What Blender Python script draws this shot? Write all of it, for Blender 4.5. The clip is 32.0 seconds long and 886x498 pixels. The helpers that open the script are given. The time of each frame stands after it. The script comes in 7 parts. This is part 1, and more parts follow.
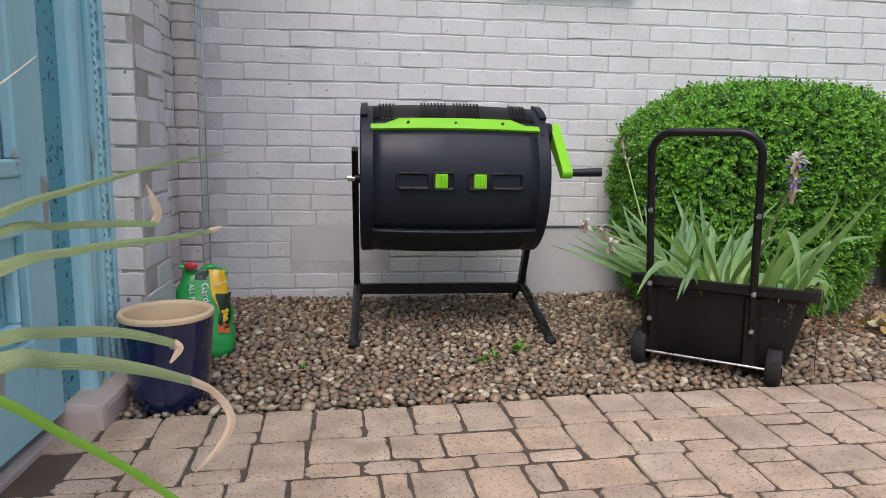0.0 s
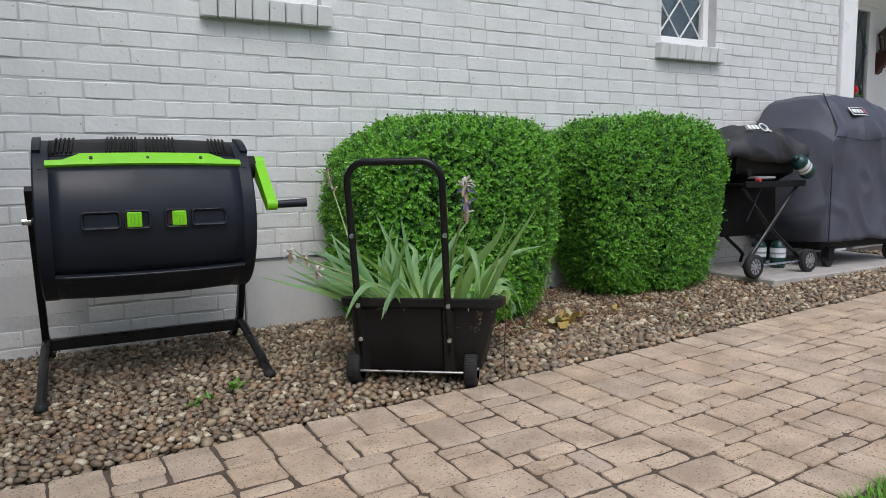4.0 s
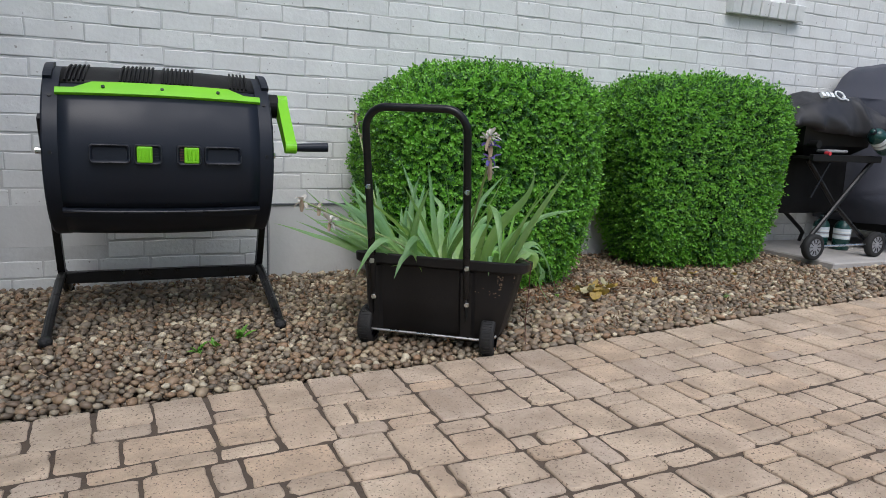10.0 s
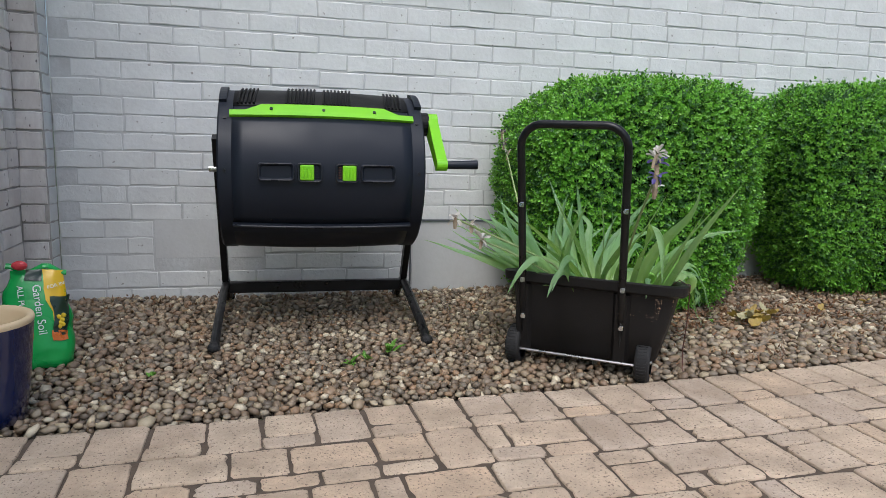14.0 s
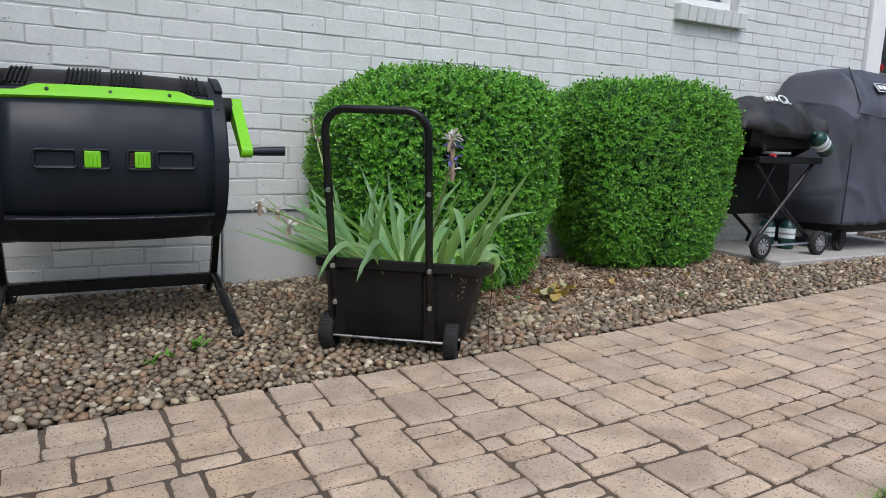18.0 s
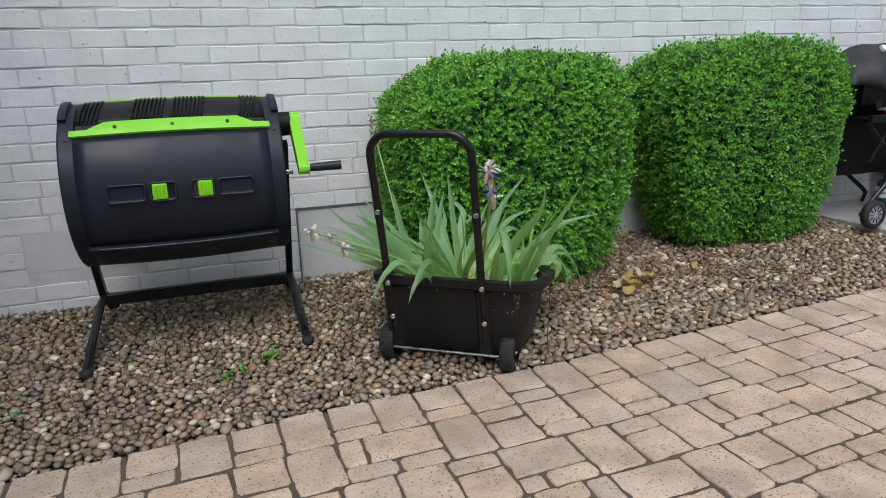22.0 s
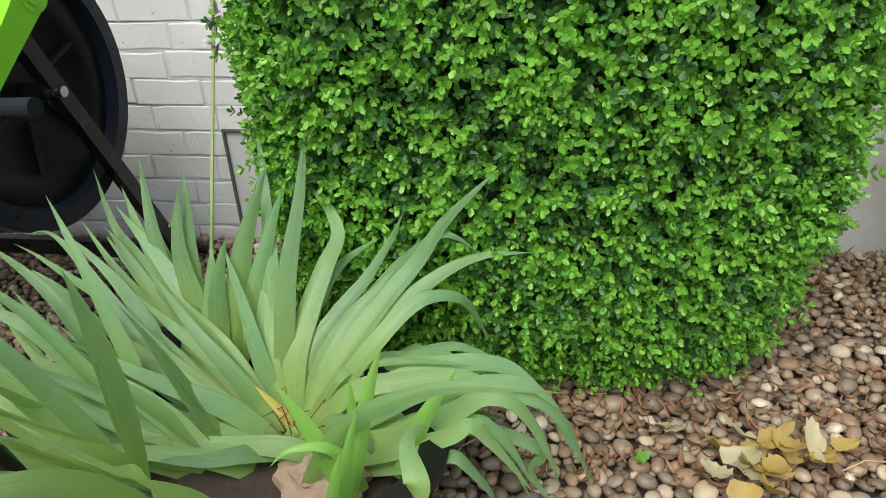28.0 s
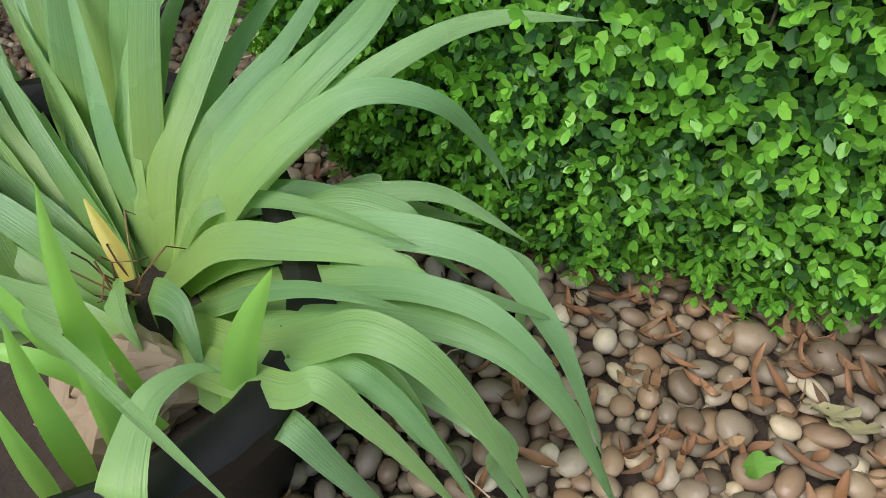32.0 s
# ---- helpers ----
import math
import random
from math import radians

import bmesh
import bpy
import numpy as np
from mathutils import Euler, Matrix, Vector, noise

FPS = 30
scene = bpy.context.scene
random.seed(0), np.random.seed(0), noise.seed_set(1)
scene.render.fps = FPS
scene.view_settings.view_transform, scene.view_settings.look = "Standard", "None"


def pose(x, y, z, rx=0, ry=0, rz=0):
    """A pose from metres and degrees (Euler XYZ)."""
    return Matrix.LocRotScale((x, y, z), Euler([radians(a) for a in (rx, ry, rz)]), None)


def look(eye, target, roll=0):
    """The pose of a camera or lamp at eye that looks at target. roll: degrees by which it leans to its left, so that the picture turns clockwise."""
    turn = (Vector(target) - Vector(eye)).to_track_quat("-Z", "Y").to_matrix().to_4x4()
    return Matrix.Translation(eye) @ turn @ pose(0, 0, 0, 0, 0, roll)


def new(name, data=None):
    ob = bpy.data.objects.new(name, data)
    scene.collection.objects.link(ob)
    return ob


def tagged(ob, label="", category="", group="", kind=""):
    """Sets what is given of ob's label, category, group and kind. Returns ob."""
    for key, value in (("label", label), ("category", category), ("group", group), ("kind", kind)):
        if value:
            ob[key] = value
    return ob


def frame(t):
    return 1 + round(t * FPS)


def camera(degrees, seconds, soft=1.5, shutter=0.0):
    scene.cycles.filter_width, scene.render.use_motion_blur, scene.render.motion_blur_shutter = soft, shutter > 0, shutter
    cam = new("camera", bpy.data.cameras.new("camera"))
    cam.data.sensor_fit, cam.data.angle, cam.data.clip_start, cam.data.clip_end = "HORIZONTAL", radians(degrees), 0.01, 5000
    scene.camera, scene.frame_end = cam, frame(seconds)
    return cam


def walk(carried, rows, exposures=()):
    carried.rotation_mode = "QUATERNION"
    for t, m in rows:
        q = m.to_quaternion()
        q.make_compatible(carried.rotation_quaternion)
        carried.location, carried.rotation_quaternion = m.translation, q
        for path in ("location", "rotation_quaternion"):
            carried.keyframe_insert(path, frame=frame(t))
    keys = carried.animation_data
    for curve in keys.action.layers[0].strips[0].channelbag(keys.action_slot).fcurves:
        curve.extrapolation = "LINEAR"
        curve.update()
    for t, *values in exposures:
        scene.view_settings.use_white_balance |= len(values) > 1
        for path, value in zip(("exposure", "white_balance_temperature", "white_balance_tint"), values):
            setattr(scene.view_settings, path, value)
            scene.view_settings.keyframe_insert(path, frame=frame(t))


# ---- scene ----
cam = camera(66.8, 32.0, soft=0.7)
PATH = [
    (0, (-0.069, -0.323, 0.79), (0.144, 1.642, 0.481), 0.9),
    (0.5, (-0.066, -0.325, 0.78), (0.213, 1.636, 0.508), 1.4),
    (1, (-0.056, -0.325, 0.779), (0.289, 1.627, 0.513), 1.7),
    (1.5, (-0.041, -0.324, 0.78), (0.426, 1.605, 0.53), 1.8),
    (2, (-0.022, -0.325, 0.782), (0.59, 1.564, 0.543), 2.1),
    (2.5, (-0.02, -0.342, 0.787), (0.667, 1.521, 0.55), 1.8),
    (3, (-0.004, -0.35, 0.787), (0.757, 1.486, 0.562), 1.4),
    (3.5, (0.003, -0.363, 0.799), (0.834, 1.445, 0.596), 0.4),
    (4, (0.041, -0.393, 0.792), (0.973, 1.362, 0.572), -0.9),
    (4.5, (0.156, -0.368, 0.743), (1.221, 1.312, 0.536), -1.7),
    (6.5, (0.356, -0.358, 0.741), (1.511, 1.26, 0.521), -1.8),
    (7, (0.392, -0.356, 0.738), (1.523, 1.279, 0.525), -1.9),
    (7.5, (0.394, -0.36, 0.739), (1.514, 1.277, 0.484), -1.9),
    (8, (0.372, -0.343, 0.731), (1.49, 1.294, 0.466), -1.0),
    (8.5, (0.341, -0.336, 0.742), (1.385, 1.346, 0.462), -0.9),
    (9, (0.302, -0.322, 0.757), (1.241, 1.416, 0.441), 0.8),
    (9.5, (0.26, -0.304, 0.77), (1.142, 1.461, 0.441), 1.7),
    (10, (0.204, -0.286, 0.783), (0.996, 1.516, 0.427), 2.4),
    (10.5, (0.168, -0.265, 0.786), (0.848, 1.577, 0.404), 0.7),
    (11, (0.142, -0.247, 0.791), (0.749, 1.613, 0.376), 1.1),
    (11.5, (0.123, -0.23, 0.785), (0.603, 1.665, 0.361), 1.0),
    (12, (0.113, -0.23, 0.787), (0.555, 1.686, 0.417), 1.2),
    (12.5, (0.114, -0.23, 0.788), (0.535, 1.692, 0.432), 0.8),
    (13, (0.111, -0.23, 0.788), (0.521, 1.696, 0.436), 1.0),
    (13.5, (0.108, -0.224, 0.793), (0.536, 1.7, 0.452), 2.2),
    (14, (0.11, -0.222, 0.788), (0.57, 1.696, 0.461), 1.8),
    (14.5, (0.114, -0.218, 0.783), (0.709, 1.665, 0.465), 1.8),
    (15, (0.119, -0.21, 0.772), (0.825, 1.635, 0.457), 1.8),
    (15.5, (0.131, -0.225, 0.769), (0.909, 1.59, 0.449), 1.4),
    (17.5, (0.166, -0.239, 0.743), (1.042, 1.531, 0.425), 1.6),
    (18, (0.186, -0.261, 0.763), (1.103, 1.486, 0.435), 2.1),
    (18.5, (0.217, -0.294, 0.78), (1.114, 1.462, 0.444), 1.1),
    (19, (0.251, -0.304, 0.762), (1.101, 1.477, 0.441), 0.2),
    (19.5, (0.275, -0.306, 0.74), (1.13, 1.476, 0.437), 0.2),
    (20, (0.308, -0.325, 0.722), (1.168, 1.453, 0.407), 1.1),
    (20.5, (0.361, -0.354, 0.721), (1.128, 1.465, 0.4), -0.4),
    (21, (0.378, -0.323, 0.716), (1.11, 1.509, 0.384), -1.6),
    (21.5, (0.366, -0.29, 0.86), (1.048, 1.541, 0.436), -0.2),
    (22, (0.39, -0.264, 1.03), (0.99, 1.57, 0.505), -1.8),
    (22.5, (0.45, -0.207, 1.085), (1.026, 1.612, 0.486), -1.7),
    (23, (0.614, -0.187, 1.109), (1.051, 1.67, 0.509), 0.5),
    (23.5, (0.757, -0.133, 1.117), (1.181, 1.734, 0.537), 1.4),
    (24, (0.912, -0.044, 1.159), (1.243, 1.832, 0.549), -0.1),
    (24.5, (0.998, 0.054, 1.152), (1.296, 1.924, 0.507), -0.3),
    (26.5, (1.547, 0.589, 1.063), (1.252, 2.417, 0.305), -2.9),
    (27, (1.598, 0.764, 1.064), (1.349, 2.576, 0.255), -0.1),
    (27.5, (1.674, 0.998, 1.035), (1.396, 2.779, 0.167), -0.1),
    (28, (1.655, 1.236, 0.991), (1.341, 2.963, 0.032), -2.6),
    (28.5, (1.621, 1.443, 0.908), (1.193, 3.065, -0.181), -2.2),
    (29, (1.599, 1.564, 0.861), (1.120, 3.131, -0.286), 1.3),
    (29.5, (1.600, 1.631, 0.834), (1.120, 3.151, -0.375), 2.3),
    (30, (1.608, 1.658, 0.827), (1.131, 3.136, -0.433), 1.7),
    (30.5, (1.624, 1.679, 0.825), (1.142, 3.102, -0.495), -0.2),
    (31, (1.688, 1.719, 0.793), (1.102, 3.063, -0.567), -0.7),
    (31.5, (1.759, 1.766, 0.686), (1.035, 3.029, -0.686), -4.2),
    (32, (1.775, 1.778, 0.682), (0.960, 2.937, -0.729), -8.0),
]
walk(cam, [(t, look(eye, target, roll)) for t, eye, target, roll in PATH],
     exposures=[(0, 0.14, 6350, 18), (1.5, 0.01, 6350, 16), (3, -0.05, 6200, 12), (4, -0.03, 6150, 11), (7, -0.1, 6000, 10), (9, -0.1, 6000, 10), (10.5, 0.05, 6050, 10), (13, 0.2, 6050, 10), (15, 0.05, 6050, 10), (18, 0.04, 6000, 10), (20, 0.02, 6000, 10), (24, 0.14, 6050, 10), (27, 0.62, 6150, 10), (28.5, 0.60, 6650, 7), (30.5, 0.60, 6700, 5), (32, 0.66, 6350, 8)])

# ---- sky and sun: bright overcast, the light comes from above and behind the camera ----
world = bpy.data.worlds.new("sky")
scene.world = world
world.use_nodes = True
wt = world.node_tree
sky = wt.nodes.new("ShaderNodeTexSky")
sky.sky_type = 'NISHITA'
sky.sun_disc = False
sky.sun_elevation, sky.sun_rotation = radians(58), radians(200)
sky.air_density, sky.dust_density, sky.ozone_density = 1.0, 4.0, 1.6
wt.links.new(sky.outputs[0], wt.nodes["Background"].inputs[0])
wt.nodes["Background"].inputs[1].default_value = 0.15
lamp = bpy.data.lights.new("sun", 'SUN')
lamp.energy, lamp.angle, lamp.color = 1.5, radians(40), (1.0, 0.985, 0.97)
sun = new("sun", lamp)
sun.matrix_world = look((0, 0, 8), (0.9, 4.6, 0))

# ---- helpers of this scene ----
R = random.Random(7)
WM = {}


def thing(name, loc, label, category, group="", kind="", rz=0.0):
    ob = new(name)
    m = pose(*loc, 0, 0, rz)
    ob.matrix_basis = m
    ob.empty_display_size = 0.05
    WM[ob.name] = m
    return tagged(ob, label, category, group, kind)


def part(name, bm, material, parent=None, label="", smooth=False, local=False):
    """Links a bmesh, drawn in world places (or in the parent's own when local), as one mesh under a thing or a part."""
    if parent and not local:
        bmesh.ops.transform(bm, matrix=WM[parent.name].inverted(), verts=bm.verts)
    bmesh.ops.recalc_face_normals(bm, faces=bm.faces)
    me = bpy.data.meshes.new(name)
    bm.to_mesh(me)
    bm.free()
    return link(name, me, material, parent, label, smooth)


def link(name, me, material, parent=None, label="", smooth=False):
    for m in material if isinstance(material, (list, tuple)) else [material]:
        me.materials.append(m)
    if smooth:
        me.shade_smooth()
    ob = new(name, me)
    if parent:
        ob.parent = parent
        WM[ob.name] = WM[parent.name]
    else:
        WM[ob.name] = Matrix()
    return tagged(ob, label)


def raw(name, verts, faces, material, parent=None, label="", smooth=False, local=False):
    verts = np.asarray(verts, float)
    if parent and not local:
        inv = np.array(WM[parent.name].inverted())
        verts = verts @ inv[:3, :3].T + inv[:3, 3]
    me = bpy.data.meshes.new(name)
    me.from_pydata(verts.tolist(), [], [list(map(int, f)) for f in faces])
    me.update()
    return link(name, me, material, parent, label, smooth)


def B():
    return bmesh.new()


def box(bm, lo, hi, bevel=0.0, m=None, seg=1):
    c = [(a + b) / 2 for a, b in zip(lo, hi)]
    s = [b - a for a, b in zip(lo, hi)]
    mm = Matrix.LocRotScale(c, None, s)
    made = bmesh.ops.create_cube(bm, size=1, matrix=(m @ mm) if m else mm)
    if bevel:
        edges = list({e for v in made["verts"] for e in v.link_edges})
        bmesh.ops.bevel(bm, geom=edges, offset=bevel, segments=seg, affect='EDGES', profile=0.6)
    return bm


def cyl(bm, a, b, r, r2=None, seg=20, caps=True):
    a, b = Vector(a), Vector(b)
    q = (b - a).to_track_quat('Z', 'Y').to_matrix().to_4x4()
    bmesh.ops.create_cone(bm, cap_ends=caps, segments=seg, radius1=r, radius2=r if r2 is None else r2, depth=(b - a).length,
                          matrix=Matrix.Translation((a + b) / 2) @ q)
    return bm


def ball(bm, c, r, scale=(1, 1, 1), sub=2):
    bmesh.ops.create_icosphere(bm, subdivisions=sub, radius=r, matrix=Matrix.LocRotScale(c, None, scale))
    return bm


def tube(bm, pts, r, seg=10, flat=1.0, closed=False):
    """A round bar along a line of points; flat squashes it across."""
    pts = [Vector(p) for p in pts]
    n, rings, side = len(pts), [], None
    for i, p in enumerate(pts):
        t = (pts[(i + 1) % n if closed else min(i + 1, n - 1)] - pts[(i - 1) % n if closed else max(i - 1, 0)]).normalized()
        if side is None:
            side = t.orthogonal().normalized()
        side = (side - t * side.dot(t)).normalized()
        up = t.cross(side)
        rr = r[i] if isinstance(r, (list, tuple)) else r
        rings.append([bm.verts.new(p + side * (math.cos(2 * math.pi * k / seg) * rr) + up * (math.sin(2 * math.pi * k / seg) * rr * flat)) for k in range(seg)])
    for i in range(n if closed else n - 1):
        a, b = rings[i], rings[(i + 1) % n]
        for k in range(seg):
            bm.faces.new((a[k], a[(k + 1) % seg], b[(k + 1) % seg], b[k]))
    if not closed:
        bm.faces.new(rings[0][::-1])
        bm.faces.new(rings[-1])
    return bm


def lathe(bm, prof, centre, seg=40, m=None):
    """Turns a profile of (radius, height) round a vertical axis."""
    rings = []
    mm = m or Matrix.Translation(centre)
    for r, h in prof:
        if r < 1e-5:
            rings.append([bm.verts.new(mm @ Vector((0, 0, h)))])
        else:
            rings.append([bm.verts.new(mm @ Vector((r * math.cos(2 * math.pi * k / seg), r * math.sin(2 * math.pi * k / seg), h))) for k in range(seg)])
    for a, b in zip(rings, rings[1:]):
        for k in range(seg):
            j = (k + 1) % seg
            if len(a) == 1 and len(b) > 1:
                bm.faces.new((a[0], b[k], b[j]))
            elif len(b) == 1 and len(a) > 1:
                bm.faces.new((a[k], a[j], b[0]))
            elif len(a) > 1:
                bm.faces.new((a[k], a[j], b[j], b[k]))
    return bm


def loft(bm, rings, cap=True, wrap=True):
    vs = [[bm.verts.new(p) for p in ring] for ring in rings]
    for a, b in zip(vs, vs[1:]):
        n = len(a)
        for k in range(n if wrap else n - 1):
            bm.faces.new((a[k], a[(k + 1) % n], b[(k + 1) % n], b[k]))
    if cap:
        bm.faces.new(vs[0][::-1])
        bm.faces.new(vs[-1])
    return bm


def words(text, size, m, material, parent, name="lettering", label="", depth=0.0006, squeeze=1.0):
    cu = bpy.data.curves.new(name, 'FONT')
    cu.body, cu.size, cu.extrude, cu.align_x, cu.align_y = text, size, depth, 'CENTER', 'CENTER'
    tmp = bpy.data.objects.new(name, cu)
    me = bpy.data.meshes.new_from_object(tmp)
    bpy.data.objects.remove(tmp)
    me.transform(WM[parent.name].inverted() @ m @ Matrix.Diagonal((squeeze, 1, 1, 1)))
    return link(name, me, material, parent, label)


def gz(x, y):
    """The ground's height: it climbs a little towards the wall and the porch."""
    return 0.02 * max(0.0, x - 0.3) + 0.02 * max(0.0, y - 1.6)


def bend(x):
    """How far the rows of the path swing away from a straight line, towards both of its ends."""
    return -0.058 * max(0.0, 0.62 - max(x, -1.2)) + 0.052 * max(0.0, min(x, 6.0) - 1.40)


def edge_y(x):
    """Where the pavers end and the pebbles begin."""
    return 1.652 + bend(x)


# ---- materials ----
def material(name, base, rough=0.6, metal=0.0, vary=(), scale=8.0, amount=0.5, bump=0.0, bump_scale=60.0, spots=None, rand=(), spec=0.5,
             coat=0.0, sheen=0.0, through_light=None, stretch=None, steps=False, glow=0.3):
    """base: colour. vary: a second colour, mixed in by a noise. spots: (colour, scale, cut) of small specks. rand: colours chosen
    by object and by island. through_light: colour of the light that a leaf lets through."""
    m = bpy.data.materials.new(name)
    m.use_nodes = True
    nt = m.node_tree
    N, L = nt.nodes, nt.links
    bs = N["Principled BSDF"]
    bs.inputs["Roughness"].default_value, bs.inputs["Metallic"].default_value = rough, metal
    bs.inputs["Specular IOR Level"].default_value = spec
    bs.inputs["Coat Weight"].default_value = coat
    bs.inputs["Sheen Weight"].default_value = sheen
    co = N.new("ShaderNodeTexCoord")
    at, sm = N.new("ShaderNodeObjectInfo"), N.new("ShaderNodeVectorMath")
    L.new(co.outputs["Object"], sm.inputs[0])
    L.new(at.outputs["Location"], sm.inputs[1])
    src = sm.outputs[0]
    if stretch:
        mp = N.new("ShaderNodeMapping")
        mp.inputs["Scale"].default_value = stretch
        L.new(src, mp.inputs["Vector"])
        src = mp.outputs[0]

    def mixer(fac, a, b):
        mx = N.new("ShaderNodeMix")
        mx.data_type = 'RGBA'
        if isinstance(fac, float):
            mx.inputs[0].default_value = fac
        else:
            L.new(fac, mx.inputs[0])
        for k, v in ((6, a), (7, b)):
            if isinstance(v, tuple):
                mx.inputs[k].default_value = (*v, 1)
            else:
                L.new(v, mx.inputs[k])
        return mx.outputs[2]

    def noise_of(sc, detail=4.0, lo=0.35, hi=0.65):
        nz = N.new("ShaderNodeTexNoise")
        nz.inputs["Scale"].default_value, nz.inputs["Detail"].default_value = sc, detail
        L.new(src, nz.inputs["Vector"])
        mr = N.new("ShaderNodeMapRange")
        mr.inputs[1].default_value, mr.inputs[2].default_value = lo, hi
        L.new(nz.outputs[0], mr.inputs[0])
        return nz, mr.outputs[0]

    col = tuple(base)
    if rand:
        oi, ge, ad, fr = N.new("ShaderNodeObjectInfo"), N.new("ShaderNodeNewGeometry"), N.new("ShaderNodeMath"), N.new("ShaderNodeMath")
        fr.operation = 'FRACT'
        L.new(oi.outputs["Random"], ad.inputs[0])
        L.new(ge.outputs["Random Per Island"], ad.inputs[1])
        L.new(ad.outputs[0], fr.inputs[0])
        rp = N.new("ShaderNodeValToRGB")
        els = rp.color_ramp.elements
        cols = list(rand)
        if steps:
            rp.color_ramp.interpolation = 'CONSTANT'
        while len(els) < len(cols):
            els.new(0.5)
        for k, c in enumerate(cols):
            els[k].position = k / (len(cols) if steps else max(1, len(cols) - 1))
            els[k].color = (*c, 1)
        L.new(fr.outputs[0], rp.inputs[0])
        col = rp.outputs[0]
    if vary:
        _, fac = noise_of(scale)
        mu = N.new("ShaderNodeMath")
        mu.operation = 'MULTIPLY'
        mu.inputs[1].default_value = amount
        L.new(fac, mu.inputs[0])
        col = mixer(mu.outputs[0], col, tuple(vary))
        fine, fac2 = noise_of(scale * 9, 3.0, 0.3, 0.7)
        mu2 = N.new("ShaderNodeMath")
        mu2.operation = 'MULTIPLY'
        mu2.inputs[1].default_value = amount * 0.4
        L.new(fac2, mu2.inputs[0])
        col = mixer(mu2.outputs[0], col, tuple(vary))
        rr = N.new("ShaderNodeMapRange")
        rr.inputs[3].default_value, rr.inputs[4].default_value = max(0.05, rough - 0.1), min(1.0, rough + 0.1)
        L.new(fac, rr.inputs[0])
        L.new(rr.outputs[0], bs.inputs["Roughness"])
    if spots:
        c, sc, cut = spots
        _, fac = noise_of(sc, 2.0, cut, cut + 0.04)
        col = mixer(fac, col, tuple(c))
    if isinstance(col, tuple):
        bs.inputs["Base Color"].default_value = (*col, 1)
    else:
        L.new(col, bs.inputs["Base Color"])
    if bump:
        nz, _ = noise_of(bump_scale, 5.0)
        bp = N.new("ShaderNodeBump")
        bp.inputs["Strength"].default_value, bp.inputs["Distance"].default_value = 1.0, bump
        L.new(nz.outputs[0], bp.inputs["Height"])
        L.new(bp.outputs[0], bs.inputs["Normal"])
    if through_light:
        tr, ms = N.new("ShaderNodeBsdfTranslucent"), N.new("ShaderNodeMixShader")
        tr.inputs[0].default_value = (*through_light, 1)
        ms.inputs[0].default_value = glow
        L.new(bs.outputs[0], ms.inputs[1])
        L.new(tr.outputs[0], ms.inputs[2])
        L.new(ms.outputs[0], N["Material Output"].inputs[0])
    return m


def glass(name):
    m = material(name, (0.9, 0.93, 0.93), rough=0.01)
    m.node_tree.nodes["Principled BSDF"].inputs["Transmission Weight"].default_value = 1.0
    return m


M = {}
M["paint"] = material("white_painted_brick", (0.70, 0.71, 0.69), 0.5, vary=(0.60, 0.605, 0.585), scale=6, amount=0.6, bump=0.0018, bump_scale=52,
                      rand=((0.705, 0.715, 0.69), (0.76, 0.77, 0.75), (0.725, 0.735, 0.71), (0.71, 0.72, 0.695)), spots=((0.36, 0.35, 0.32), 46, 0.70))
M["joint"] = material("painted_mortar", (0.60, 0.61, 0.60), 0.6, vary=(0.42, 0.41, 0.39), scale=9, amount=0.5, bump=0.002, bump_scale=55)
M["joint_dirty"] = material("grimy_painted_mortar", (0.36, 0.335, 0.305), 0.75, vary=(0.56, 0.53, 0.49), scale=14, amount=0.7, bump=0.003, bump_scale=60)
M["parge"] = material("painted_parging", (0.62, 0.625, 0.61), 0.6, vary=(0.52, 0.52, 0.50), scale=4, amount=0.6, bump=0.0008, bump_scale=70)
M["dingy"] = material("weathered_painted_brick", (0.794, 0.750, 0.696), 0.6, vary=(0.567, 0.510, 0.473), scale=6, amount=0.65, bump=0.0016, bump_scale=42,
                      rand=((0.878, 0.850, 0.793), (0.764, 0.722, 0.668), (0.935, 0.907, 0.863)), spots=((0.169, 0.142, 0.125), 32, 0.70))
M["white"] = material("white_gloss_paint", (0.86, 0.86, 0.85), 0.35, vary=(0.78, 0.78, 0.76), scale=3, amount=0.4, bump=0.0003, bump_scale=40)
M["stucco"] = material("white_smooth_wall", (0.84, 0.85, 0.85), 0.6, vary=(0.77, 0.78, 0.77), scale=2, amount=0.5, bump=0.0008, bump_scale=50)
M["teal"] = material("worn_teal_paint", (0.305, 0.625, 0.708), 0.5, vary=(0.464, 0.743, 0.777), scale=6, amount=0.7, bump=0.0012, bump_scale=30, stretch=(1, 1, 0.25),
                     spots=((0.366, 0.389, 0.360), 16, 0.66))
M["teal_dark"] = material("chipped_dark_teal_paint", (0.103, 0.368, 0.437), 0.5, vary=(0.161, 0.460, 0.529), scale=7, amount=0.6, bump=0.001,
                          spots=((0.023, 0.046, 0.057), 55, 0.63))
M["plinth"] = material("worn_stone_plinth", (0.50, 0.41, 0.34), 0.85, vary=(0.62, 0.53, 0.46), scale=8, amount=0.7, bump=0.003, bump_scale=30)
M["soil"] = material("dark_damp_soil", (0.032, 0.024, 0.018), 0.95, vary=(0.063, 0.042, 0.032), scale=20, amount=0.8, bump=0.008, bump_scale=60)
M["grass_soil"] = material("lawn_ground", (0.05, 0.085, 0.025), 0.95, vary=(0.07, 0.10, 0.03), scale=6, amount=0.8, bump=0.02, bump_scale=30)
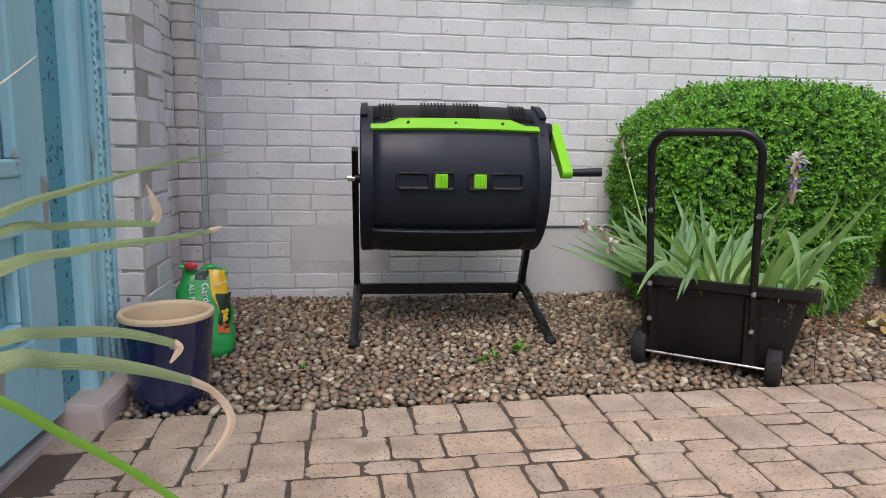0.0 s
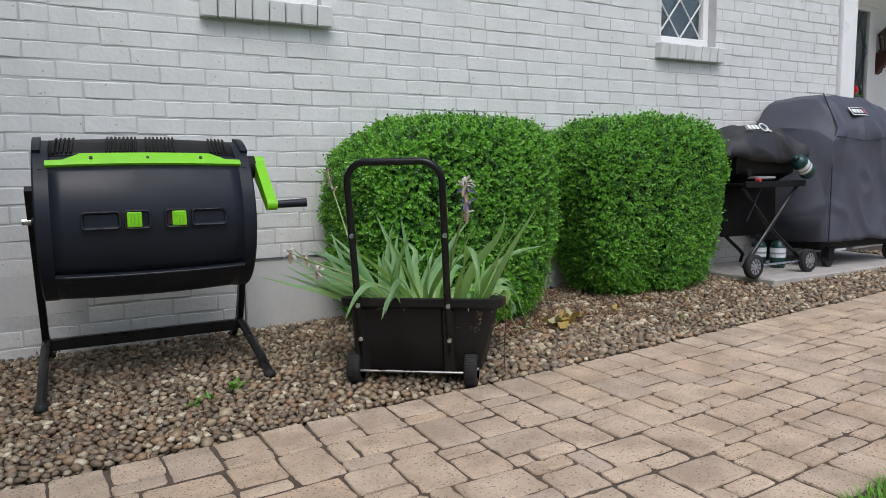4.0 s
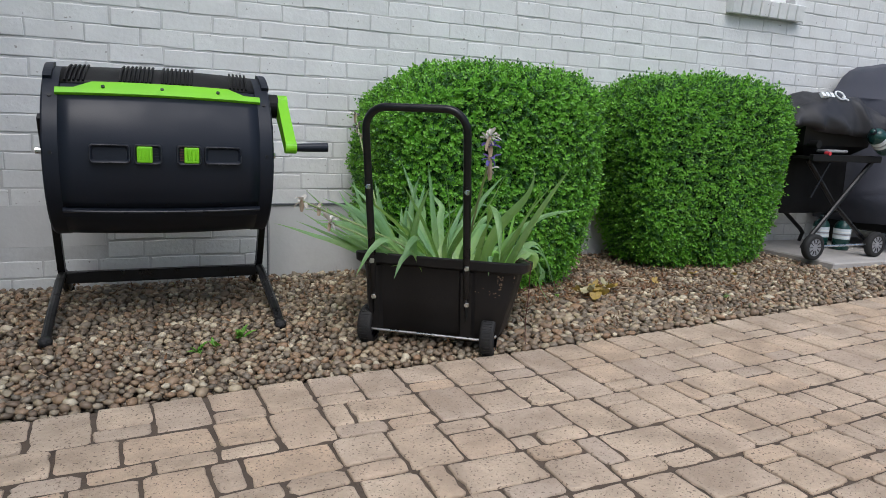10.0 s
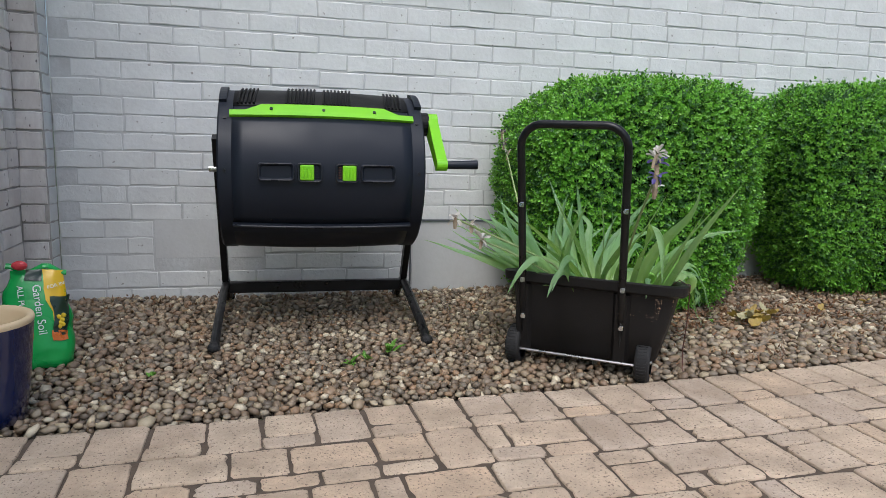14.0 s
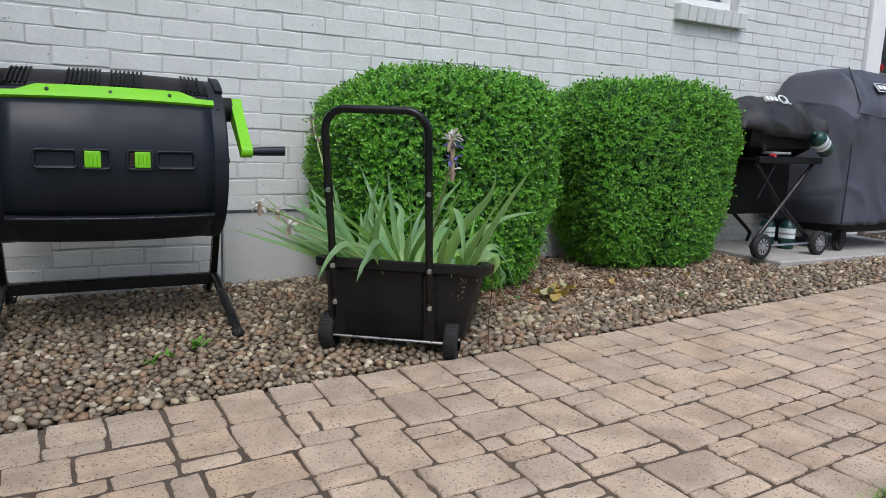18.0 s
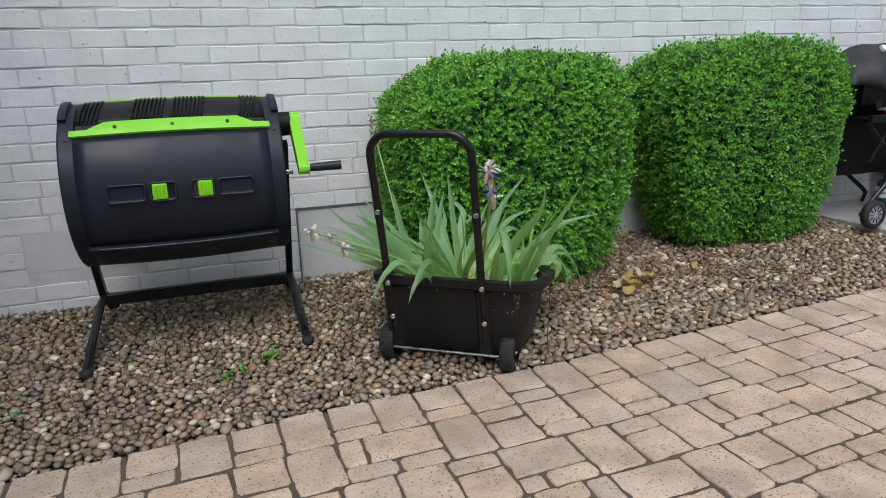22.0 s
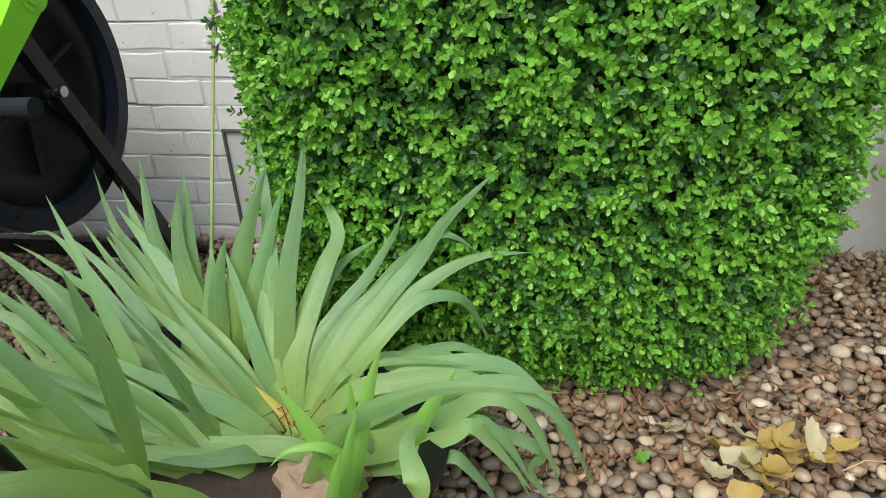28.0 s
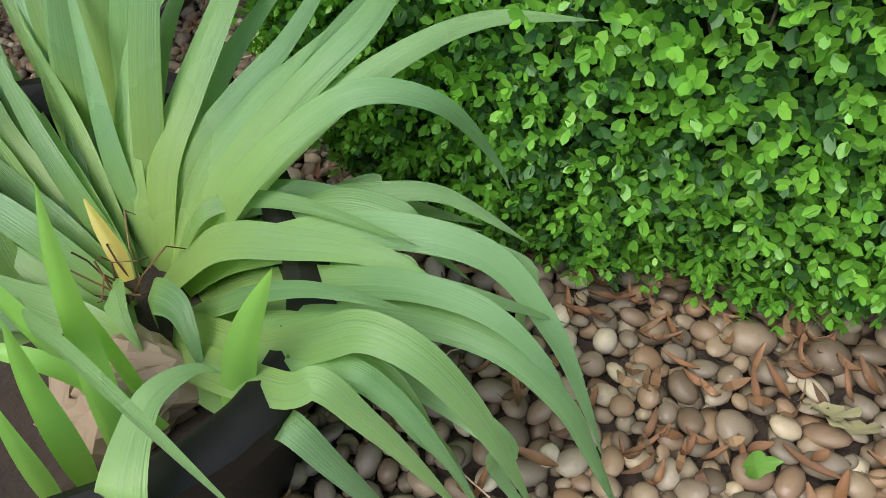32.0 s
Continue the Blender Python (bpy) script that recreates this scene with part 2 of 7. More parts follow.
M["sand"] = material("dark_jointing_sand", (0.066, 0.048, 0.034), 0.95, vary=(0.125, 0.092, 0.064), scale=14, amount=0.7, bump=0.004, bump_scale=90)
M["paver"] = material("tumbled_concrete_paver", (0.505, 0.422, 0.301), 0.85, vary=(0.347, 0.264, 0.186), scale=7, amount=0.75, bump=0.006, bump_scale=120,
                      rand=((0.610, 0.470, 0.334), (0.678, 0.535, 0.388), (0.560, 0.448, 0.338), (0.644, 0.475, 0.323), (0.638, 0.511, 0.376), (0.510, 0.409, 0.319), (0.655, 0.506, 0.361)),
                      spots=((0.213, 0.159, 0.114), 150, 0.615))
M["pebble"] = material("river_pebble", (0.250, 0.205, 0.145), 0.5, vary=(0.175, 0.132, 0.086), scale=26, amount=0.4, bump=0.0006, bump_scale=130,
                       rand=((0.205, 0.147, 0.093), (0.325, 0.245, 0.155), (0.240, 0.190, 0.132), (0.395, 0.315, 0.200), (0.175, 0.122, 0.078), (0.290, 0.222, 0.148), (0.122, 0.096, 0.067), (0.310, 0.195, 0.110),
                             (0.500, 0.415, 0.275), (0.245, 0.205, 0.150), (0.330, 0.222, 0.130), (0.190, 0.158, 0.114), (0.660, 0.575, 0.410), (0.250, 0.165, 0.102), (0.350, 0.292, 0.205), (0.140, 0.103, 0.068)),
                       spots=((0.400, 0.315, 0.200), 120, 0.74), steps=True)
M["slab"] = material("concrete_patio_slab", (0.42, 0.40, 0.37), 0.85, vary=(0.33, 0.31, 0.28), scale=5, amount=0.6, bump=0.0015, bump_scale=80)
M["step"] = material("grey_concrete_step", (0.22, 0.205, 0.185), 0.85, vary=(0.30, 0.28, 0.25), scale=6, amount=0.6, bump=0.002, bump_scale=60)
M["black"] = material("black_plastic", (0.010, 0.0130, 0.0205), 0.46, vary=(0.014, 0.0175, 0.026), scale=6, amount=0.6, bump=0.0002, bump_scale=220, spots=((0.10, 0.10, 0.10), 75, 0.77), spec=0.28)
# lighter, glossier black for edges that show a highlight
M["gloss_black"] = material("highlight_black_plastic", (0.018, 0.020, 0.026), 0.32, vary=(0.034, 0.035, 0.040), scale=20, amount=0.6, spec=0.4)
M["rough_black"] = material("matt_black_plastic", (0.007, 0.007, 0.0073), 0.55, vary=(0.011, 0.0105, 0.010), scale=5, amount=0.6, bump=0.0004, bump_scale=160, spec=0.22)
M["tub"] = material("scuffed_black_poly_tub", (0.0085, 0.008, 0.0078), 0.5, vary=(0.015, 0.0135, 0.013), scale=7, amount=0.7, bump=0.0004, bump_scale=130, spec=0.24)
M["steel_black"] = material("black_powder_coated_steel", (0.005, 0.005, 0.0055), 0.34, vary=(0.011, 0.011, 0.011), scale=12, amount=0.5, bump=0.0002, bump_scale=200, spec=0.35)
M["lime"] = material("lime_green_plastic", (0.22, 0.62, 0.008), 0.4, vary=(0.18, 0.54, 0.008), scale=9, amount=0.5, bump=0.0002, bump_scale=150)
M["zinc"] = material("zinc_plated_steel", (0.62, 0.62, 0.60), 0.3, metal=1.0, vary=(0.45, 0.44, 0.42), scale=30, amount=0.5)
M["rubber"] = material("black_rubber", (0.010, 0.010, 0.010), 0.75, vary=(0.022, 0.021, 0.02), scale=14, amount=0.6, bump=0.0006, bump_scale=120)
M["grey_plastic"] = material("grey_plastic", (0.30, 0.30, 0.31), 0.45, vary=(0.22, 0.22, 0.23), scale=12, amount=0.5)
M["cover"] = material("charcoal_woven_cover", (0.052, 0.057, 0.078), 0.6, vary=(0.078, 0.080, 0.101), scale=5, amount=0.7, bump=0.0008, bump_scale=320)
M["cover_black"] = material("black_woven_cover", (0.017, 0.017, 0.019), 0.6, vary=(0.030, 0.030, 0.033), scale=5, amount=0.7, bump=0.0008, bump_scale=320)
# two leaf tones: inner leaves darkened for shade, and brighter young tips
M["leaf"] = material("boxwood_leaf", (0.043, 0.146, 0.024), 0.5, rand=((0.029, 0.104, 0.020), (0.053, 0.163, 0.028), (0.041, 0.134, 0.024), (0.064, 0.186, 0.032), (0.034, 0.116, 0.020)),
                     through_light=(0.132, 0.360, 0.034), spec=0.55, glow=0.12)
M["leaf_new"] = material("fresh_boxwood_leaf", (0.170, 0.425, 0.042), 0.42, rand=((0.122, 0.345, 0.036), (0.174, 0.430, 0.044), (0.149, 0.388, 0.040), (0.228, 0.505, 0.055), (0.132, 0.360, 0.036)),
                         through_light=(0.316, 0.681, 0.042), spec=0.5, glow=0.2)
# shade inside the bushes, put into a near-black colour
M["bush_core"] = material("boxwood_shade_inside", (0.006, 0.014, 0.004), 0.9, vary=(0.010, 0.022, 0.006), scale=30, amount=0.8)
M["twig"] = material("boxwood_twig", (0.10, 0.075, 0.05), 0.8, vary=(0.06, 0.05, 0.035), scale=30, amount=0.6)
M["iris"] = material("iris_leaf", (0.21, 0.42, 0.15), 0.33, vary=(0.24, 0.44, 0.17), scale=5, amount=0.35, bump=0.0006, bump_scale=45,
                     rand=((0.071, 0.163, 0.063), (0.217, 0.378, 0.148), (0.144, 0.308, 0.136), (0.273, 0.427, 0.122), (0.053, 0.130, 0.054), (0.195, 0.356, 0.178)), through_light=(0.400, 0.660, 0.110), spec=0.5, glow=0.34)
def leaf_lines(m, foot, line):
    """Adds the fine ribs along a leaf and its paler foot, by the leaf's own length and width."""
    nt = m.node_tree
    N, L = nt.nodes, nt.links
    bs = N["Principled BSDF"]
    col = bs.inputs["Base Color"].links[0].from_socket
    uv, sx = N.new("ShaderNodeUVMap"), N.new("ShaderNodeSeparateXYZ")
    L.new(uv.outputs[0], sx.inputs[0])
    ft = N.new("ShaderNodeMapRange")
    ft.inputs[1].default_value, ft.inputs[2].default_value, ft.inputs[3].default_value, ft.inputs[4].default_value = 0.0, 0.42, 0.85, 0.0
    L.new(sx.outputs[1], ft.inputs[0])
    mx = N.new("ShaderNodeMix")
    mx.data_type = 'RGBA'
    L.new(ft.outputs[0], mx.inputs[0])
    L.new(col, mx.inputs[6])
    mx.inputs[7].default_value = (*foot, 1)
    nz, mp = N.new("ShaderNodeTexNoise"), N.new("ShaderNodeMapping")
    mp.inputs["Scale"].default_value = (22, 0.9, 1)
    nz.inputs["Scale"].default_value, nz.inputs["Detail"].default_value = 1.0, 3.0
    L.new(uv.outputs[0], mp.inputs[0])
    L.new(mp.outputs[0], nz.inputs["Vector"])
    sr = N.new("ShaderNodeMapRange")
    sr.inputs[1].default_value, sr.inputs[2].default_value, sr.inputs[3].default_value, sr.inputs[4].default_value = 0.38, 0.72, 0.0, 0.7
    L.new(nz.outputs[0], sr.inputs[0])
    m2 = N.new("ShaderNodeMix")
    m2.data_type = 'RGBA'
    L.new(sr.outputs[0], m2.inputs[0])
    L.new(mx.outputs[2], m2.inputs[6])
    m2.inputs[7].default_value = (*line, 1)
    L.new(m2.outputs[2], bs.inputs["Base Color"])
    bp = N.new("ShaderNodeBump")
    bp.inputs["Strength"].default_value, bp.inputs["Distance"].default_value = 0.8, 0.0014
    L.new(nz.outputs[0], bp.inputs["Height"])
    L.new(bp.outputs[0], bs.inputs["Normal"])


leaf_lines(M["iris"], (0.37, 0.50, 0.085), (0.25, 0.41, 0.20))
M["iris_young"] = material("young_iris_leaf", (0.27, 0.56, 0.11), 0.4, vary=(0.28, 0.52, 0.12), scale=6, amount=0.6, bump=0.0004, bump_scale=60, through_light=(0.45, 0.75, 0.10), glow=0.4)
M["old_iris"] = material("yellowed_iris_leaf", (0.50, 0.50, 0.085), 0.5, vary=(0.56, 0.40, 0.10), scale=14, amount=0.7, bump=0.0005, bump_scale=70, through_light=(0.5, 0.45, 0.06))
M["stalk"] = material("iris_stalk", (0.22, 0.33, 0.10), 0.5, vary=(0.30, 0.36, 0.16), scale=12, amount=0.6)
M["petal"] = material("faded_white_petal", (0.82, 0.80, 0.74), 0.6, vary=(0.62, 0.55, 0.45), scale=50, amount=0.6, through_light=(0.5, 0.45, 0.4))
M["violet"] = material("violet_petal", (0.20, 0.16, 0.55), 0.6, vary=(0.30, 0.26, 0.60), scale=60, amount=0.7, through_light=(0.2, 0.16, 0.5))
M["wilt"] = material("wilted_dark_petal", (0.10, 0.085, 0.10), 0.7, vary=(0.2, 0.17, 0.16), scale=60, amount=0.7)
M["blade"] = material("strap_leaf", (0.27, 0.38, 0.14), 0.45, vary=(0.36, 0.44, 0.22), scale=5, amount=0.7, bump=0.0004, bump_scale=60, through_light=(0.25, 0.4, 0.08))
leaf_lines(M["blade"], (0.30, 0.42, 0.14), (0.42, 0.46, 0.28))
M["blade_bright"] = material("fresh_strap_leaf", (0.17, 0.36, 0.03), 0.4, vary=(0.22, 0.42, 0.05), scale=6, amount=0.6, through_light=(0.3, 0.55, 0.04))
M["straw"] = material("dried_leaf_tip", (0.55, 0.46, 0.34), 0.75, vary=(0.40, 0.27, 0.17), scale=25, amount=0.7, bump=0.0006, bump_scale=90)
M["brown_leaf"] = material("dead_brown_leaf", (0.25, 0.12, 0.06), 0.8, rand=((0.16, 0.078, 0.032), (0.22, 0.125, 0.058), (0.09, 0.05, 0.027), (0.30, 0.20, 0.105), (0.18, 0.085, 0.032), (0.11, 0.06, 0.032)), bump=0.0006, bump_scale=120)
M["rust_leaf"] = material("dry_rust_brown_leaf", (0.272, 0.128, 0.056), 0.7, rand=((0.208, 0.092, 0.038), (0.320, 0.160, 0.072), (0.160, 0.076, 0.036), (0.368, 0.216, 0.112), (0.248, 0.112, 0.048)), vary=(0.144, 0.072, 0.036), scale=40, amount=0.5, bump=0.0006, bump_scale=120, through_light=(0.240, 0.112, 0.040), glow=0.12)
M["yellow_leaf"] = material("fallen_yellow_leaf", (0.496, 0.350, 0.072), 0.6, vary=(0.400, 0.289, 0.115), scale=30, amount=0.7, bump=0.0008, bump_scale=70, through_light=(0.400, 0.289, 0.043))
M["pale_leaf"] = material("fallen_pale_leaf", (0.400, 0.350, 0.216), 0.7, vary=(0.256, 0.258, 0.115), scale=30, amount=0.7, bump=0.001, bump_scale=60)
M["paper"] = material("crumpled_kraft_paper", (0.288, 0.203, 0.137), 0.75, vary=(0.368, 0.281, 0.202), scale=20, amount=0.6, bump=0.001, bump_scale=60)
M["cobalt"] = material("cobalt_glazed_stoneware", (0.005, 0.011, 0.052), 0.12, vary=(0.008, 0.017, 0.08), scale=4, amount=0.6, bump=0.0004, bump_scale=18, coat=0.5)
M["cream"] = material("cream_unglazed_clay", (0.70, 0.54, 0.33), 0.6, vary=(0.62, 0.46, 0.27), scale=9, amount=0.6, bump=0.0005, bump_scale=60, spots=((0.25, 0.18, 0.11), 30, 0.72))
M["bag_green"] = material("glossy_green_plastic_bag", (0.012, 0.33, 0.06), 0.25, vary=(0.02, 0.40, 0.08), scale=6, amount=0.5, bump=0.0015, bump_scale=24)
M["bag_yellow"] = material("glossy_yellow_plastic", (0.80, 0.50, 0.015), 0.28, vary=(0.72, 0.44, 0.015), scale=6, amount=0.5, bump=0.001, bump_scale=24)
M["bag_dark"] = material("dark_printed_plastic", (0.015, 0.03, 0.02), 0.3, vary=(0.03, 0.06, 0.03), scale=18, amount=0.6)
M["bag_red"] = material("red_printed_plastic", (0.62, 0.05, 0.06), 0.35, vary=(0.5, 0.04, 0.05), scale=12, amount=0.5)
M["bag_orange"] = material("orange_printed_plastic", (0.65, 0.16, 0.02), 0.35, vary=(0.5, 0.12, 0.02), scale=12, amount=0.5)
M["print_white"] = material("white_print", (0.80, 0.82, 0.80), 0.4)
M["print_yellow"] = material("yellow_print", (0.80, 0.56, 0.03), 0.4)
M["bottle"] = material("dark_green_gas_bottle", (0.008, 0.045, 0.04), 0.3, vary=(0.012, 0.06, 0.05), scale=14, amount=0.5)
M["label_blue"] = material("pale_blue_label", (0.64, 0.70, 0.73), 0.45, vary=(0.74, 0.78, 0.79), scale=20, amount=0.5)
M["pane"] = glass("window_glass")
M["lead"] = material("painted_lattice", (0.66, 0.68, 0.68), 0.5)
M["lead_dark"] = material("dark_lead_came", (0.10, 0.11, 0.12), 0.5)
M["curtain"] = material("dim_curtain", (0.10, 0.13, 0.15), 0.9, vary=(0.05, 0.07, 0.08), scale=3, amount=0.8, stretch=(6, 1, 0.5))
M["slat"] = material("grey_window_blind", (0.26, 0.27, 0.27), 0.6)
M["iron"] = material("dark_cast_iron", (0.022, 0.016, 0.014), 0.5, vary=(0.05, 0.025, 0.018), scale=20, amount=0.6, bump=0.0008, bump_scale=60)
M["rust_wood"] = material("dark_red_brown_wood", (0.07, 0.022, 0.016), 0.5, vary=(0.11, 0.035, 0.025), scale=14, amount=0.6)
M["lamp_glass"] = material("seeded_lamp_glass", (0.18, 0.18, 0.16), 0.1, spec=0.7)
M["mat_dark"] = material("dark_coir_mat", (0.03, 0.028, 0.027), 0.95, vary=(0.06, 0.055, 0.05), scale=30, amount=0.7, bump=0.003, bump_scale=150)
M["red_flower"] = material("red_geranium_petal", (0.62, 0.012, 0.02), 0.5, rand=((0.62, 0.01, 0.02), (0.5, 0.01, 0.015), (0.7, 0.03, 0.03)))
M["spider"] = material("variegated_spider_leaf", (0.20, 0.33, 0.07), 0.45, rand=((0.16, 0.30, 0.05), (0.30, 0.42, 0.14), (0.22, 0.33, 0.08), (0.40, 0.44, 0.2)), through_light=(0.3, 0.42, 0.1))
M["grass"] = material("lawn_grass_blade", (0.120, 0.281, 0.032), 0.5, rand=((0.085, 0.222, 0.023), (0.154, 0.346, 0.035), (0.120, 0.281, 0.032), (0.205, 0.412, 0.048)), through_light=(0.239, 0.560, 0.048))
M["weed"] = material("pale_green_weed", (0.12, 0.30, 0.035), 0.5, vary=(0.18, 0.36, 0.06), scale=30, amount=0.6, through_light=(0.2, 0.45, 0.05))
M["fleck"] = material("tan_dirt_fleck", (0.42, 0.27, 0.17), 0.8)
M["brass"] = material("aged_brass", (0.30, 0.22, 0.12), 0.4, metal=0.8)


# ---- ground, pebble bed, lawn, path beds ----
def sheet(name, xs, ys, zf, mat_, label, category, kind="structure"):
    verts = [(x, y, zf(x, y)) for y in ys for x in xs]
    n = len(xs)
    faces = [(j * n + i, j * n + i + 1, (j + 1) * n + i + 1, (j + 1) * n + i) for j in range(len(ys) - 1) for i in range(n - 1)]
    return tagged(raw(name, verts, faces, mat_, smooth=True), label, category, kind=kind)


def land(x, y):
    return gz(min(x, 9.0), min(y, 3.2)) - 0.05


far = [-400, -150, -60, -25, -12, -7, -4.5]
sheet("ground", far + [i * 0.75 for i in range(-5, 17)] + [14, 18, 25, 60, 150, 400],
      far + [i * 0.5 for i in range(-8, 9)] + [6, 9, 15, 40, 150, 400], land, M["grass_soil"], "green lawn ground running out level round the house", "lawn")
lin = lambda a, b, n: [a + (b - a) * i / n for i in range(n + 1)]
pathbed = sheet("pavement", lin(-1.2, 11.0, 28), lin(0.40, 1.635, 4), lambda x, y: gz(x, y) + 0.0005, M["sand"],
                "dark jointing sand under a path of tumbled tan concrete pavers", "pavement")
for v in pathbed.data.vertices:
    v.co.y += bend(v.co.x)
pathbed2 = sheet("pavement_porch", lin(6.2, 11.0, 10), lin(1.64, 2.92, 5), lambda x, y: gz(x, y) + 0.0005, M["sand"],
                 "dark jointing sand under the pavers before the porch", "pavement")
bed = sheet("pebble_bed", lin(-0.95, 6.3, 60), lin(1.48, 2.99, 12), lambda x, y: gz(x, y) - 0.016 + 0.006 * noise.noise((x * 6, y * 6, 0)), M["soil"],
            "dark soil bed under river pebbles along the house wall", "pebble bed")


# ---- brick walls ----
def brick_mesh(name, L, H, D, seed):
    r = random.Random(seed)
    j = lambda s: r.uniform(-s, s)
    rings = []
    edge = [(sx, sz, j(0.0028), j(0.0026)) for sx, sz in ((-1, -1), (-0.3 + j(0.2), -1), (0.4 + j(0.2), -1), (1, -1), (1, 1), (0.35 + j(0.2), 1), (-0.35 + j(0.2), 1), (-1, 1))]
    for inset, d in ((0.0, 0.0), (0.0008, 0.6), (0.0034, 1.0)):
        rings.append([(sx * (L / 2 - inset) + a + j(0.0005), -d * D + j(0.0004), sz * (H / 2 - inset) + b + j(0.0005)) for sx, sz, a, b in edge])
    bm = loft(B(), rings, cap=False)
    bm.verts.ensure_lookup_table()
    bm.faces.new([bm.verts[i] for i in range(16, 24)])
    bmesh.ops.recalc_face_normals(bm, faces=bm.faces)
    me = bpy.data.meshes.new(name)
    bm.to_mesh(me)
    bm.free()
    return me


BL, BH, BJ = 0.2065, 0.0766, 0.0062
BRICKS = {}


def bricks_on(parent, origin, turn, length, z0, z1, mat_, holes=(), near=None, shift=0.0, depth=0.0028):
    """Courses of bricks on a face: origin (x, y) is its left end seen from outside, turn its degrees about z (0 faces -y)."""
    if mat_.name not in BRICKS:
        BRICKS[mat_.name] = [brick_mesh("brick", BL - BJ, BH - BJ, depth, s) for s in range(8)]
        for me in BRICKS[mat_.name]:
            me.materials.append(mat_)
    meshes = BRICKS[mat_.name]
    r = random.Random(int(abs(origin[0] * 91 + origin[1] * 57) * 10))
    base = pose(origin[0], origin[1], 0, 0, 0, turn)
    rest_v, rest_f, count = [], [], 0
    k = 0
    z = z0
    while z < z1 - 0.02:
        zc = z + BH / 2
        s = shift * BL - (BL / 2 if k % 2 else 0.0) + r.uniform(-0.008, 0.008)
        while s < length:
            w = BL * r.uniform(0.96, 1.04)
            if r.random() < 0.05:
                w *= 0.52
            a, b = max(s, 0.0), min(s + w, length)
            spans = [(a, b)] if b - a > 0.03 else []
            for h0, h1, hz0, hz1 in holes:
                if hz0 - 0.02 < zc < hz1 + 0.02:
                    cut = []
                    for c, d in spans:
                        if d <= h0 or c >= h1:
                            cut.append((c, d))
                        else:
                            cut += [q for q in ((c, h0), (h1, d)) if q[1] - q[0] > 0.025]
                    spans = cut
            for c, d in spans:
                m = base @ Matrix.LocRotScale(((c + d) / 2, r.uniform(-0.0017, 0.0017), zc + r.uniform(-0.0028, 0.0028)),
                                              Euler((r.uniform(-0.013, 0.013), r.uniform(-0.013, 0.013), r.uniform(-0.01, 0.01))),
                                              ((d - c - BJ) / (BL - BJ), 1, 1))
                me = meshes[r.randrange(8)]
                if near and near[0] < (c + d) / 2 < near[1] and near[2] < zc < near[3] and count < 300:
                    ob = new("brick", me)
                    ob.parent = parent
                    ob.matrix_basis = m
                    count += 1
                else:
                    off = len(rest_v)
                    rest_v += [tuple(m @ v.co) for v in me.vertices]
                    rest_f += [[off + i for i in p.vertices] for p in me.polygons]
            s += w
        z += BH
        k += 1
    if rest_v:
        ob = raw("bricks", rest_v, rest_f, mat_, parent)
        ob["kind"] = "stuff"


def solid(name, lo, hi, mat_, label, category, bevel=0.0):
    return tagged(part(name, box(B(), lo, hi, bevel), mat_), label, category, kind="structure")


WY = 2.97          # outer face of the long wall
TOP = 3.3
W1, W2 = (0.62, 1.16), (3.50, 4.02)   # the two window openings
ZS = 1.645                            # their sills
bm = B()
WI = WY + 0.008
for lo, hi in (((-0.84, WI, -0.3), (W1[0], WI + 0.28, TOP)), ((W1[0], WI, -0.3), (W1[1], WI + 0.28, ZS)), ((W1[0], WI, 2.75), (W1[1], WI + 0.28, TOP)),
               ((W1[1], WI, -0.3), (W2[0], WI + 0.28, TOP)), ((W2[0], WI, -0.3), (W2[1], WI + 0.28, ZS)), ((W2[0], WI, 2.75), (W2[1], WI + 0.28, TOP)),
               ((W2[1], WI, -0.3), (5.43, WI + 0.28, TOP))):
    box(bm, lo, hi)
wall = tagged(part("wall_north", bm, M["joint"]), "white painted brick house wall with two windows", "wall", kind="structure")
# the smooth cemented panels low in the wall
for x0, x1, z0, z1 in ((-0.46, 0.02, 0.205, 0.395), (0.716, 1.62, -0.05, 0.385), (2.16, 2.86, -0.05, 0.36)):
    solid("wall_panel", (x0 + 0.004, WY + (0.0068 if x0 < 0 else 0.004), z0 + 0.004), (x1 - 0.004, WY + 0.02, z1 - 0.004), M["parge"], "smooth grey painted panel let into the brick wall", "wall panel", 0.002)
# dark strips stand in for the shadow lines at the recessed panel's edges
solid("trim", (0.712, WY - 0.004, 0.385), (1.62, WY + 0.006, 0.391), M["lead_dark"], "thin dark strip for the shadow line above the smooth wall panel", "wall joint")
solid("wall_panel_edge", (0.708, WY - 0.003, 0.0), (0.715, WY + 0.006, 0.391), M["lead_dark"], "thin dark strip for the shadow line beside the smooth wall panel", "wall joint")

pier = solid("wall_pier", (-1.5, 1.828, -0.3), (-0.770, 2.10, TOP), M["joint_dirty"], "painted brick pier beside the teal door", "wall pier")
nook = solid("wall_west", (-1.5, 2.10, -0.3), (-0.948, 3.26, TOP), M["joint_dirty"], "painted brick wall of the corner behind the pier", "wall")
pil = solid("pilaster", (-0.948, 2.868, -0.3), (-0.842, 2.978, TOP), M["joint_dirty"], "narrow weathered brick pilaster in the corner", "pilaster")
solid("wall_west_south", (-1.6, -0.7, -0.3), (-1.1, 0.35, TOP), M["stucco"], "plain house wall beyond the teal door", "wall")
solid("wall_over_door", (-1.6, 0.35, 2.55), (-1.1, 1.83, TOP), M["stucco"], "plain wall above the teal door", "wall")
solid("house_roof", (-1.6, WY - 0.02, TOP + 0.006), (12.0, 8.0, TOP + 0.15), M["stucco"], "plain flat top that closes the house", "roof")

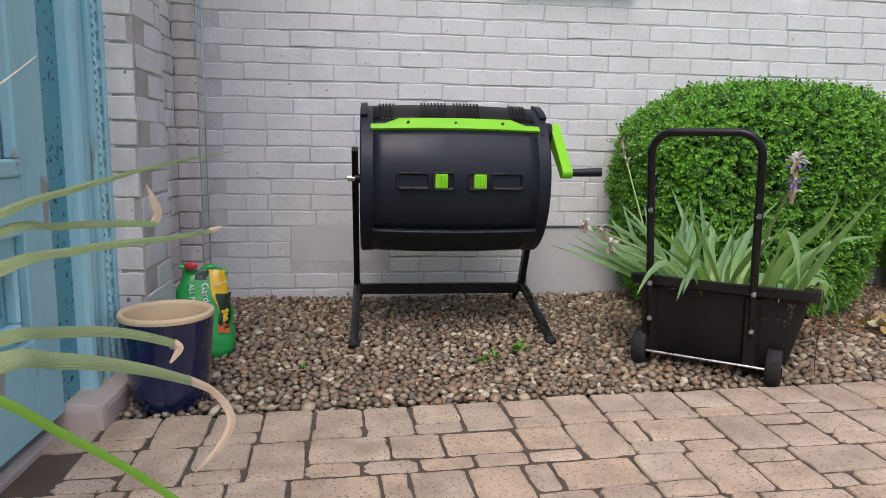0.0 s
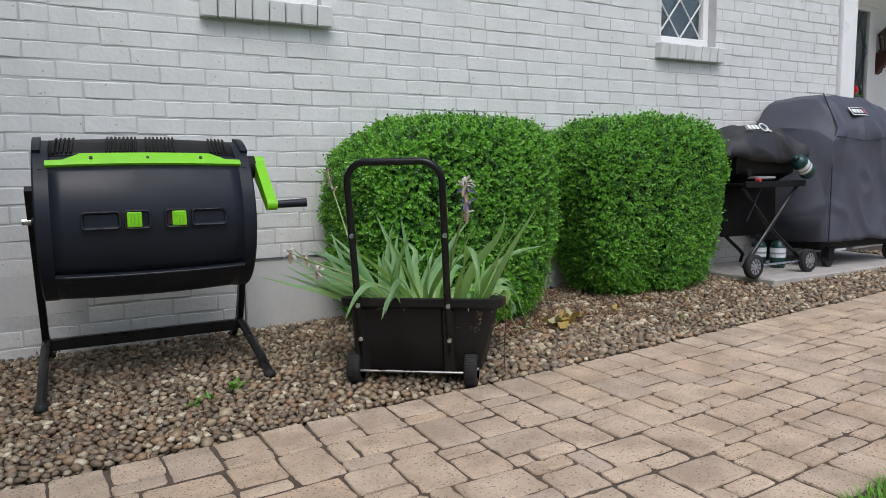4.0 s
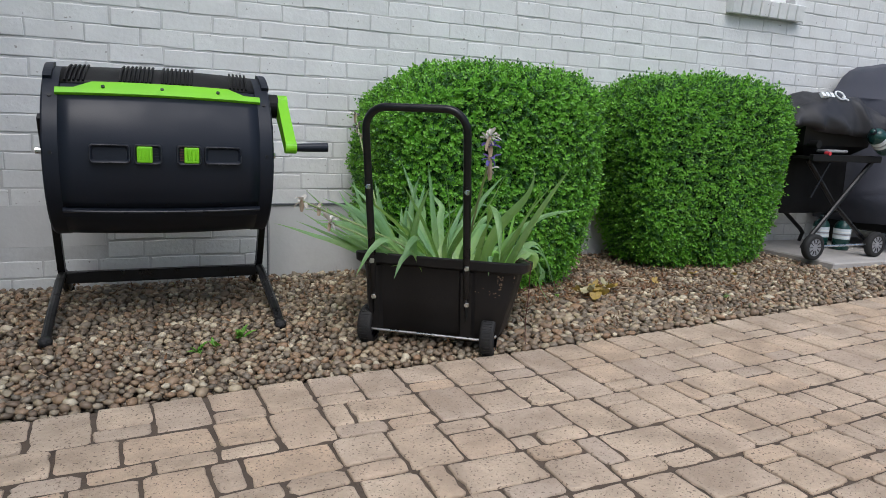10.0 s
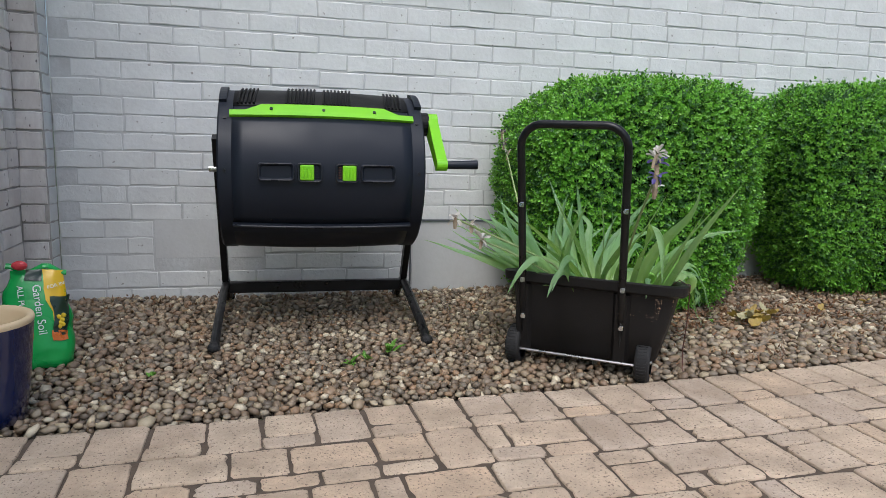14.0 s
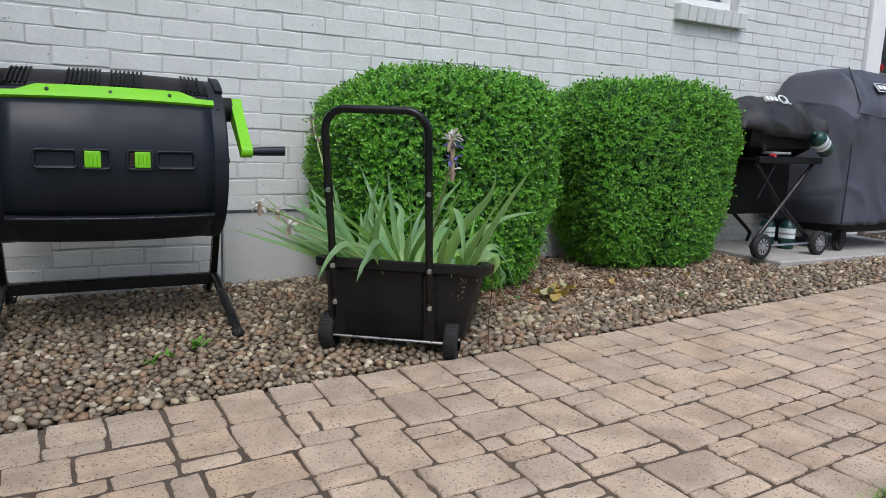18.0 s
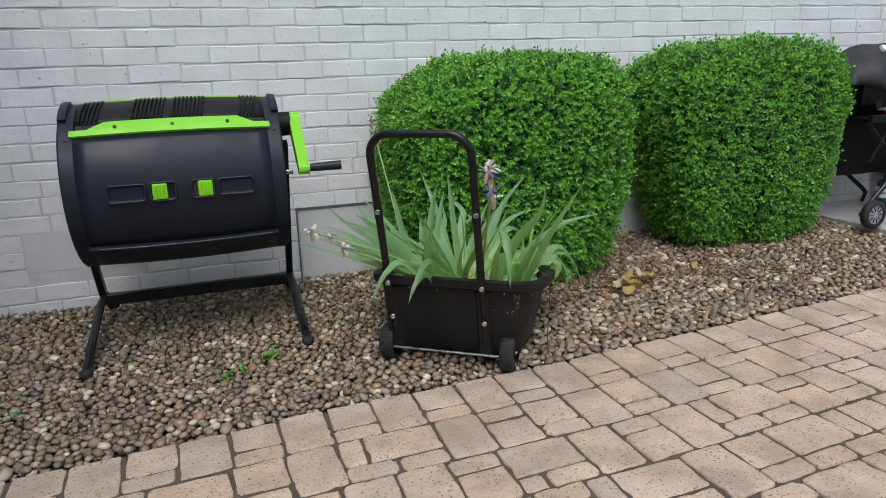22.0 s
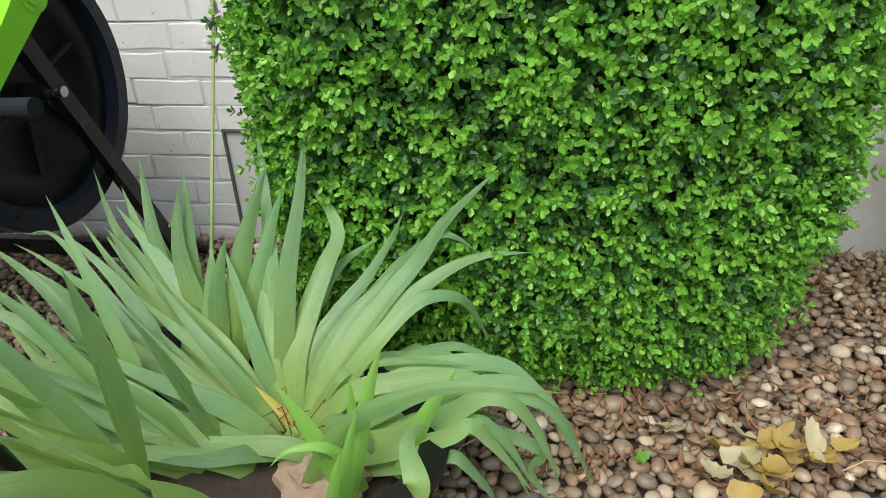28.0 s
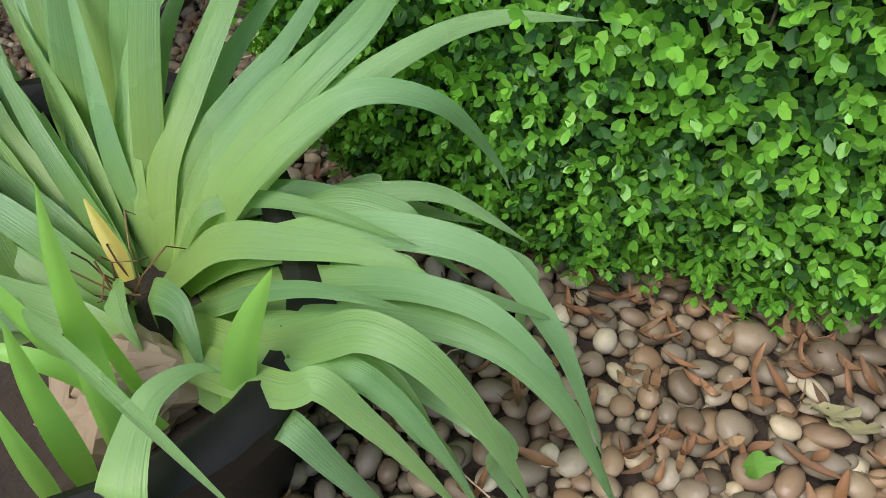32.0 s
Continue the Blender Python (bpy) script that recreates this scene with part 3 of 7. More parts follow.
# ---- windows in the long wall ----
def lattice_window(n, x0, x1, z0, z1, y, bars, nx, dz, pane_mat):
    w = tagged(part(f"window_{n}", box(B(), (x0, y + 0.055, z0), (x1, y + 0.06, z1)), M["curtain"]), "white framed window with diamond lattice and a dim room behind", "window", kind="structure")
    f = B()
    t = 0.05
    for lo, hi in (((x0, y, z0), (x1, y + 0.05, z0 + t)), ((x0, y, z1 - t), (x1, y + 0.05, z1)), ((x0, y, z0 + t), (x0 + t, y + 0.05, z1 - t)), ((x1 - t, y, z0 + t), (x1, y + 0.05, z1 - t))):
        box(f, lo, hi, 0.004)
    part("window_frame", f, M["white"], w)
    pane = part("pane", box(B(), (x0 + t, y + 0.028, z0 + t), (x1 - t, y + 0.032, z1 - t)), pane_mat, w)
    pane.visible_shadow = False
    g0, g1, h0, h1 = x0 + t, x1 - t, z0 + t, z1 - t
    step = (g1 - g0) / nx
    for sgn in (1, -1):
        k = -int((h1 - h0) / dz) - 2
        while k < nx + int((h1 - h0) / dz) + 3:
            # a bar that runs across at the lattice's slope, cut to the glass
            xa = g0 + k * step if sgn > 0 else g1 - k * step
            pts = []
            for q in range(0, 81):
                zz = h0 + (h1 - h0) * q / 80
                xx = xa + sgn * (zz - h0) / dz * step
                if g0 <= xx <= g1:
                    pts.append((xx, y + 0.02 if sgn > 0 else y + 0.023, zz))
            if len(pts) > 2:
                part("lattice_bar", tube(B(), [pts[0], pts[-1]], 0.006, 6), bars, w)
            k += 1
    return w


def brick_sill(x0, x1, n):
    s = thing("window_sill", ((x0 + x1) / 2, WY, ZS), "white painted sloping brick window sill", "window sill", kind="structure")
    wdt = (x1 - x0) / n
    for i in range(n):
        a = x0 + i * wdt
        m = Matrix.Translation((0, WY - 0.045, ZS - 0.11)) @ pose(0, 0, 0, 6 + R.uniform(-1, 1), 0, 0)
        part("brick", box(B(), (a + 0.003, 0, 0.0), (a + wdt - 0.003, 0.16, 0.1 + R.uniform(-0.002, 0.002)), 0.005, m), M["paint"], s)


for n, (x0, x1) in ((1, W1), (2, W2)):
    lattice_window(n, x0, x1, ZS + 0.012, 2.75, WY + 0.07, M["lead"], 2, 0.26, M["pane"])
    brick_sill(x0 - 0.055, x1 + 0.04, 8)
    room = B()
    box(room, (x0 - 0.4, WY + 0.3, ZS - 0.3), (x1 + 0.4, WY + 1.6, 2.9))
    bmesh.ops.reverse_faces(room, faces=room.faces)
    part("room_behind", room, M["curtain"], bpy.data.objects[f"window_{n}"])
solid("window_ledge", (W2[0] + 0.05, WY + 0.15, ZS + 0.03), (W2[1] - 0.05, WY + 0.3, ZS + 0.2), M["label_blue"], "pale thing on the inner window ledge", "window ledge", 0.02)

# ---- teal door in its carved frame ----
DX = -0.93
door = tagged(part("door_1", box(B(), (-1.04, 0.45, 0.06), (-1.0, 1.50, 2.35)), M["teal"]), "worn teal wooden entrance door with carved frame and old glass", "door", kind="structure")
for y0, y1, z0, z1 in ((1.36, 1.50, 0.06, 2.35), (0.45, 0.60, 0.06, 2.35), (0.60, 1.36, 0.06, 0.30), (0.60, 1.36, 0.56, 0.70), (0.60, 1.36, 2.2, 2.35)):
    part("stile", box(B(), (-1.0, y0, z0), (-0.975, y1, z1), 0.004), M["teal"], door)
part("glass_pane", box(B(), (-0.999, 0.63, 0.74), (-0.994, 1.33, 2.17)), M["pane"], door, "old mottled glass")
for y0, y1, z0, z1 in ((0.60, 1.36, 0.70, 0.74), (0.60, 1.36, 2.17, 2.2), (1.33, 1.36, 0.74, 2.17), (0.6, 0.63, 0.74, 2.17), (0.66, 1.30, 0.345, 0.36), (0.66, 1.30, 0.5, 0.515), (1.285, 1.30, 0.36, 0.5)):
    part("moulding", box(B(), (-0.996, y0, z0), (-0.965, y1, z1), 0.006), M["teal"], door, "worn bare edges of the moulding")
part("panel", box(B(), (-1.0, 0.70, 0.38), (-0.985, 1.26, 0.48), 0.006), M["teal_dark"], door)
part("rebate", box(B(), (-1.03, 1.50, 0.05), (-0.985, 1.62, 2.5)), M["teal_dark"], door, "dark chipped teal board")
part("casing", tube(B(), [(-0.965, 1.645, 0.06), (-0.965, 1.645, 2.5)], 0.026, 12), M["teal"], door, "rounded worn teal moulding")
part("casing_board", box(B(), (-1.03, 1.62, 0.06), (-0.955, 1.80, 2.5), 0.004), M["teal"], door)
for y0, y1, dx in ((1.668, 1.680, 0.012), (1.722, 1.745, 0.016), (1.75, 1.756, 0.022), (1.795, 1.826, 0.02)):
    part("moulding", box(B(), (-0.957, y0, 0.06), (-0.955 + dx, y1, 2.5), 0.003), M["teal"], door)
# a twisted rope carving and a row of dentil blocks
rope = B()
for i in range(92):
    z = 0.09 + i * 0.026
    ball(rope, (-0.944, 1.701, z), 0.015, (0.75, 0.9, 0.62), 1)
    bmesh.ops.rotate(rope, cent=(-0.944, 1.701, z), matrix=Matrix.Rotation(radians(38), 3, 'X'), verts=rope.verts[-42:])
part("rope_carving", rope, M["teal"], door, "carved twisted rope moulding in worn teal")
part("dentil_ground", box(B(), (-0.957, 1.757, 0.06), (-0.953, 1.794, 2.5)), M["teal_dark"], door)
dent = B()
box(dent, (-0.953, 1.764, -0.013), (-0.937, 1.786, 0.013), 0.002)
dme = bpy.data.meshes.new("dentil_block")
dent.to_mesh(dme)
dent.free()
dme.materials.append(M["teal"])
for i in range(44):
    ob = new("dentil_block", dme)
    ob.parent = door
    ob.location = (R.uniform(-0.001, 0.001), R.uniform(-0.001, 0.001), 0.12 + i * 0.052)
pl = B()
box(pl, (-1.06, 1.5, -0.05), (-0.875, 1.828, 0.075), 0.018, seg=2)
for v in pl.verts:
    v.co += Vector(noise.noise_vector(v.co * 14)) * 0.008
part("plinth", pl, M["plinth"], door, "worn bare stone foot of the door frame")
part("caulk", box(B(), (-0.96, 1.8265, 0.08), (-0.925, 1.8275 + 0.004, 2.5)), M["white"], door, "strip of white paint along the frame")
door.location.x = 0.085
solid("door_threshold", (-1.09, 0.3, -0.05), (-0.895, 1.5, 0.03), M["plinth"], "pale worn stone threshold below the teal door", "threshold", 0.015)
solid("wall_behind_door", (-1.5, 0.35, -0.2), (-1.05, 1.83, 2.55), M["stucco"], "plain wall behind the teal door", "wall")

# ---- porch ----
PY, PX, PF = 4.548, 9.85, 0.54
solid("porch_return_wall", (5.35, WY + 0.29, -0.3), (5.61, PY + 0.2, TOP), M["stucco"], "white wall that turns in to the porch", "wall")
solid("corner_trim", (5.436, WY - 0.03, 0.05), (5.615, WY + 0.285, TOP), M["white"], "white corner board at the end of the brick wall", "corner board", 0.006)
solid("porch_wall", (5.62, PY, 0.0), (PX, PY + 0.2, TOP), M["stucco"], "smooth white porch wall", "wall")
solid("porch_wall_east", (PX, 1.2, 0.0), (PX + 0.2, PY + 0.2, TOP), M["stucco"], "white porch wall round the door", "wall")
solid("porch_floor", (5.62, 3.5, 0.1), (PX, PY, PF), M["white"], "raised white porch floor", "porch floor", 0.01)
riser = solid("porch_riser", (5.62, 3.46, 0.30), (PX, 3.498, PF - 0.035), M["joint"], "white painted brick riser below the porch floor", "step")
bricks_on(riser, (5.62, 3.458), 0, PX - 5.62, 0.32, 0.5, M["paint"], near=(0.5, 4.5, 0, 1))
step = solid("porch_step", (5.7, 2.93, 0.0), (PX, 3.455, 0.322), M["step"], "grey concrete porch step", "step", 0.012)
for x in (6.75, 7.85, 8.95):
    part("joint", box(B(), (x - 0.006, 2.926, 0.1), (x + 0.006, 2.932, 0.318)), M["soil"], step)
tagged(part("step_mat", box(B(), (6.3, 3.0, 0.324), (7.6, 3.4, 0.336), 0.003), M["mat_dark"]), "thin dark mat lying on the concrete step", "door mat")
tagged(part("porch_mat", box(B(), (7.2, 3.6, PF + 0.002), (9.6, 4.35, PF + 0.014), 0.004), M["mat_dark"]), "long dark mat lying on the porch floor", "door mat")
solid("porch_ceiling", (5.62, 2.9, 3.12), (PX, PY, 3.2), M["stucco"], "plain porch ceiling", "ceiling")
lattice_window(3, 7.77, 8.50, 0.9, 2.69, PY - 0.06, M["lead_dark"], 2, 0.62, M["pane"])
for x0, x1 in ((7.67, 7.77), (8.50, 8.62)):
    solid("window_casing", (x0, PY - 0.05, 0.85), (x1, PY - 0.002, 2.69), M["white"], "white window casing on the porch wall", "casing", 0.006)
solid("window_head", (7.67, PY - 0.05, 2.694), (8.62, PY - 0.002, 2.80), M["white"], "white head casing over the porch window", "casing", 0.006)
# the porch door, with nine lights and a blind behind
pd = tagged(part("door_2", box(B(), (PX - 0.05, 3.594, 0.70), (PX - 0.01, 4.283, 2.69), 0.004), M["white"]), "white porch door with nine small panes and a steel knob", "door", kind="structure")
gy0, gy1, gz0, gz1 = 3.665, 4.165, 1.66, 2.50
fr = B()
for y0, y1, z0, z1 in ((gy0 - .04, gy1 + .04, gz0 - .04, gz0), (gy0 - .04, gy1 + .04, gz1, gz1 + .04), (gy0 - .04, gy0, gz0, gz1), (gy1, gy1 + .04, gz0, gz1)):
    box(fr, (PX - 0.066, y0, z0), (PX - 0.05, y1, z1), 0.003)
part("window_frame", fr, M["white"], pd)
for a in range(3):
    for b in range(3):
        y0, z0 = gy0 + a * (gy1 - gy0) / 3, gz0 + b * (gz1 - gz0) / 3
        part("pane", box(B(), (PX - 0.0535, y0 + 0.01, z0 + 0.01), (PX - 0.0505, y0 + (gy1 - gy0) / 3 - 0.01, z0 + (gz1 - gz0) / 3 - 0.01)), M["bag_dark"], pd, "dark glass before a closed blind")
for k in range(30):
    z = gz0 + 0.015 + k * 0.0276
    part("blind_slat", box(B(), (PX - 0.0548, gy0, z), (PX - 0.0538, gy1, z + 0.009)), M["slat"], pd)
for k in (1, 2):
    y = gy0 + k * (gy1 - gy0) / 3
    part("glazing_bar", box(B(), (PX - 0.064, y - 0.01, gz0), (PX - 0.05, y + 0.01, gz1), 0.003), M["white"], pd)
    z = gz0 + k * (gz1 - gz0) / 3
    part("glazing_bar", box(B(), (PX - 0.0635, gy0, z - 0.01), (PX - 0.05, gy1, z + 0.01), 0.003), M["white"], pd)
kn = B()
cyl(kn, (PX - 0.05, 4.225, 1.55), (PX - 0.09, 4.225, 1.55), 0.02)
ball(kn, (PX - 0.105, 4.225, 1.55), 0.03, (0.8, 1, 1))
part("door_knob", kn, M["zinc"], pd, "steel door knob")
part("weather_strip", box(B(), (PX - 0.056, 3.594, 0.701), (PX - 0.05, 4.283, 0.722)), M["rubber"], pd)
for lo, hi in (((PX - 0.06, 4.287, 0.69), (PX - 0.002, 4.385, 2.80)), ((PX - 0.06, 3.49, 0.69), (PX - 0.002, 3.59, 2.80)), ((PX - 0.06, 3.59, 2.695), (PX - 0.002, 4.287, 2.80))):
    solid("door_casing", lo, hi, M["white"], "white casing round the porch door", "casing", 0.006)
solid("door_sill", (PX - 0.10, 3.45, PF), (PX - 0.002, 4.42, 0.695), M["white"], "white painted sill below the porch door", "door sill", 0.008)

# ---- wall lantern ----
lan = thing("wall_lantern", (8.86, PY, 2.07), "dark iron lantern with clear panes on a carved red-brown bracket", "wall lamp")
lx, ly, lz = 8.86, PY - 0.13, 2.19
bk = B()
box(bk, (lx - 0.04, PY - 0.03, 1.93), (lx + 0.04, PY - 0.002, 2.19), 0.01)
for i in range(9):
    t = i / 8
    box(bk, (lx - 0.045, PY - 0.03 - 0.14 * math.sin(t * 1.57) ** 1.5 - 0.02, 1.95 + 0.026 * i), (lx + 0.045, PY - 0.02, 1.978 + 0.026 * i), 0.006)
part("bracket", bk, M["rust_wood"], lan, "carved red-brown bracket")
body = B()
for a in range(6):
    an = a * math.pi / 3
    tube(body, [(lx + 0.075 * math.cos(an), ly + 0.075 * math.sin(an), lz + 0.02), (lx + 0.1 * math.cos(an), ly + 0.1 * math.sin(an), lz + 0.20)], 0.009, 6)
part("cage", body, M["iron"], lan)
part("glass_pane", lathe(B(), [(0.068, 0.02), (0.09, 0.20)], (lx, ly, lz), 6), M["lamp_glass"], lan)
part("base_plate", lathe(B(), [(0, 0), (0.1, 0), (0.1, 0.025), (0, 0.025)], (lx, ly, lz), 6), M["iron"], lan)
part("hood", lathe(B(), [(0.118, 0.195), (0.122, 0.205), (0.03, 0.30), (0.03, 0.315), (0, 0.325)], (lx, ly, lz), 6), M["iron"], lan)
part("ring", tube(B(), [(lx + 0.022 * math.cos(a / 2), ly, lz + 0.343 + 0.022 * math.sin(a / 2)) for a in range(12)], 0.005, 6, closed=True), M["iron"], lan)

lan.location.x -= 0.13


# ---- compost tumbler on its stand ----
comp = thing("compost_tumbler", (0.25, 2.45, 0.03), "black compost tumbler with lime green crank on a steel stand", "compost bin")
CY, CZ, CR = 2.455, 0.645, 0.292
X0, X1 = -0.11, 0.61


def on_drum(x, deg, r=CR):
    a = radians(deg)
    return Vector((x, CY - r * math.cos(a), CZ + r * math.sin(a)))


def drum_patch(bm, x0, x1, d0, d1, r, thick, nx=10, na=10, top=None):
    """A curved plate on the drum between two lengths and two angles; top(u) may raise its upper edge."""
    grid = []
    for rr in (r, r - thick):
        rows = []
        for j in range(na + 1):
            rows.append([bm.verts.new(on_drum(x0 + (x1 - x0) * i / nx, d0 + ((top(i / nx) if top else d1) - d0) * j / na, rr + bulge(x0 + (x1 - x0) * i / nx))) for i in range(nx + 1)])
        grid.append(rows)
    for s, rows in enumerate(grid):
        for j in range(na):
            for i in range(nx):
                q = (rows[j][i], rows[j][i + 1], rows[j + 1][i + 1], rows[j + 1][i])
                bm.faces.new(q if s == 0 else q[::-1])
    o, n = grid
    for i in range(nx):
        bm.faces.new((o[0][i + 1], o[0][i], n[0][i], n[0][i + 1]))
        bm.faces.new((o[na][i], o[na][i + 1], n[na][i + 1], n[na][i]))
    for j in range(na):
        bm.faces.new((o[j][0], o[j + 1][0], n[j + 1][0], n[j][0]))
        bm.faces.new((o[j + 1][nx], o[j][nx], n[j][nx], n[j + 1][nx]))
    return bm


def bulge(x):
    u = (x - X0) / (X1 - X0) * 2 - 1
    return 0.012 * (1 - u * u)


AX = pose(0, CY, CZ, 0, 90, 0)   # local z of a lathe lies along the drum
prof = [(0.20, X0 + 0.03), (0.245, X0 + 0.03), (0.25, X0), (0.286, X0), (CR, X0 + 0.006), (CR, X0 + 0.05), (0.287, X0 + 0.053)]
prof += [(0.286 + bulge(x), x) for x in lin(X0 + 0.055, X1 - 0.055, 14)]
prof += [(0.287, X1 - 0.053), (CR, X1 - 0.05), (CR, X1 - 0.006), (0.286, X1), (0.25, X1), (0.245, X1 - 0.03), (0.20, X1 - 0.03)]
drum = part("drum", lathe(B(), prof, None, 72, AX), M["black"], comp, smooth=True)
drum.data.shade_smooth()
drum.data.set_sharp_from_angle(angle=radians(35))
part("end_disc", lathe(B(), [(0, X0 + 0.034), (0.246, X0 + 0.034)], None, 48, AX), M["rough_black"], comp)
disc = part("end_disc", lathe(B(), [(0.246, X1 - 0.034), (0.235, X1 - 0.028), (0.18, X1 - 0.028), (0.17, X1 - 0.045), (0.0, X1 - 0.045)], None, 48, AX), M["rough_black"], comp, smooth=True)
for k in range(16):
    a = k * math.pi / 8 + 0.1
    p = Vector((X1, CY + 0.268 * math.cos(a), CZ + 0.268 * math.sin(a)))
    part("screw", cyl(B(), p - Vector((0.002, 0, 0)), p + Vector((0.002, 0, 0)), 0.005, seg=8), M["steel_black"], comp)
for a in (20, 80, 140, 200, 260, 320):
    a = radians(a)
    part("rib", tube(B(), [(X1 - 0.04, CY + 0.06 * math.cos(a), CZ + 0.06 * math.sin(a)), (X1 - 0.034, CY + 0.24 * math.cos(a), CZ + 0.24 * math.sin(a))], 0.008, 6), M["rough_black"], disc)
part("door_panel", drum_patch(B(), -0.062, 0.562, -34.5, 40.3, 0.291, 0.006, 16, 18), M["black"], comp, smooth=True)
part("lower_panel", drum_patch(B(), -0.062, 0.562, -72, -38.5, 0.289, 0.004, 16, 10), M["black"], comp, smooth=True)
part("lip", drum_patch(B(), -0.064, 0.566, -40.5, -36, 0.309, 0.020, 16, 2), M["black"], comp, "raised black lip below the hatch")
# thin bead added to give the lip's upper edge its bright highlight
part("lip_edge", tube(B(), [on_drum(x, -35.9, 0.3075 + bulge(x)) for x in lin(-0.062, 0.564, 18)], 0.0042, 8), M["gloss_black"], comp, "lighter glossy bead for the highlight along the lip", smooth=True)
part("green_strip", drum_patch(B(), -0.07, 0.572, 40.8, 50.3, 0.301, 0.012, 24, 4, top=lambda u: 45.3 + 5.5 * (1 if 0.13 < u < 0.87 else 0 if u < 0.09 or u > 0.91 else 0.5)), M["lime"], comp, "lime green plastic strip with screw holes")
part("green_strip", drum_patch(B(), -0.07, 0.572, 104, 112, 0.301, 0.012, 24, 3), M["lime"], comp, "lime green plastic strip on the far hatch")
for x in (0.07, 0.25, 0.43):
    part("screw", cyl(B(), on_drum(x, 45.8, 0.309), on_drum(x, 45.8, 0.315), 0.006, seg=10), M["bag_dark"], comp)
    part("screw", cyl(B(), on_drum(x, -32.5, 0.296), on_drum(x, -32.5, 0.304), 0.004, seg=8), M["steel_black"], comp)
for x in (-0.085, 0.585):
    for d in (40, 2):
        part("screw", cyl(B(), on_drum(x, d, 0.290), on_drum(x, d, 0.295), 0.006, seg=8), M["steel_black"], comp)
part("vent_panel", drum_patch(B(), -0.06, 0.56, 52.3, 90, 0.289, 0.004, 16, 8), M["rough_black"], comp, smooth=True)
for x0, n in ((-0.045, 5), (0.12, 8), (0.25, 8), (0.475, 5)):
    for k in range(n):
        x = x0 + k * 0.0135
        part("vent_rib", tube(B(), [on_drum(x + 0.0012 * q, 53.5 + q * 3.1, 0.294 + bulge(x)) for q in range(11)], 0.0042, 6), M["rough_black"], comp)
for x in (-0.108, 0.585):
    part("shoulder", drum_patch(B(), x, x + 0.026, 56, 88, 0.303, 0.014, 2, 8), M["black"], comp)


def rrect(x0, x1, z0, z1, r, n=4):
    pts = []
    for cx, cz, a0 in ((x1 - r, z1 - r, 0), (x0 + r, z1 - r, 90), (x0 + r, z0 + r, 180), (x1 - r, z0 + r, 270)):
        pts += [(cx + r * math.cos(radians(a0 + 90 * k / n)), cz + r * math.sin(radians(a0 + 90 * k / n))) for k in range(n + 1)]
    return pts


def pocket(x0, x1, z0, z1, y, parent, inner):
    """A raised rim round a sunk pocket with sloping sides."""
    rings = []
    for g, d in ((-0.004, 0.006), (-0.003, -0.0065), (0.0, -0.008), (0.003, -0.0065), (0.007, 0.0004)):
        rings.append([(px, y + d, pz) for px, pz in rrect(x0 + g, x1 - g, z0 + g, z1 - g, 0.010)])
    bm = loft(B(), rings, cap=False)
    bm.faces.new([bm.verts.new(p) for p in rings[-1]])
    bmesh.ops.remove_doubles(bm, verts=bm.verts, dist=1e-5)
    ob = part("pocket", bm, inner, parent)
    # lighter glossy bead added for the highlight round the pocket
    part("pocket_rim", tube(B(), [(px, y - 0.0075, pz) for px, pz in rrect(x0 - 0.001, x1 + 0.001, z0 - 0.001, z1 + 0.001, 0.011)], 0.0022, 6, closed=True), M["gloss_black"], ob, smooth=True)
    return ob


YF = CY - 0.3048
for x0, x1 in ((0.028, 0.143), (0.378, 0.493)):
    pocket(x0, x1, 0.628, 0.682, YF, comp, M["black"])
for x0, x1, lx0, lx1 in ((0.160, 0.238, 0.165, 0.213), (0.290, 0.362, 0.310, 0.358)):
    pocket(x0, x1, 0.625, 0.684, YF, comp, M["black"])
    lt = B()
    box(lt, (lx0, YF - 0.012, 0.628), (lx1, YF + 0.006, 0.681), 0.005, seg=2)
    lat = part("latch", lt, M["lime"], comp, "lime green sliding latch")
    for k in range(3):
        xx = lx0 + 0.012 + k * 0.012
        part("grip", box(B(), (xx - 0.002, YF - 0.0145, 0.638), (xx + 0.002, YF - 0.011, 0.671), 0.0015), M["lime"], lat)
    for k in range(5):
        zz = 0.636 + k * 0.009
        vx0, vx1 = (lx1, x1 - 0.006) if x0 < 0.2 else (x0 + 0.006, lx0)
        part("vent_slot", box(B(), (vx0, YF - 0.0025, zz), (vx1, YF + 0.003, zz + 0.004)), M["rust_wood"] if x0 > 0.2 else M["black"], comp)
# crank
hub = B()
cyl(hub, (X1 - 0.04, 2.41, 0.835), (X1 + 0.05, 2.41, 0.835), 0.045, seg=24)
part("gear_housing", hub, M["rough_black"], comp)
a0, a1 = Vector((0.676, 2.412, 0.842)), Vector((0.676, 2.208, 0.688))
arm = B()
d = (a1 - a0).normalized()
s = Vector((1, 0, 0)).cross(d).normalized()
loft(arm, [[p + s * w + Vector((hx, 0, 0)) for hx, w in ((-0.019, w0), (0.019, w0), (0.019, -w0), (-0.019, -w0))] for p, w0 in ((a0, 0.034), (a0.lerp(a1, 0.5), 0.026), (a1, 0.020))])
cyl(arm, a0 - Vector((0.02, 0, 0)), a0 + Vector((0.021, 0, 0)), 0.036, seg=24)
cyl(arm, a1 - Vector((0.0195, 0, 0)), a1 + Vector((0.02, 0, 0)), 0.022, seg=20)
crank = part("crank_arm", arm, M["lime"], comp, "lime green crank arm")
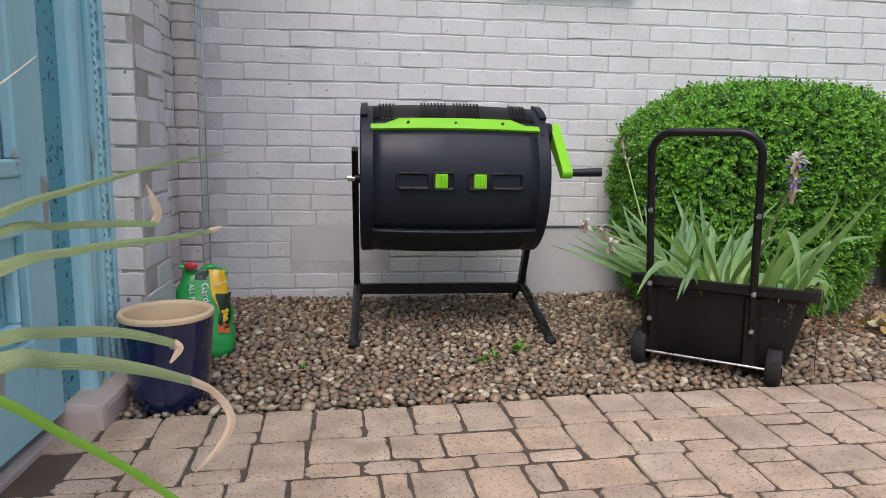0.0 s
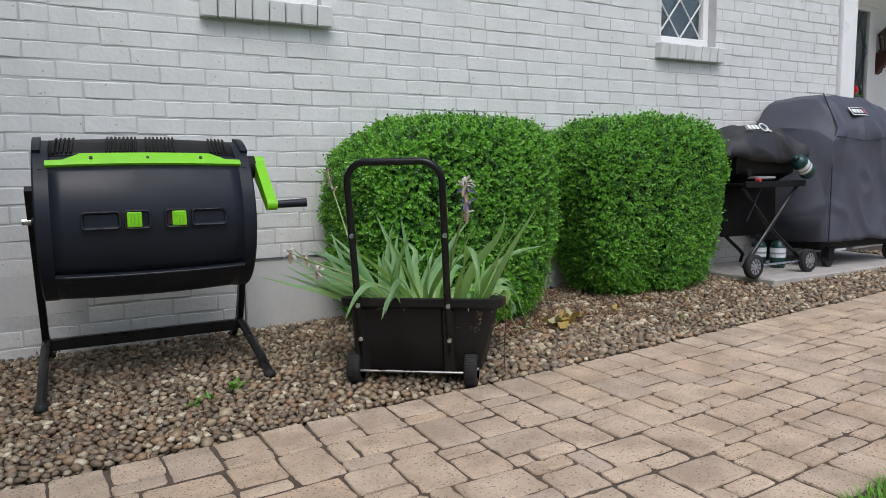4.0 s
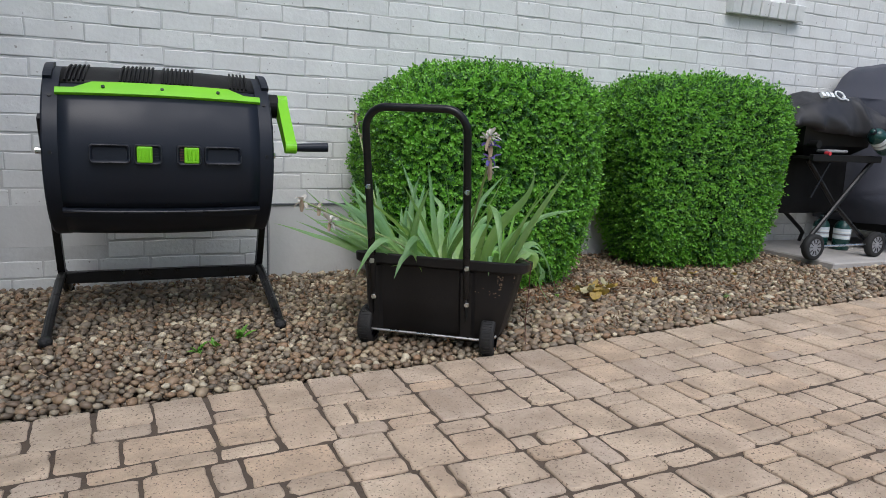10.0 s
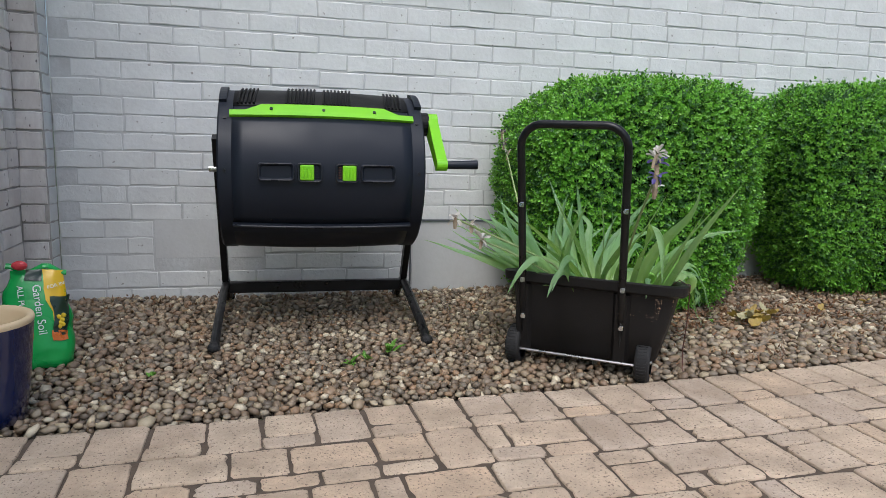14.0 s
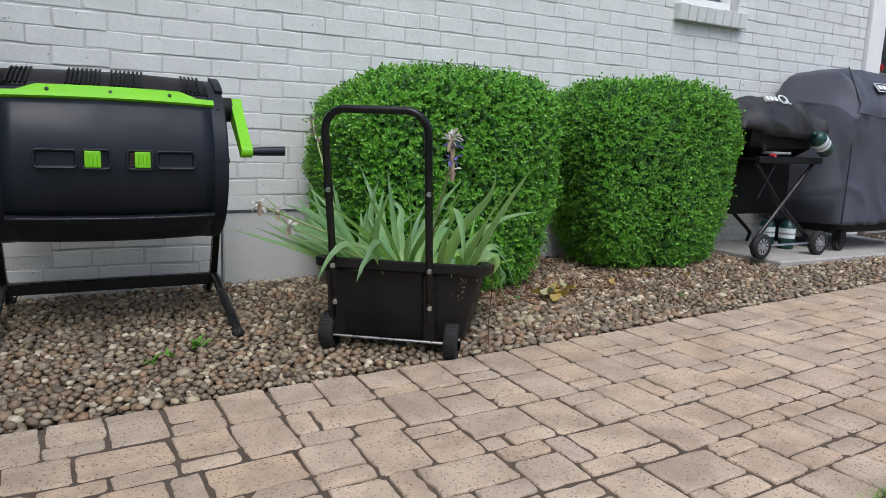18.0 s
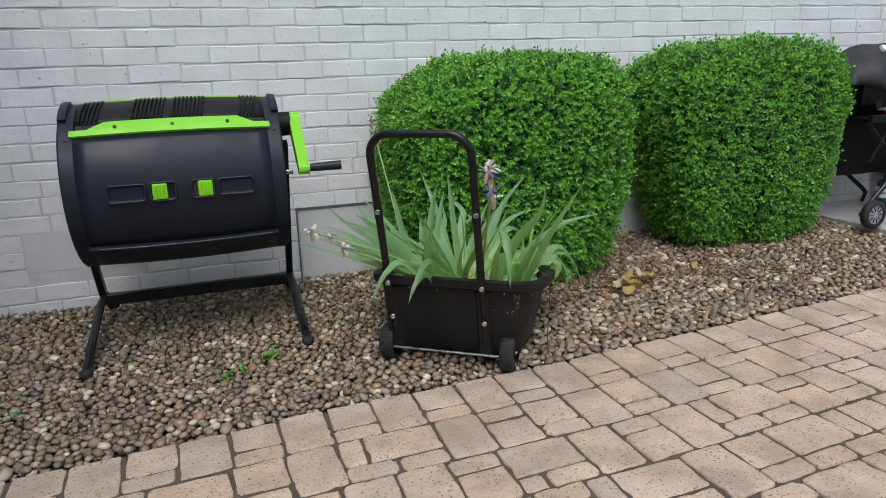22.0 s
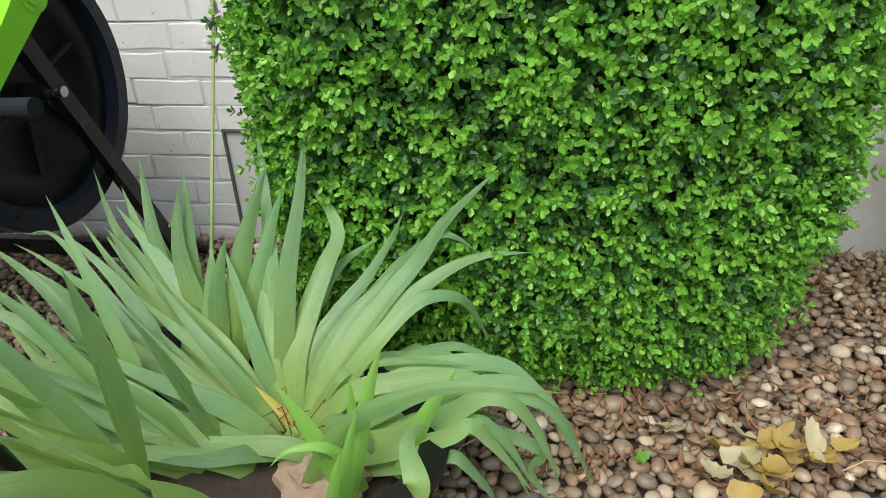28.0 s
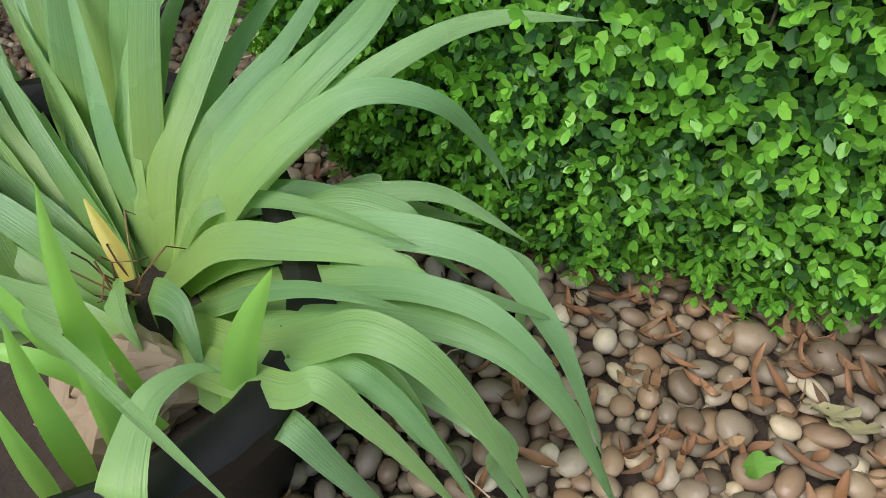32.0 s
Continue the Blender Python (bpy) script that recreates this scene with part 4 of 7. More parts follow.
part("crank_socket", cyl(B(), a0 + Vector((0.018, 0, 0)), a0 + Vector((0.0235, 0, 0)), 0.024, seg=20), M["lime"], crank)
gr = B()
tube(gr, [a1 + Vector((0.018, -0.001, 0)), a1 + Vector((0.05, -0.004, 0.001)), a1 + Vector((0.135, -0.012, 0.004))], [0.014, 0.0155, 0.017], 16)
part("crank_handle", gr, M["black"], crank, "black handle of the crank")
# stand
for x, sgn in ((-0.133, -1), (0.632, 1)):
    leg = B()
    def bar(p, q, wx=0.013, wz=0.019, bm=leg):
        p, q = Vector(p), Vector(q)
        d = (q - p).normalized()
        u = Vector((1, 0, 0))
        v = u.cross(d).normalized()
        loft(bm, [[c + u * a * wx + v * b * wz for a, b in ((-1, -1), (1, -1), (1, 1), (-1, 1))] for c in (p, q)])
    bar((x, 2.41, 0.765), (x, 2.71, 0.17))
    bar((x, 2.71, 0.18), (x, 2.735, 0.115))
    part("post", leg, M["steel_black"], comp)
    ft = B()
    tube(ft, [(x, 2.75, 0.145), (x, 2.62, 0.135), (x + sgn * 0.0, 2.32, 0.075), (x, 2.18, 0.035)], 0.019, 10, 0.8)
    ft2 = part("foot", ft, M["steel_black"], comp)
    tb = B()
    tube(tb, [(x, 2.75, 0.14), (x, 2.86, 0.06), (x, 2.90, 0.04)], 0.019, 10, 0.8)
    part("foot", tb, M["steel_black"], comp)
    for yy, zz in ((2.17, 0.034), (2.905, 0.042)):
        part("end_cap", ball(B(), (x, yy, zz), 0.023, (1, 1, 0.85)), M["rubber"], comp)
    part("axle_bolt", cyl(B(), (x - 0.03, CY, CZ), (x + 0.03, CY, CZ), 0.012, seg=10), M["zinc"], comp, "zinc axle bolt")
    for yy, zz in ((2.70, 0.215), (2.72, 0.165)):
        part("bolt", cyl(B(), (x - 0.018, yy, zz), (x + 0.018, yy, zz), 0.006, seg=8), M["zinc"], comp)
    ax = B()
    cyl(ax, (x, CY, CZ), (X0 + 0.03 if sgn < 0 else X1 - 0.04, CY, CZ), 0.02)
    part("axle", ax, M["steel_black"], comp)
part("cross_bar", box(B(), (-0.12, 2.70, 0.105), (0.62, 2.735, 0.152), 0.004), M["steel_black"], comp)

# ---- poly garden cart ----
CA, CN = Vector((0.809, -0.588, 0)), Vector((0.588, 0.809, 0))
CO = Vector((1.083, 1.81, 0.0))
PITCH = -0.15   # the tub tips forward on its wheels


def cart_at(a, n, z):
    return CO + CA * a + CN * n + Vector((0, 0, z))


cart = thing("garden_cart", (1.12, 1.92, 0.02), "black poly garden cart", "garden cart")
cart["label"] = "black poly garden cart with tube handle, planted with irises"


def tub_ring(a0, a1, n0, n1, r0, r1, z, lean=0.0):
    """An outline with a straight back at n0 and a rounded front at n1."""
    pts = []
    for ca, cn, rr, t0 in ((a1 - r1, n1 - r1, r1, 0), (a0 + r1, n1 - r1, r1, 90), (a0 + r0, n0 + r0, r0, 180), (a1 - r0, n0 + r0, r0, 270)):
        for k in range(9):
            t = radians(t0 + 90 * k / 8)
            a, n = ca + rr * math.cos(t), cn + rr * math.sin(t)
            pts.append(cart_at(a, n, z + PITCH * n))
    return pts


tub = B()
prof_out = [(-0.185, 0.212, 0.00, 0.30, 0.02, 0.06, 0.065, 0), (-0.20, 0.246, -0.02, 0.335, 0.035, 0.12, 0.085, 0), (-0.222, 0.274, -0.04, 0.362, 0.045, 0.15, 0.19, 0),
            (-0.245, 0.298, -0.058, 0.393, 0.08, 0.17, 0.305, 0)]
outer = [tub_ring(*p) for p in prof_out]
loft(tub, outer, cap=False)
tub.faces.new([tub.verts.new(p) for p in outer[0]][::-1])
rim_top = tub_ring(-0.268, 0.326, -0.078, 0.418, 0.09, 0.18, 0.345)
inner = [outer[-1], tub_ring(-0.262, 0.318, -0.072, 0.41, 0.09, 0.18, 0.308), tub_ring(-0.270, 0.328, -0.08, 0.42, 0.09, 0.18, 0.314), tub_ring(-0.272, 0.330, -0.082, 0.422, 0.09, 0.18, 0.341), rim_top,
         tub_ring(-0.250, 0.306, -0.06, 0.397, 0.08, 0.165, 0.346), tub_ring(-0.240, 0.294, -0.05, 0.385, 0.075, 0.16, 0.336), tub_ring(-0.212, 0.264, -0.03, 0.35, 0.045, 0.14, 0.19), tub_ring(-0.19, 0.234, -0.01, 0.32, 0.025, 0.08, 0.09)]
loft(tub, inner, cap=False)
bmesh.ops.remove_doubles(tub, verts=tub.verts, dist=1e-5)
tubo = part("tub", tub, M["tub"], cart, "scuffed black poly tub with a rolled rim", smooth=True)
tubo.data.set_sharp_from_angle(angle=radians(40))
soil = tub_ring(-0.232, 0.284, -0.045, 0.362, 0.055, 0.155, 0.24)
sb = B()
mid = sb.verts.new(cart_at(0.02, 0.16, 0.232))
sv = [sb.verts.new(p) for p in soil]
for i in range(len(sv)):
    sb.faces.new((sv[i], sv[(i + 1) % len(sv)], mid))
part("soil", sb, M["soil"], cart, "dark potting soil")
# flutes in the back face that hold the handle
for a in (-0.188, 0.138):
    fl = B()
    loft(fl, [[cart_at(a + da, n - dn, z) for da, dn in ((-0.028, 0.0), (-0.018, 0.016), (0.018, 0.016), (0.028, 0.0))] for n, z in ((-0.018, 0.075), (-0.040, 0.20), (-0.058, 0.312))], cap=False, wrap=False)
    part("flute", fl, M["tub"], cart)


def handle_n(z):
    return -0.046 - 0.215 * (z - 0.2)


hp = []
aL, aR, zt, rc = -0.188, 0.138, 0.838, 0.07
hp += [cart_at(aL, handle_n(z), z) for z in (0.13, 0.3, 0.45, 0.6)]
hp += [cart_at(aL + rc - rc * math.cos(radians(t)), handle_n(zt - rc + rc * math.sin(radians(t))), zt - rc + rc * math.sin(radians(t))) for t in range(0, 91, 10)]
hp += [cart_at(aR - rc + rc * math.sin(radians(t)), handle_n(zt - rc + rc * math.cos(radians(t))), zt - rc + rc * math.cos(radians(t))) for t in range(0, 91, 10)]
hp += [cart_at(aR, handle_n(z), z) for z in (0.6, 0.45, 0.3, 0.13)]
part("handle", tube(B(), hp, 0.0125, 16), M["steel_black"], cart, "black steel tube handle", smooth=True)
for a in (aL, aR):
    for z in (0.585, 0.20, 0.33):
        p = cart_at(a, handle_n(z) - 0.010, z)
        cb = B()
        cyl(cb, p - CN * 0.010, p + CN * 0.02, 0.005, seg=8)
        box(cb, (p.x - 0.007, p.y - 0.010, p.z - 0.008), (p.x + 0.007, p.y - 0.001, p.z + 0.008), 0.002)
        part("bolt", cb, M["zinc"], cart, "bright zinc bolt")
    p = cart_at(a, handle_n(0.60), 0.60)
    part("sleeve", tube(B(), [cart_at(a, handle_n(0.56), 0.56), cart_at(a, handle_n(0.605), 0.605)], 0.0138, 14), M["steel_black"], cart)
part("axle", tube(B(), [cart_at(-0.22, -0.036, 0.076), cart_at(0.21, -0.036, 0.076)], 0.005, 8), M["zinc"], cart, "bright steel axle rod")
for a, sgn in ((-0.218, -1), (0.214, 1)):
    wh = B()
    wm = Matrix.Translation(cart_at(a, -0.005, 0.084)) @ CA.to_track_quat('Z', 'Y').to_matrix().to_4x4()
    lathe(wh, [(0.046, -0.024), (0.060, -0.024), (0.0665, -0.018), (0.0675, 0), (0.0665, 0.018), (0.060, 0.024), (0.046, 0.024)], None, 40, wm)
    wheel = part("wheel", wh, M["rubber"], cart, "black ribbed wheel", smooth=True)
    tr = B()
    for k in range(40):
        t = k * 2 * math.pi / 40
        box(tr, (0.064, -0.0022, -0.015), (0.0688, 0.0022, 0.015), 0.0, wm @ Matrix.Rotation(t, 4, 'Z'))
    part("tread", tr, M["rubber"], wheel)
    rm = B()
    lathe(rm, [(0.047, -0.016), (0.047, 0.016), (0.041, 0.014), (0.040, -0.014), (0.047, -0.016)], None, 32, wm)
    for k in range(6):
        box(rm, (0.010, -0.006, -0.008), (0.044, 0.006, 0.008), 0.002, wm @ Matrix.Rotation(k * math.pi / 3, 4, 'Z'))
    lathe(rm, [(0.0, -0.016), (0.014, -0.016), (0.014, 0.016), (0.0, 0.016)], None, 16, wm)
    rim = part("rim", rm, M["black"], wheel)
    p = cart_at(a + sgn * 0.02, -0.005, 0.084)
    part("hub_cap", ball(B(), p, 0.008, (1, 1, 1), 2), M["zinc"], wheel, "bright hub cap")
fk = B()
fr_ = random.Random(3)
for _ in range(260):
    t = radians(fr_.uniform(-75, 15))
    z = fr_.gauss(0.285, 0.025)
    if z > 0.30 or z < 0.2:
        continue
    f = (z - 0.20) / 0.15
    a1_, n0_, r_ = 0.274 + 0.025 * f, -0.042 - 0.016 * f, 0.03
    u = fr_.random()
    if fr_.random() < 0.6:
        p = cart_at(a1_ - 0.03 - u * 0.09, n0_ - 0.0006, z - 0.15 * n0_)
    else:
        p = cart_at(a1_ + 0.0008, n0_ + 0.035 + u * 0.17, z - 0.15 * (n0_ + 0.035 + u * 0.17))
    ball(fk, p, fr_.uniform(0.0008, 0.0022), (1, 1, 1), 1)
part("dirt_flecks", fk, M["fleck"], cart, "tan specks of dried dirt")["kind"] = "stuff"
pp = B()
bmesh.ops.create_icosphere(pp, subdivisions=4, radius=1, matrix=Matrix.LocRotScale((1.330, 1.885, 0.212), None, (0.074, 0.056, 0.032)))
for v in pp.verts:
    v.co += Vector(noise.noise_vector(v.co * 20)) * 0.022 + Vector([abs(q) for q in noise.noise_vector(v.co * 48)]) * 0.016
tagged(part("crumpled_paper", pp, M["paper"]), "crumpled brown kraft paper lying on the soil of the cart", "paper")

# ---- clipped boxwood bushes ----
def sprig_proto(seed, pairs):
    """A twig tip with opposite oval leaves, pointing along +z, about 4 cm long."""
    r = random.Random(seed)
    V, F = [], []

    def leaf(o, d, up, L, wd):
        d, up = d.normalized(), up.normalized()
        s = d.cross(up).normalized()
        n = s.cross(d)
        k = len(V)
        cup = 0.18
        pts = [(0, 0, 0), (0.3, 0.42, cup * 0.5), (0.72, 0.44, cup * 0.4), (1.0, 0, 0), (0.72, -0.44, cup * 0.4), (0.3, -0.42, cup * 0.5)]
        fs = [(0, 1, 2, 3), (0, 3, 4, 5)]
        for a, b, c in pts:
            V.append(o + d * (a * L) + s * (b * wd) + n * (c * wd))
        F.extend([tuple(k + i for i in f) for f in fs])

    for i in range(pairs):
        z = 0.032 * i / max(1, pairs - 1)
        an = i * 1.57 + r.uniform(-0.4, 0.4)
        open_ = 0.35 + 0.5 * i / max(1, pairs - 1)
        for sgn in (0, math.pi):
            d = Vector((math.cos(an + sgn), math.sin(an + sgn), open_ + r.uniform(-0.15, 0.25)))
            leaf(Vector((0, 0, z)), d, Vector((0, 0, 1)), r.uniform(0.0118, 0.0162), r.uniform(0.0078, 0.0102))
    leaf(Vector((0, 0, 0.037)), Vector((0.3, 0.1, 1)), Vector((1, 0, 0.2)), 0.011, 0.007)
    return np.array([tuple(v) for v in V]), F


def bush(name, lo, hi, count, pairs, label, seed, p=5.2, narrow=(0.16, 0.16), slope=0.0):
    c = Vector([(a + b) / 2 for a, b in zip(lo, hi)])
    h = Vector([(b - a) / 2 for a, b in zip(lo, hi)])
    ob = thing(name, (c.x, c.y, lo[2]), label, "bush", "clipped boxwood bushes by the wall")
    r = random.Random(seed)

    def surf(d):
        """The point of the rounded box in direction d, with a lumpy outline."""
        q = sum(abs(d[i] / h[i]) ** p for i in range(3)) ** (-1 / p)
        pt = d * q
        k = 1 + 0.055 * noise.noise(pt * 4.5 + Vector((seed, 0, 0))) + 0.03 * noise.noise(pt * 11)
        taper = 1 - (narrow[0] if pt.x < 0 else narrow[1]) * max(0.0, 0.35 - pt.z / h.z) ** 1.2
        fall = slope * max(0.0, -pt.x / h.x) ** 2.2 * max(0.0, pt.z)
        return Vector((pt.x * k * taper, pt.y * k * taper, pt.z * k - fall))

    # solid core, coloured near black for the shade between the leaves
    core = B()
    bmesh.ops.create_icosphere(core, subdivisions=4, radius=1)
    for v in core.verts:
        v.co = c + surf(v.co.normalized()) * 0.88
    part("crown_core", core, M["bush_core"], ob, "near-black core that stands for the shade inside the bush", smooth=True)
    protos = [sprig_proto(seed * 10 + k, pairs) for k in range(6)]
    VV, FF, off = ([], []), ([], []), [0, 0]
    made = 0
    while made < count:
        d = Vector((r.uniform(-h.x, h.x), r.uniform(-h.y, h.y), r.uniform(-h.z, h.z)))
        ax = r.random()
        areas = (h.y * h.z, h.x * h.z, h.x * h.y * 0.75)
        ax *= sum(areas)
        k = 0 if ax < areas[0] else 1 if ax < areas[0] + areas[1] else 2
        d[k] = h[k] * (1 if r.random() < 0.5 else -1)
        if k == 1 and d[1] > 0 and r.random() < 0.8:
            continue
        if k == 2 and d[2] < 0 and r.random() < 0.7:
            continue
        s = surf(d.normalized())
        n = Vector([s[i] / h[i] ** 2 * abs(s[i] / h[i]) ** (p - 2) for i in range(3)]).normalized()
        nn = (n + Vector((r.uniform(-1, 1), r.uniform(-1, 1), r.uniform(-0.5, 1.1))) * 0.55).normalized()
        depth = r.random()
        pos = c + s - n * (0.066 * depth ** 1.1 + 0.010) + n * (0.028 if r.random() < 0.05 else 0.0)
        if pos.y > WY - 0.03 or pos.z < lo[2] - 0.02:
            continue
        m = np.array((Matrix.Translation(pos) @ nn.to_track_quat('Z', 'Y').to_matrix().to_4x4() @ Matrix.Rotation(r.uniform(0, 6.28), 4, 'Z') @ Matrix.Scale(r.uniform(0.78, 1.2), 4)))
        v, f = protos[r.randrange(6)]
        # outer sprigs take the young tone, deeper ones the tone darkened for shade
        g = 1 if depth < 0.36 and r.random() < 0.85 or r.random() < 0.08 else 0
        VV[g].append(v @ m[:3, :3].T + m[:3, 3])
        FF[g].extend([[off[g] + i for i in q] for q in f])
        off[g] += len(v)
        made += 1
    raw("leaves", np.concatenate(VV[0]), FF[0], M["leaf"], ob, "small dark green oval leaves, darker for the shade further in", smooth=True)["kind"] = "stuff"
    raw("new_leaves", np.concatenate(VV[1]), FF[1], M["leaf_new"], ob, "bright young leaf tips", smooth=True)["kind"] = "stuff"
    tw = B()
    for _ in range(60):
        d = Vector((r.uniform(-1, 1), -abs(r.uniform(0.3, 1)), r.uniform(-0.9, 0.9))).normalized()
        s = surf(d)
        tube(tw, [c + s * 0.75, c + s * 0.88 + Vector((r.uniform(-.02, .02), 0, r.uniform(-.02, .02))), c + s * 0.975], [0.003, 0.002, 0.001], 5)
    part("twigs", tw, M["twig"], ob)["kind"] = "stuff"
    stem = B()
    for k in range(5):
        x, y = c.x + r.uniform(-0.12, 0.12), c.y + r.uniform(-0.08, 0.08)
        tube(stem, [(x, y, gz(x, y) - 0.03), (x + r.uniform(-0.05, 0.05), y, c.z - 0.2), (x + r.uniform(-0.15, 0.15), y + r.uniform(-0.1, 0.1), c.z)], [0.018, 0.013, 0.006], 7)
    part("trunk", stem, M["twig"], ob)
    return ob


bush("boxwood_bush", (1.10, 2.25, 0.03), (2.165, 2.97, 1.05), 31000, 4, "clipped green boxwood bush with bright new leaf tips against the wall", 3, narrow=(0.07, 0.15), slope=0.26)
bush("boxwood_bush", (2.43, 2.36, 0.05), (3.51, 2.99, 1.09), 26000, 3, "rounded clipped green boxwood bush beside the covered grills", 5, narrow=(0.27, 0.14), slope=0.08)


# ---- grills under covers on concrete slabs ----
SZ = 0.125
for x0, x1 in ((3.70, 4.58), (4.586, 5.46)):
    tagged(part("patio_slab", box(B(), (x0, 2.22, SZ - 0.09), (x1, 2.94, SZ), 0.008), M["slab"]), "pale grey concrete slab lying on the pebbles", "patio slab", "slabs under the grills")


def drape(bm, xs, ring_of, seed, fold=0.012):
    """A cloth cover from cross rings along x, with soft folds."""
    rings = []
    for x in xs:
        ring = []
        for p in ring_of(x):
            v = Vector(p)
            v += Vector(noise.noise_vector(Vector((v.x * 5 + seed, v.y * 4, v.z * 2.2)))) * fold
            v += Vector(noise.noise_vector(Vector((v.x * 14, v.y * 14 + seed, v.z * 5)))) * fold * 0.4
            crease = 1 - abs(noise.noise(Vector((v.x * 4.2 + v.z * 2.4 + seed, v.y * 3, v.z * 3.1 - v.x * 1.5))))
            v.y -= fold * 0.9 * max(0.0, crease - 0.72) / 0.28
            v.z += fold * 0.25 * noise.noise(Vector((v.x * 7, v.y * 7, seed)))
            ring.append(v)
        rings.append(ring)
    return loft(bm, rings, cap=True, wrap=True)


def interp(x, pts):
    return float(np.interp(x, [p[0] for p in pts], [p[1] for p in pts]))


grill = thing("covered_grill", (4.9, 2.6, SZ), "large gas grill under a fitted charcoal cloth cover", "grill")


def big_ring(x):
    u = (x - 4.36) / 1.0
    zt = interp(u, [(0, 1.07), (0.03, 1.11), (0.14, 1.26), (0.22, 1.295), (0.62, 1.295), (0.72, 1.25), (0.93, 1.03), (1, 0.985)])
    zs = interp(u, [(0, 0.97), (0.2, 1.04), (0.7, 1.03), (1, 0.965)])
    yf, yb = 2.32, 2.925
    zb = 0.30
    pts = [(x, yf + 0.012 * math.sin(k / 30 * 3.1), zb + (zs - zb) * k / 30) for k in range(31)]
    pts += [(x, yf + 0.22 * k / 14, zs + (zt - zs) * math.sin(k / 14 * 1.57)) for k in range(1, 15)]
    pts += [(x, yf + 0.22 + (yb - yf - 0.24) * k / 4, zt) for k in range(1, 5)]
    pts += [(x, yb, zt - 0.03 - (zt - 0.03 - zb) * k / 6) for k in range(7)]
    pts += [(x, yb + (yf - yb) * k / 5, zb) for k in range(1, 5)]
    return pts


cov = part("cover", drape(B(), [4.36, 4.365, 4.375] + lin(4.39, 5.33, 80) + [5.345, 5.355, 5.36], big_ring, 2.0, 0.020), M["cover"], grill, "charcoal woven cover with soft folds", smooth=True)
seam = B()
tube(seam, [Vector((4.372, 2.316, z)) for z in lin(0.3, 0.97, 8)] + [Vector((4.45, 2.34, 1.06)), Vector((4.53, 2.50, 1.30))], 0.004, 6)
tube(seam, [(x, 2.308, 0.99 + 0.012 * math.sin(x * 9)) for x in lin(4.4, 5.34, 14)], 0.003, 6)
part("seam", seam, M["cover_black"], cov)
# a small badge drawn as a plain shape
bd = pose(4.72, 2.372, 1.175, 52, 0, 0)
part("badge", box(B(), (-0.085, -0.035, 0.0), (0.085, 0.035, 0.003), 0.001, bd), M["print_white"], grill, "white bordered badge")
part("badge_field", box(B(), (-0.079, -0.029, 0.003), (0.079, 0.029, 0.0042), 0, bd), M["cover_black"], grill)
for k, (a, b, mt) in enumerate(((-0.07, -0.03, "print_white"), (-0.022, 0.012, "print_white"), (0.02, 0.042, "print_white"), (0.052, 0.07, "bag_red"))):
    part("badge_bar", box(B(), (a, -0.016, 0.0042), (b, 0.016, 0.0052), 0, bd), M[mt], grill)
cb = B()
box(cb, (4.42, 2.40, 0.24), (5.3, 2.90, 0.34), 0.01)
part("cabinet", cb, M["rough_black"], grill)
for x, y, r in ((5.25, 2.40, 0.075), (5.25, 2.86, 0.075), (4.50, 2.40, 0.04), (4.50, 2.86, 0.04)):
    w = B()
    wm = pose(x, y, SZ + r, 90, 0, 0)
    lathe(w, [(0, -0.02), (r * 0.6, -0.022), (r, -0.016), (r, 0.016), (r * 0.6, 0.022), (0, 0.02)], None, 28, wm)
    wheel = part("wheel", w, M["rubber"], grill)
    if r > 0.05:
        for k in range(7):
            part("spoke", box(B(), (0.012, -0.008, 0.018), (r * 0.62, 0.008, 0.026), 0.002, wm @ Matrix.Rotation(k * 0.9, 4, 'Z')), M["grey_plastic"], wheel)
    part("fork", box(B(), (x - 0.03, y - 0.03, SZ + r), (x + 0.03, y + 0.03, 0.26), 0.004), M["rough_black"], grill)

# portable grill on a folding cart
qg = thing("portable_grill", (4.0, 2.55, SZ), "small portable grill with slack black cover on a folding cart", "grill")


def q_ring(x):
    u = (x - 3.44) / 0.76
    zt = interp(u, [(0, 0.92), (0.1, 0.985), (0.3, 1.045), (0.5, 1.068), (0.75, 1.05), (0.92, 0.99), (1, 0.93)])
    zb = interp(u, [(0, 0.87), (0.4, 0.855), (0.7, 0.835), (0.86, 0.82), (1, 0.87)])
    yf, yb = 2.345 + 0.05 * abs(u - 0.5) ** 2, 2.80
    ym = (yf + yb) / 2
    pts = []
    for k in range(37):
        t = math.pi * k / 36
        pts.append((x, ym - (yb - yf) / 2 * math.cos(t), zb + (zt - zb) * math.sin(t) ** 0.72))
    pts += [(x, yb + (yf - yb) * k / 5, zb) for k in range(1, 5)]
    return pts


part("cover", drape(B(), lin(3.44, 4.20, 60), q_ring, 7.0, 0.034), M["cover_black"], qg, "slack black cover over the lid", smooth=True)
# the emblem on the cover is a plain ring with a stroke
em = Matrix.Translation((3.815, 2.44, 1.035)) @ pose(0, 0, 0, 50, 0, 0)
part("emblem", tube(B(), [em @ Vector((0.034 * math.cos(a / 3), 0.03 * math.sin(a / 3), 0.030)) for a in range(19)], 0.005, 6, closed=True), M["print_white"], qg, "white ring emblem")
part("emblem_stroke", tube(B(), [em @ Vector((0.01, -0.012, 0.030)), em @ Vector((0.046, -0.034, 0.030))], 0.005, 6), M["print_white"], qg)
for k in range(3):
    part("emblem_bar", box(B(), (-0.15 + k * 0.036, -0.016, 0.016), (-0.125 + k * 0.036, 0.016, 0.032), 0, em), M["print_white"], qg)
bw = B()
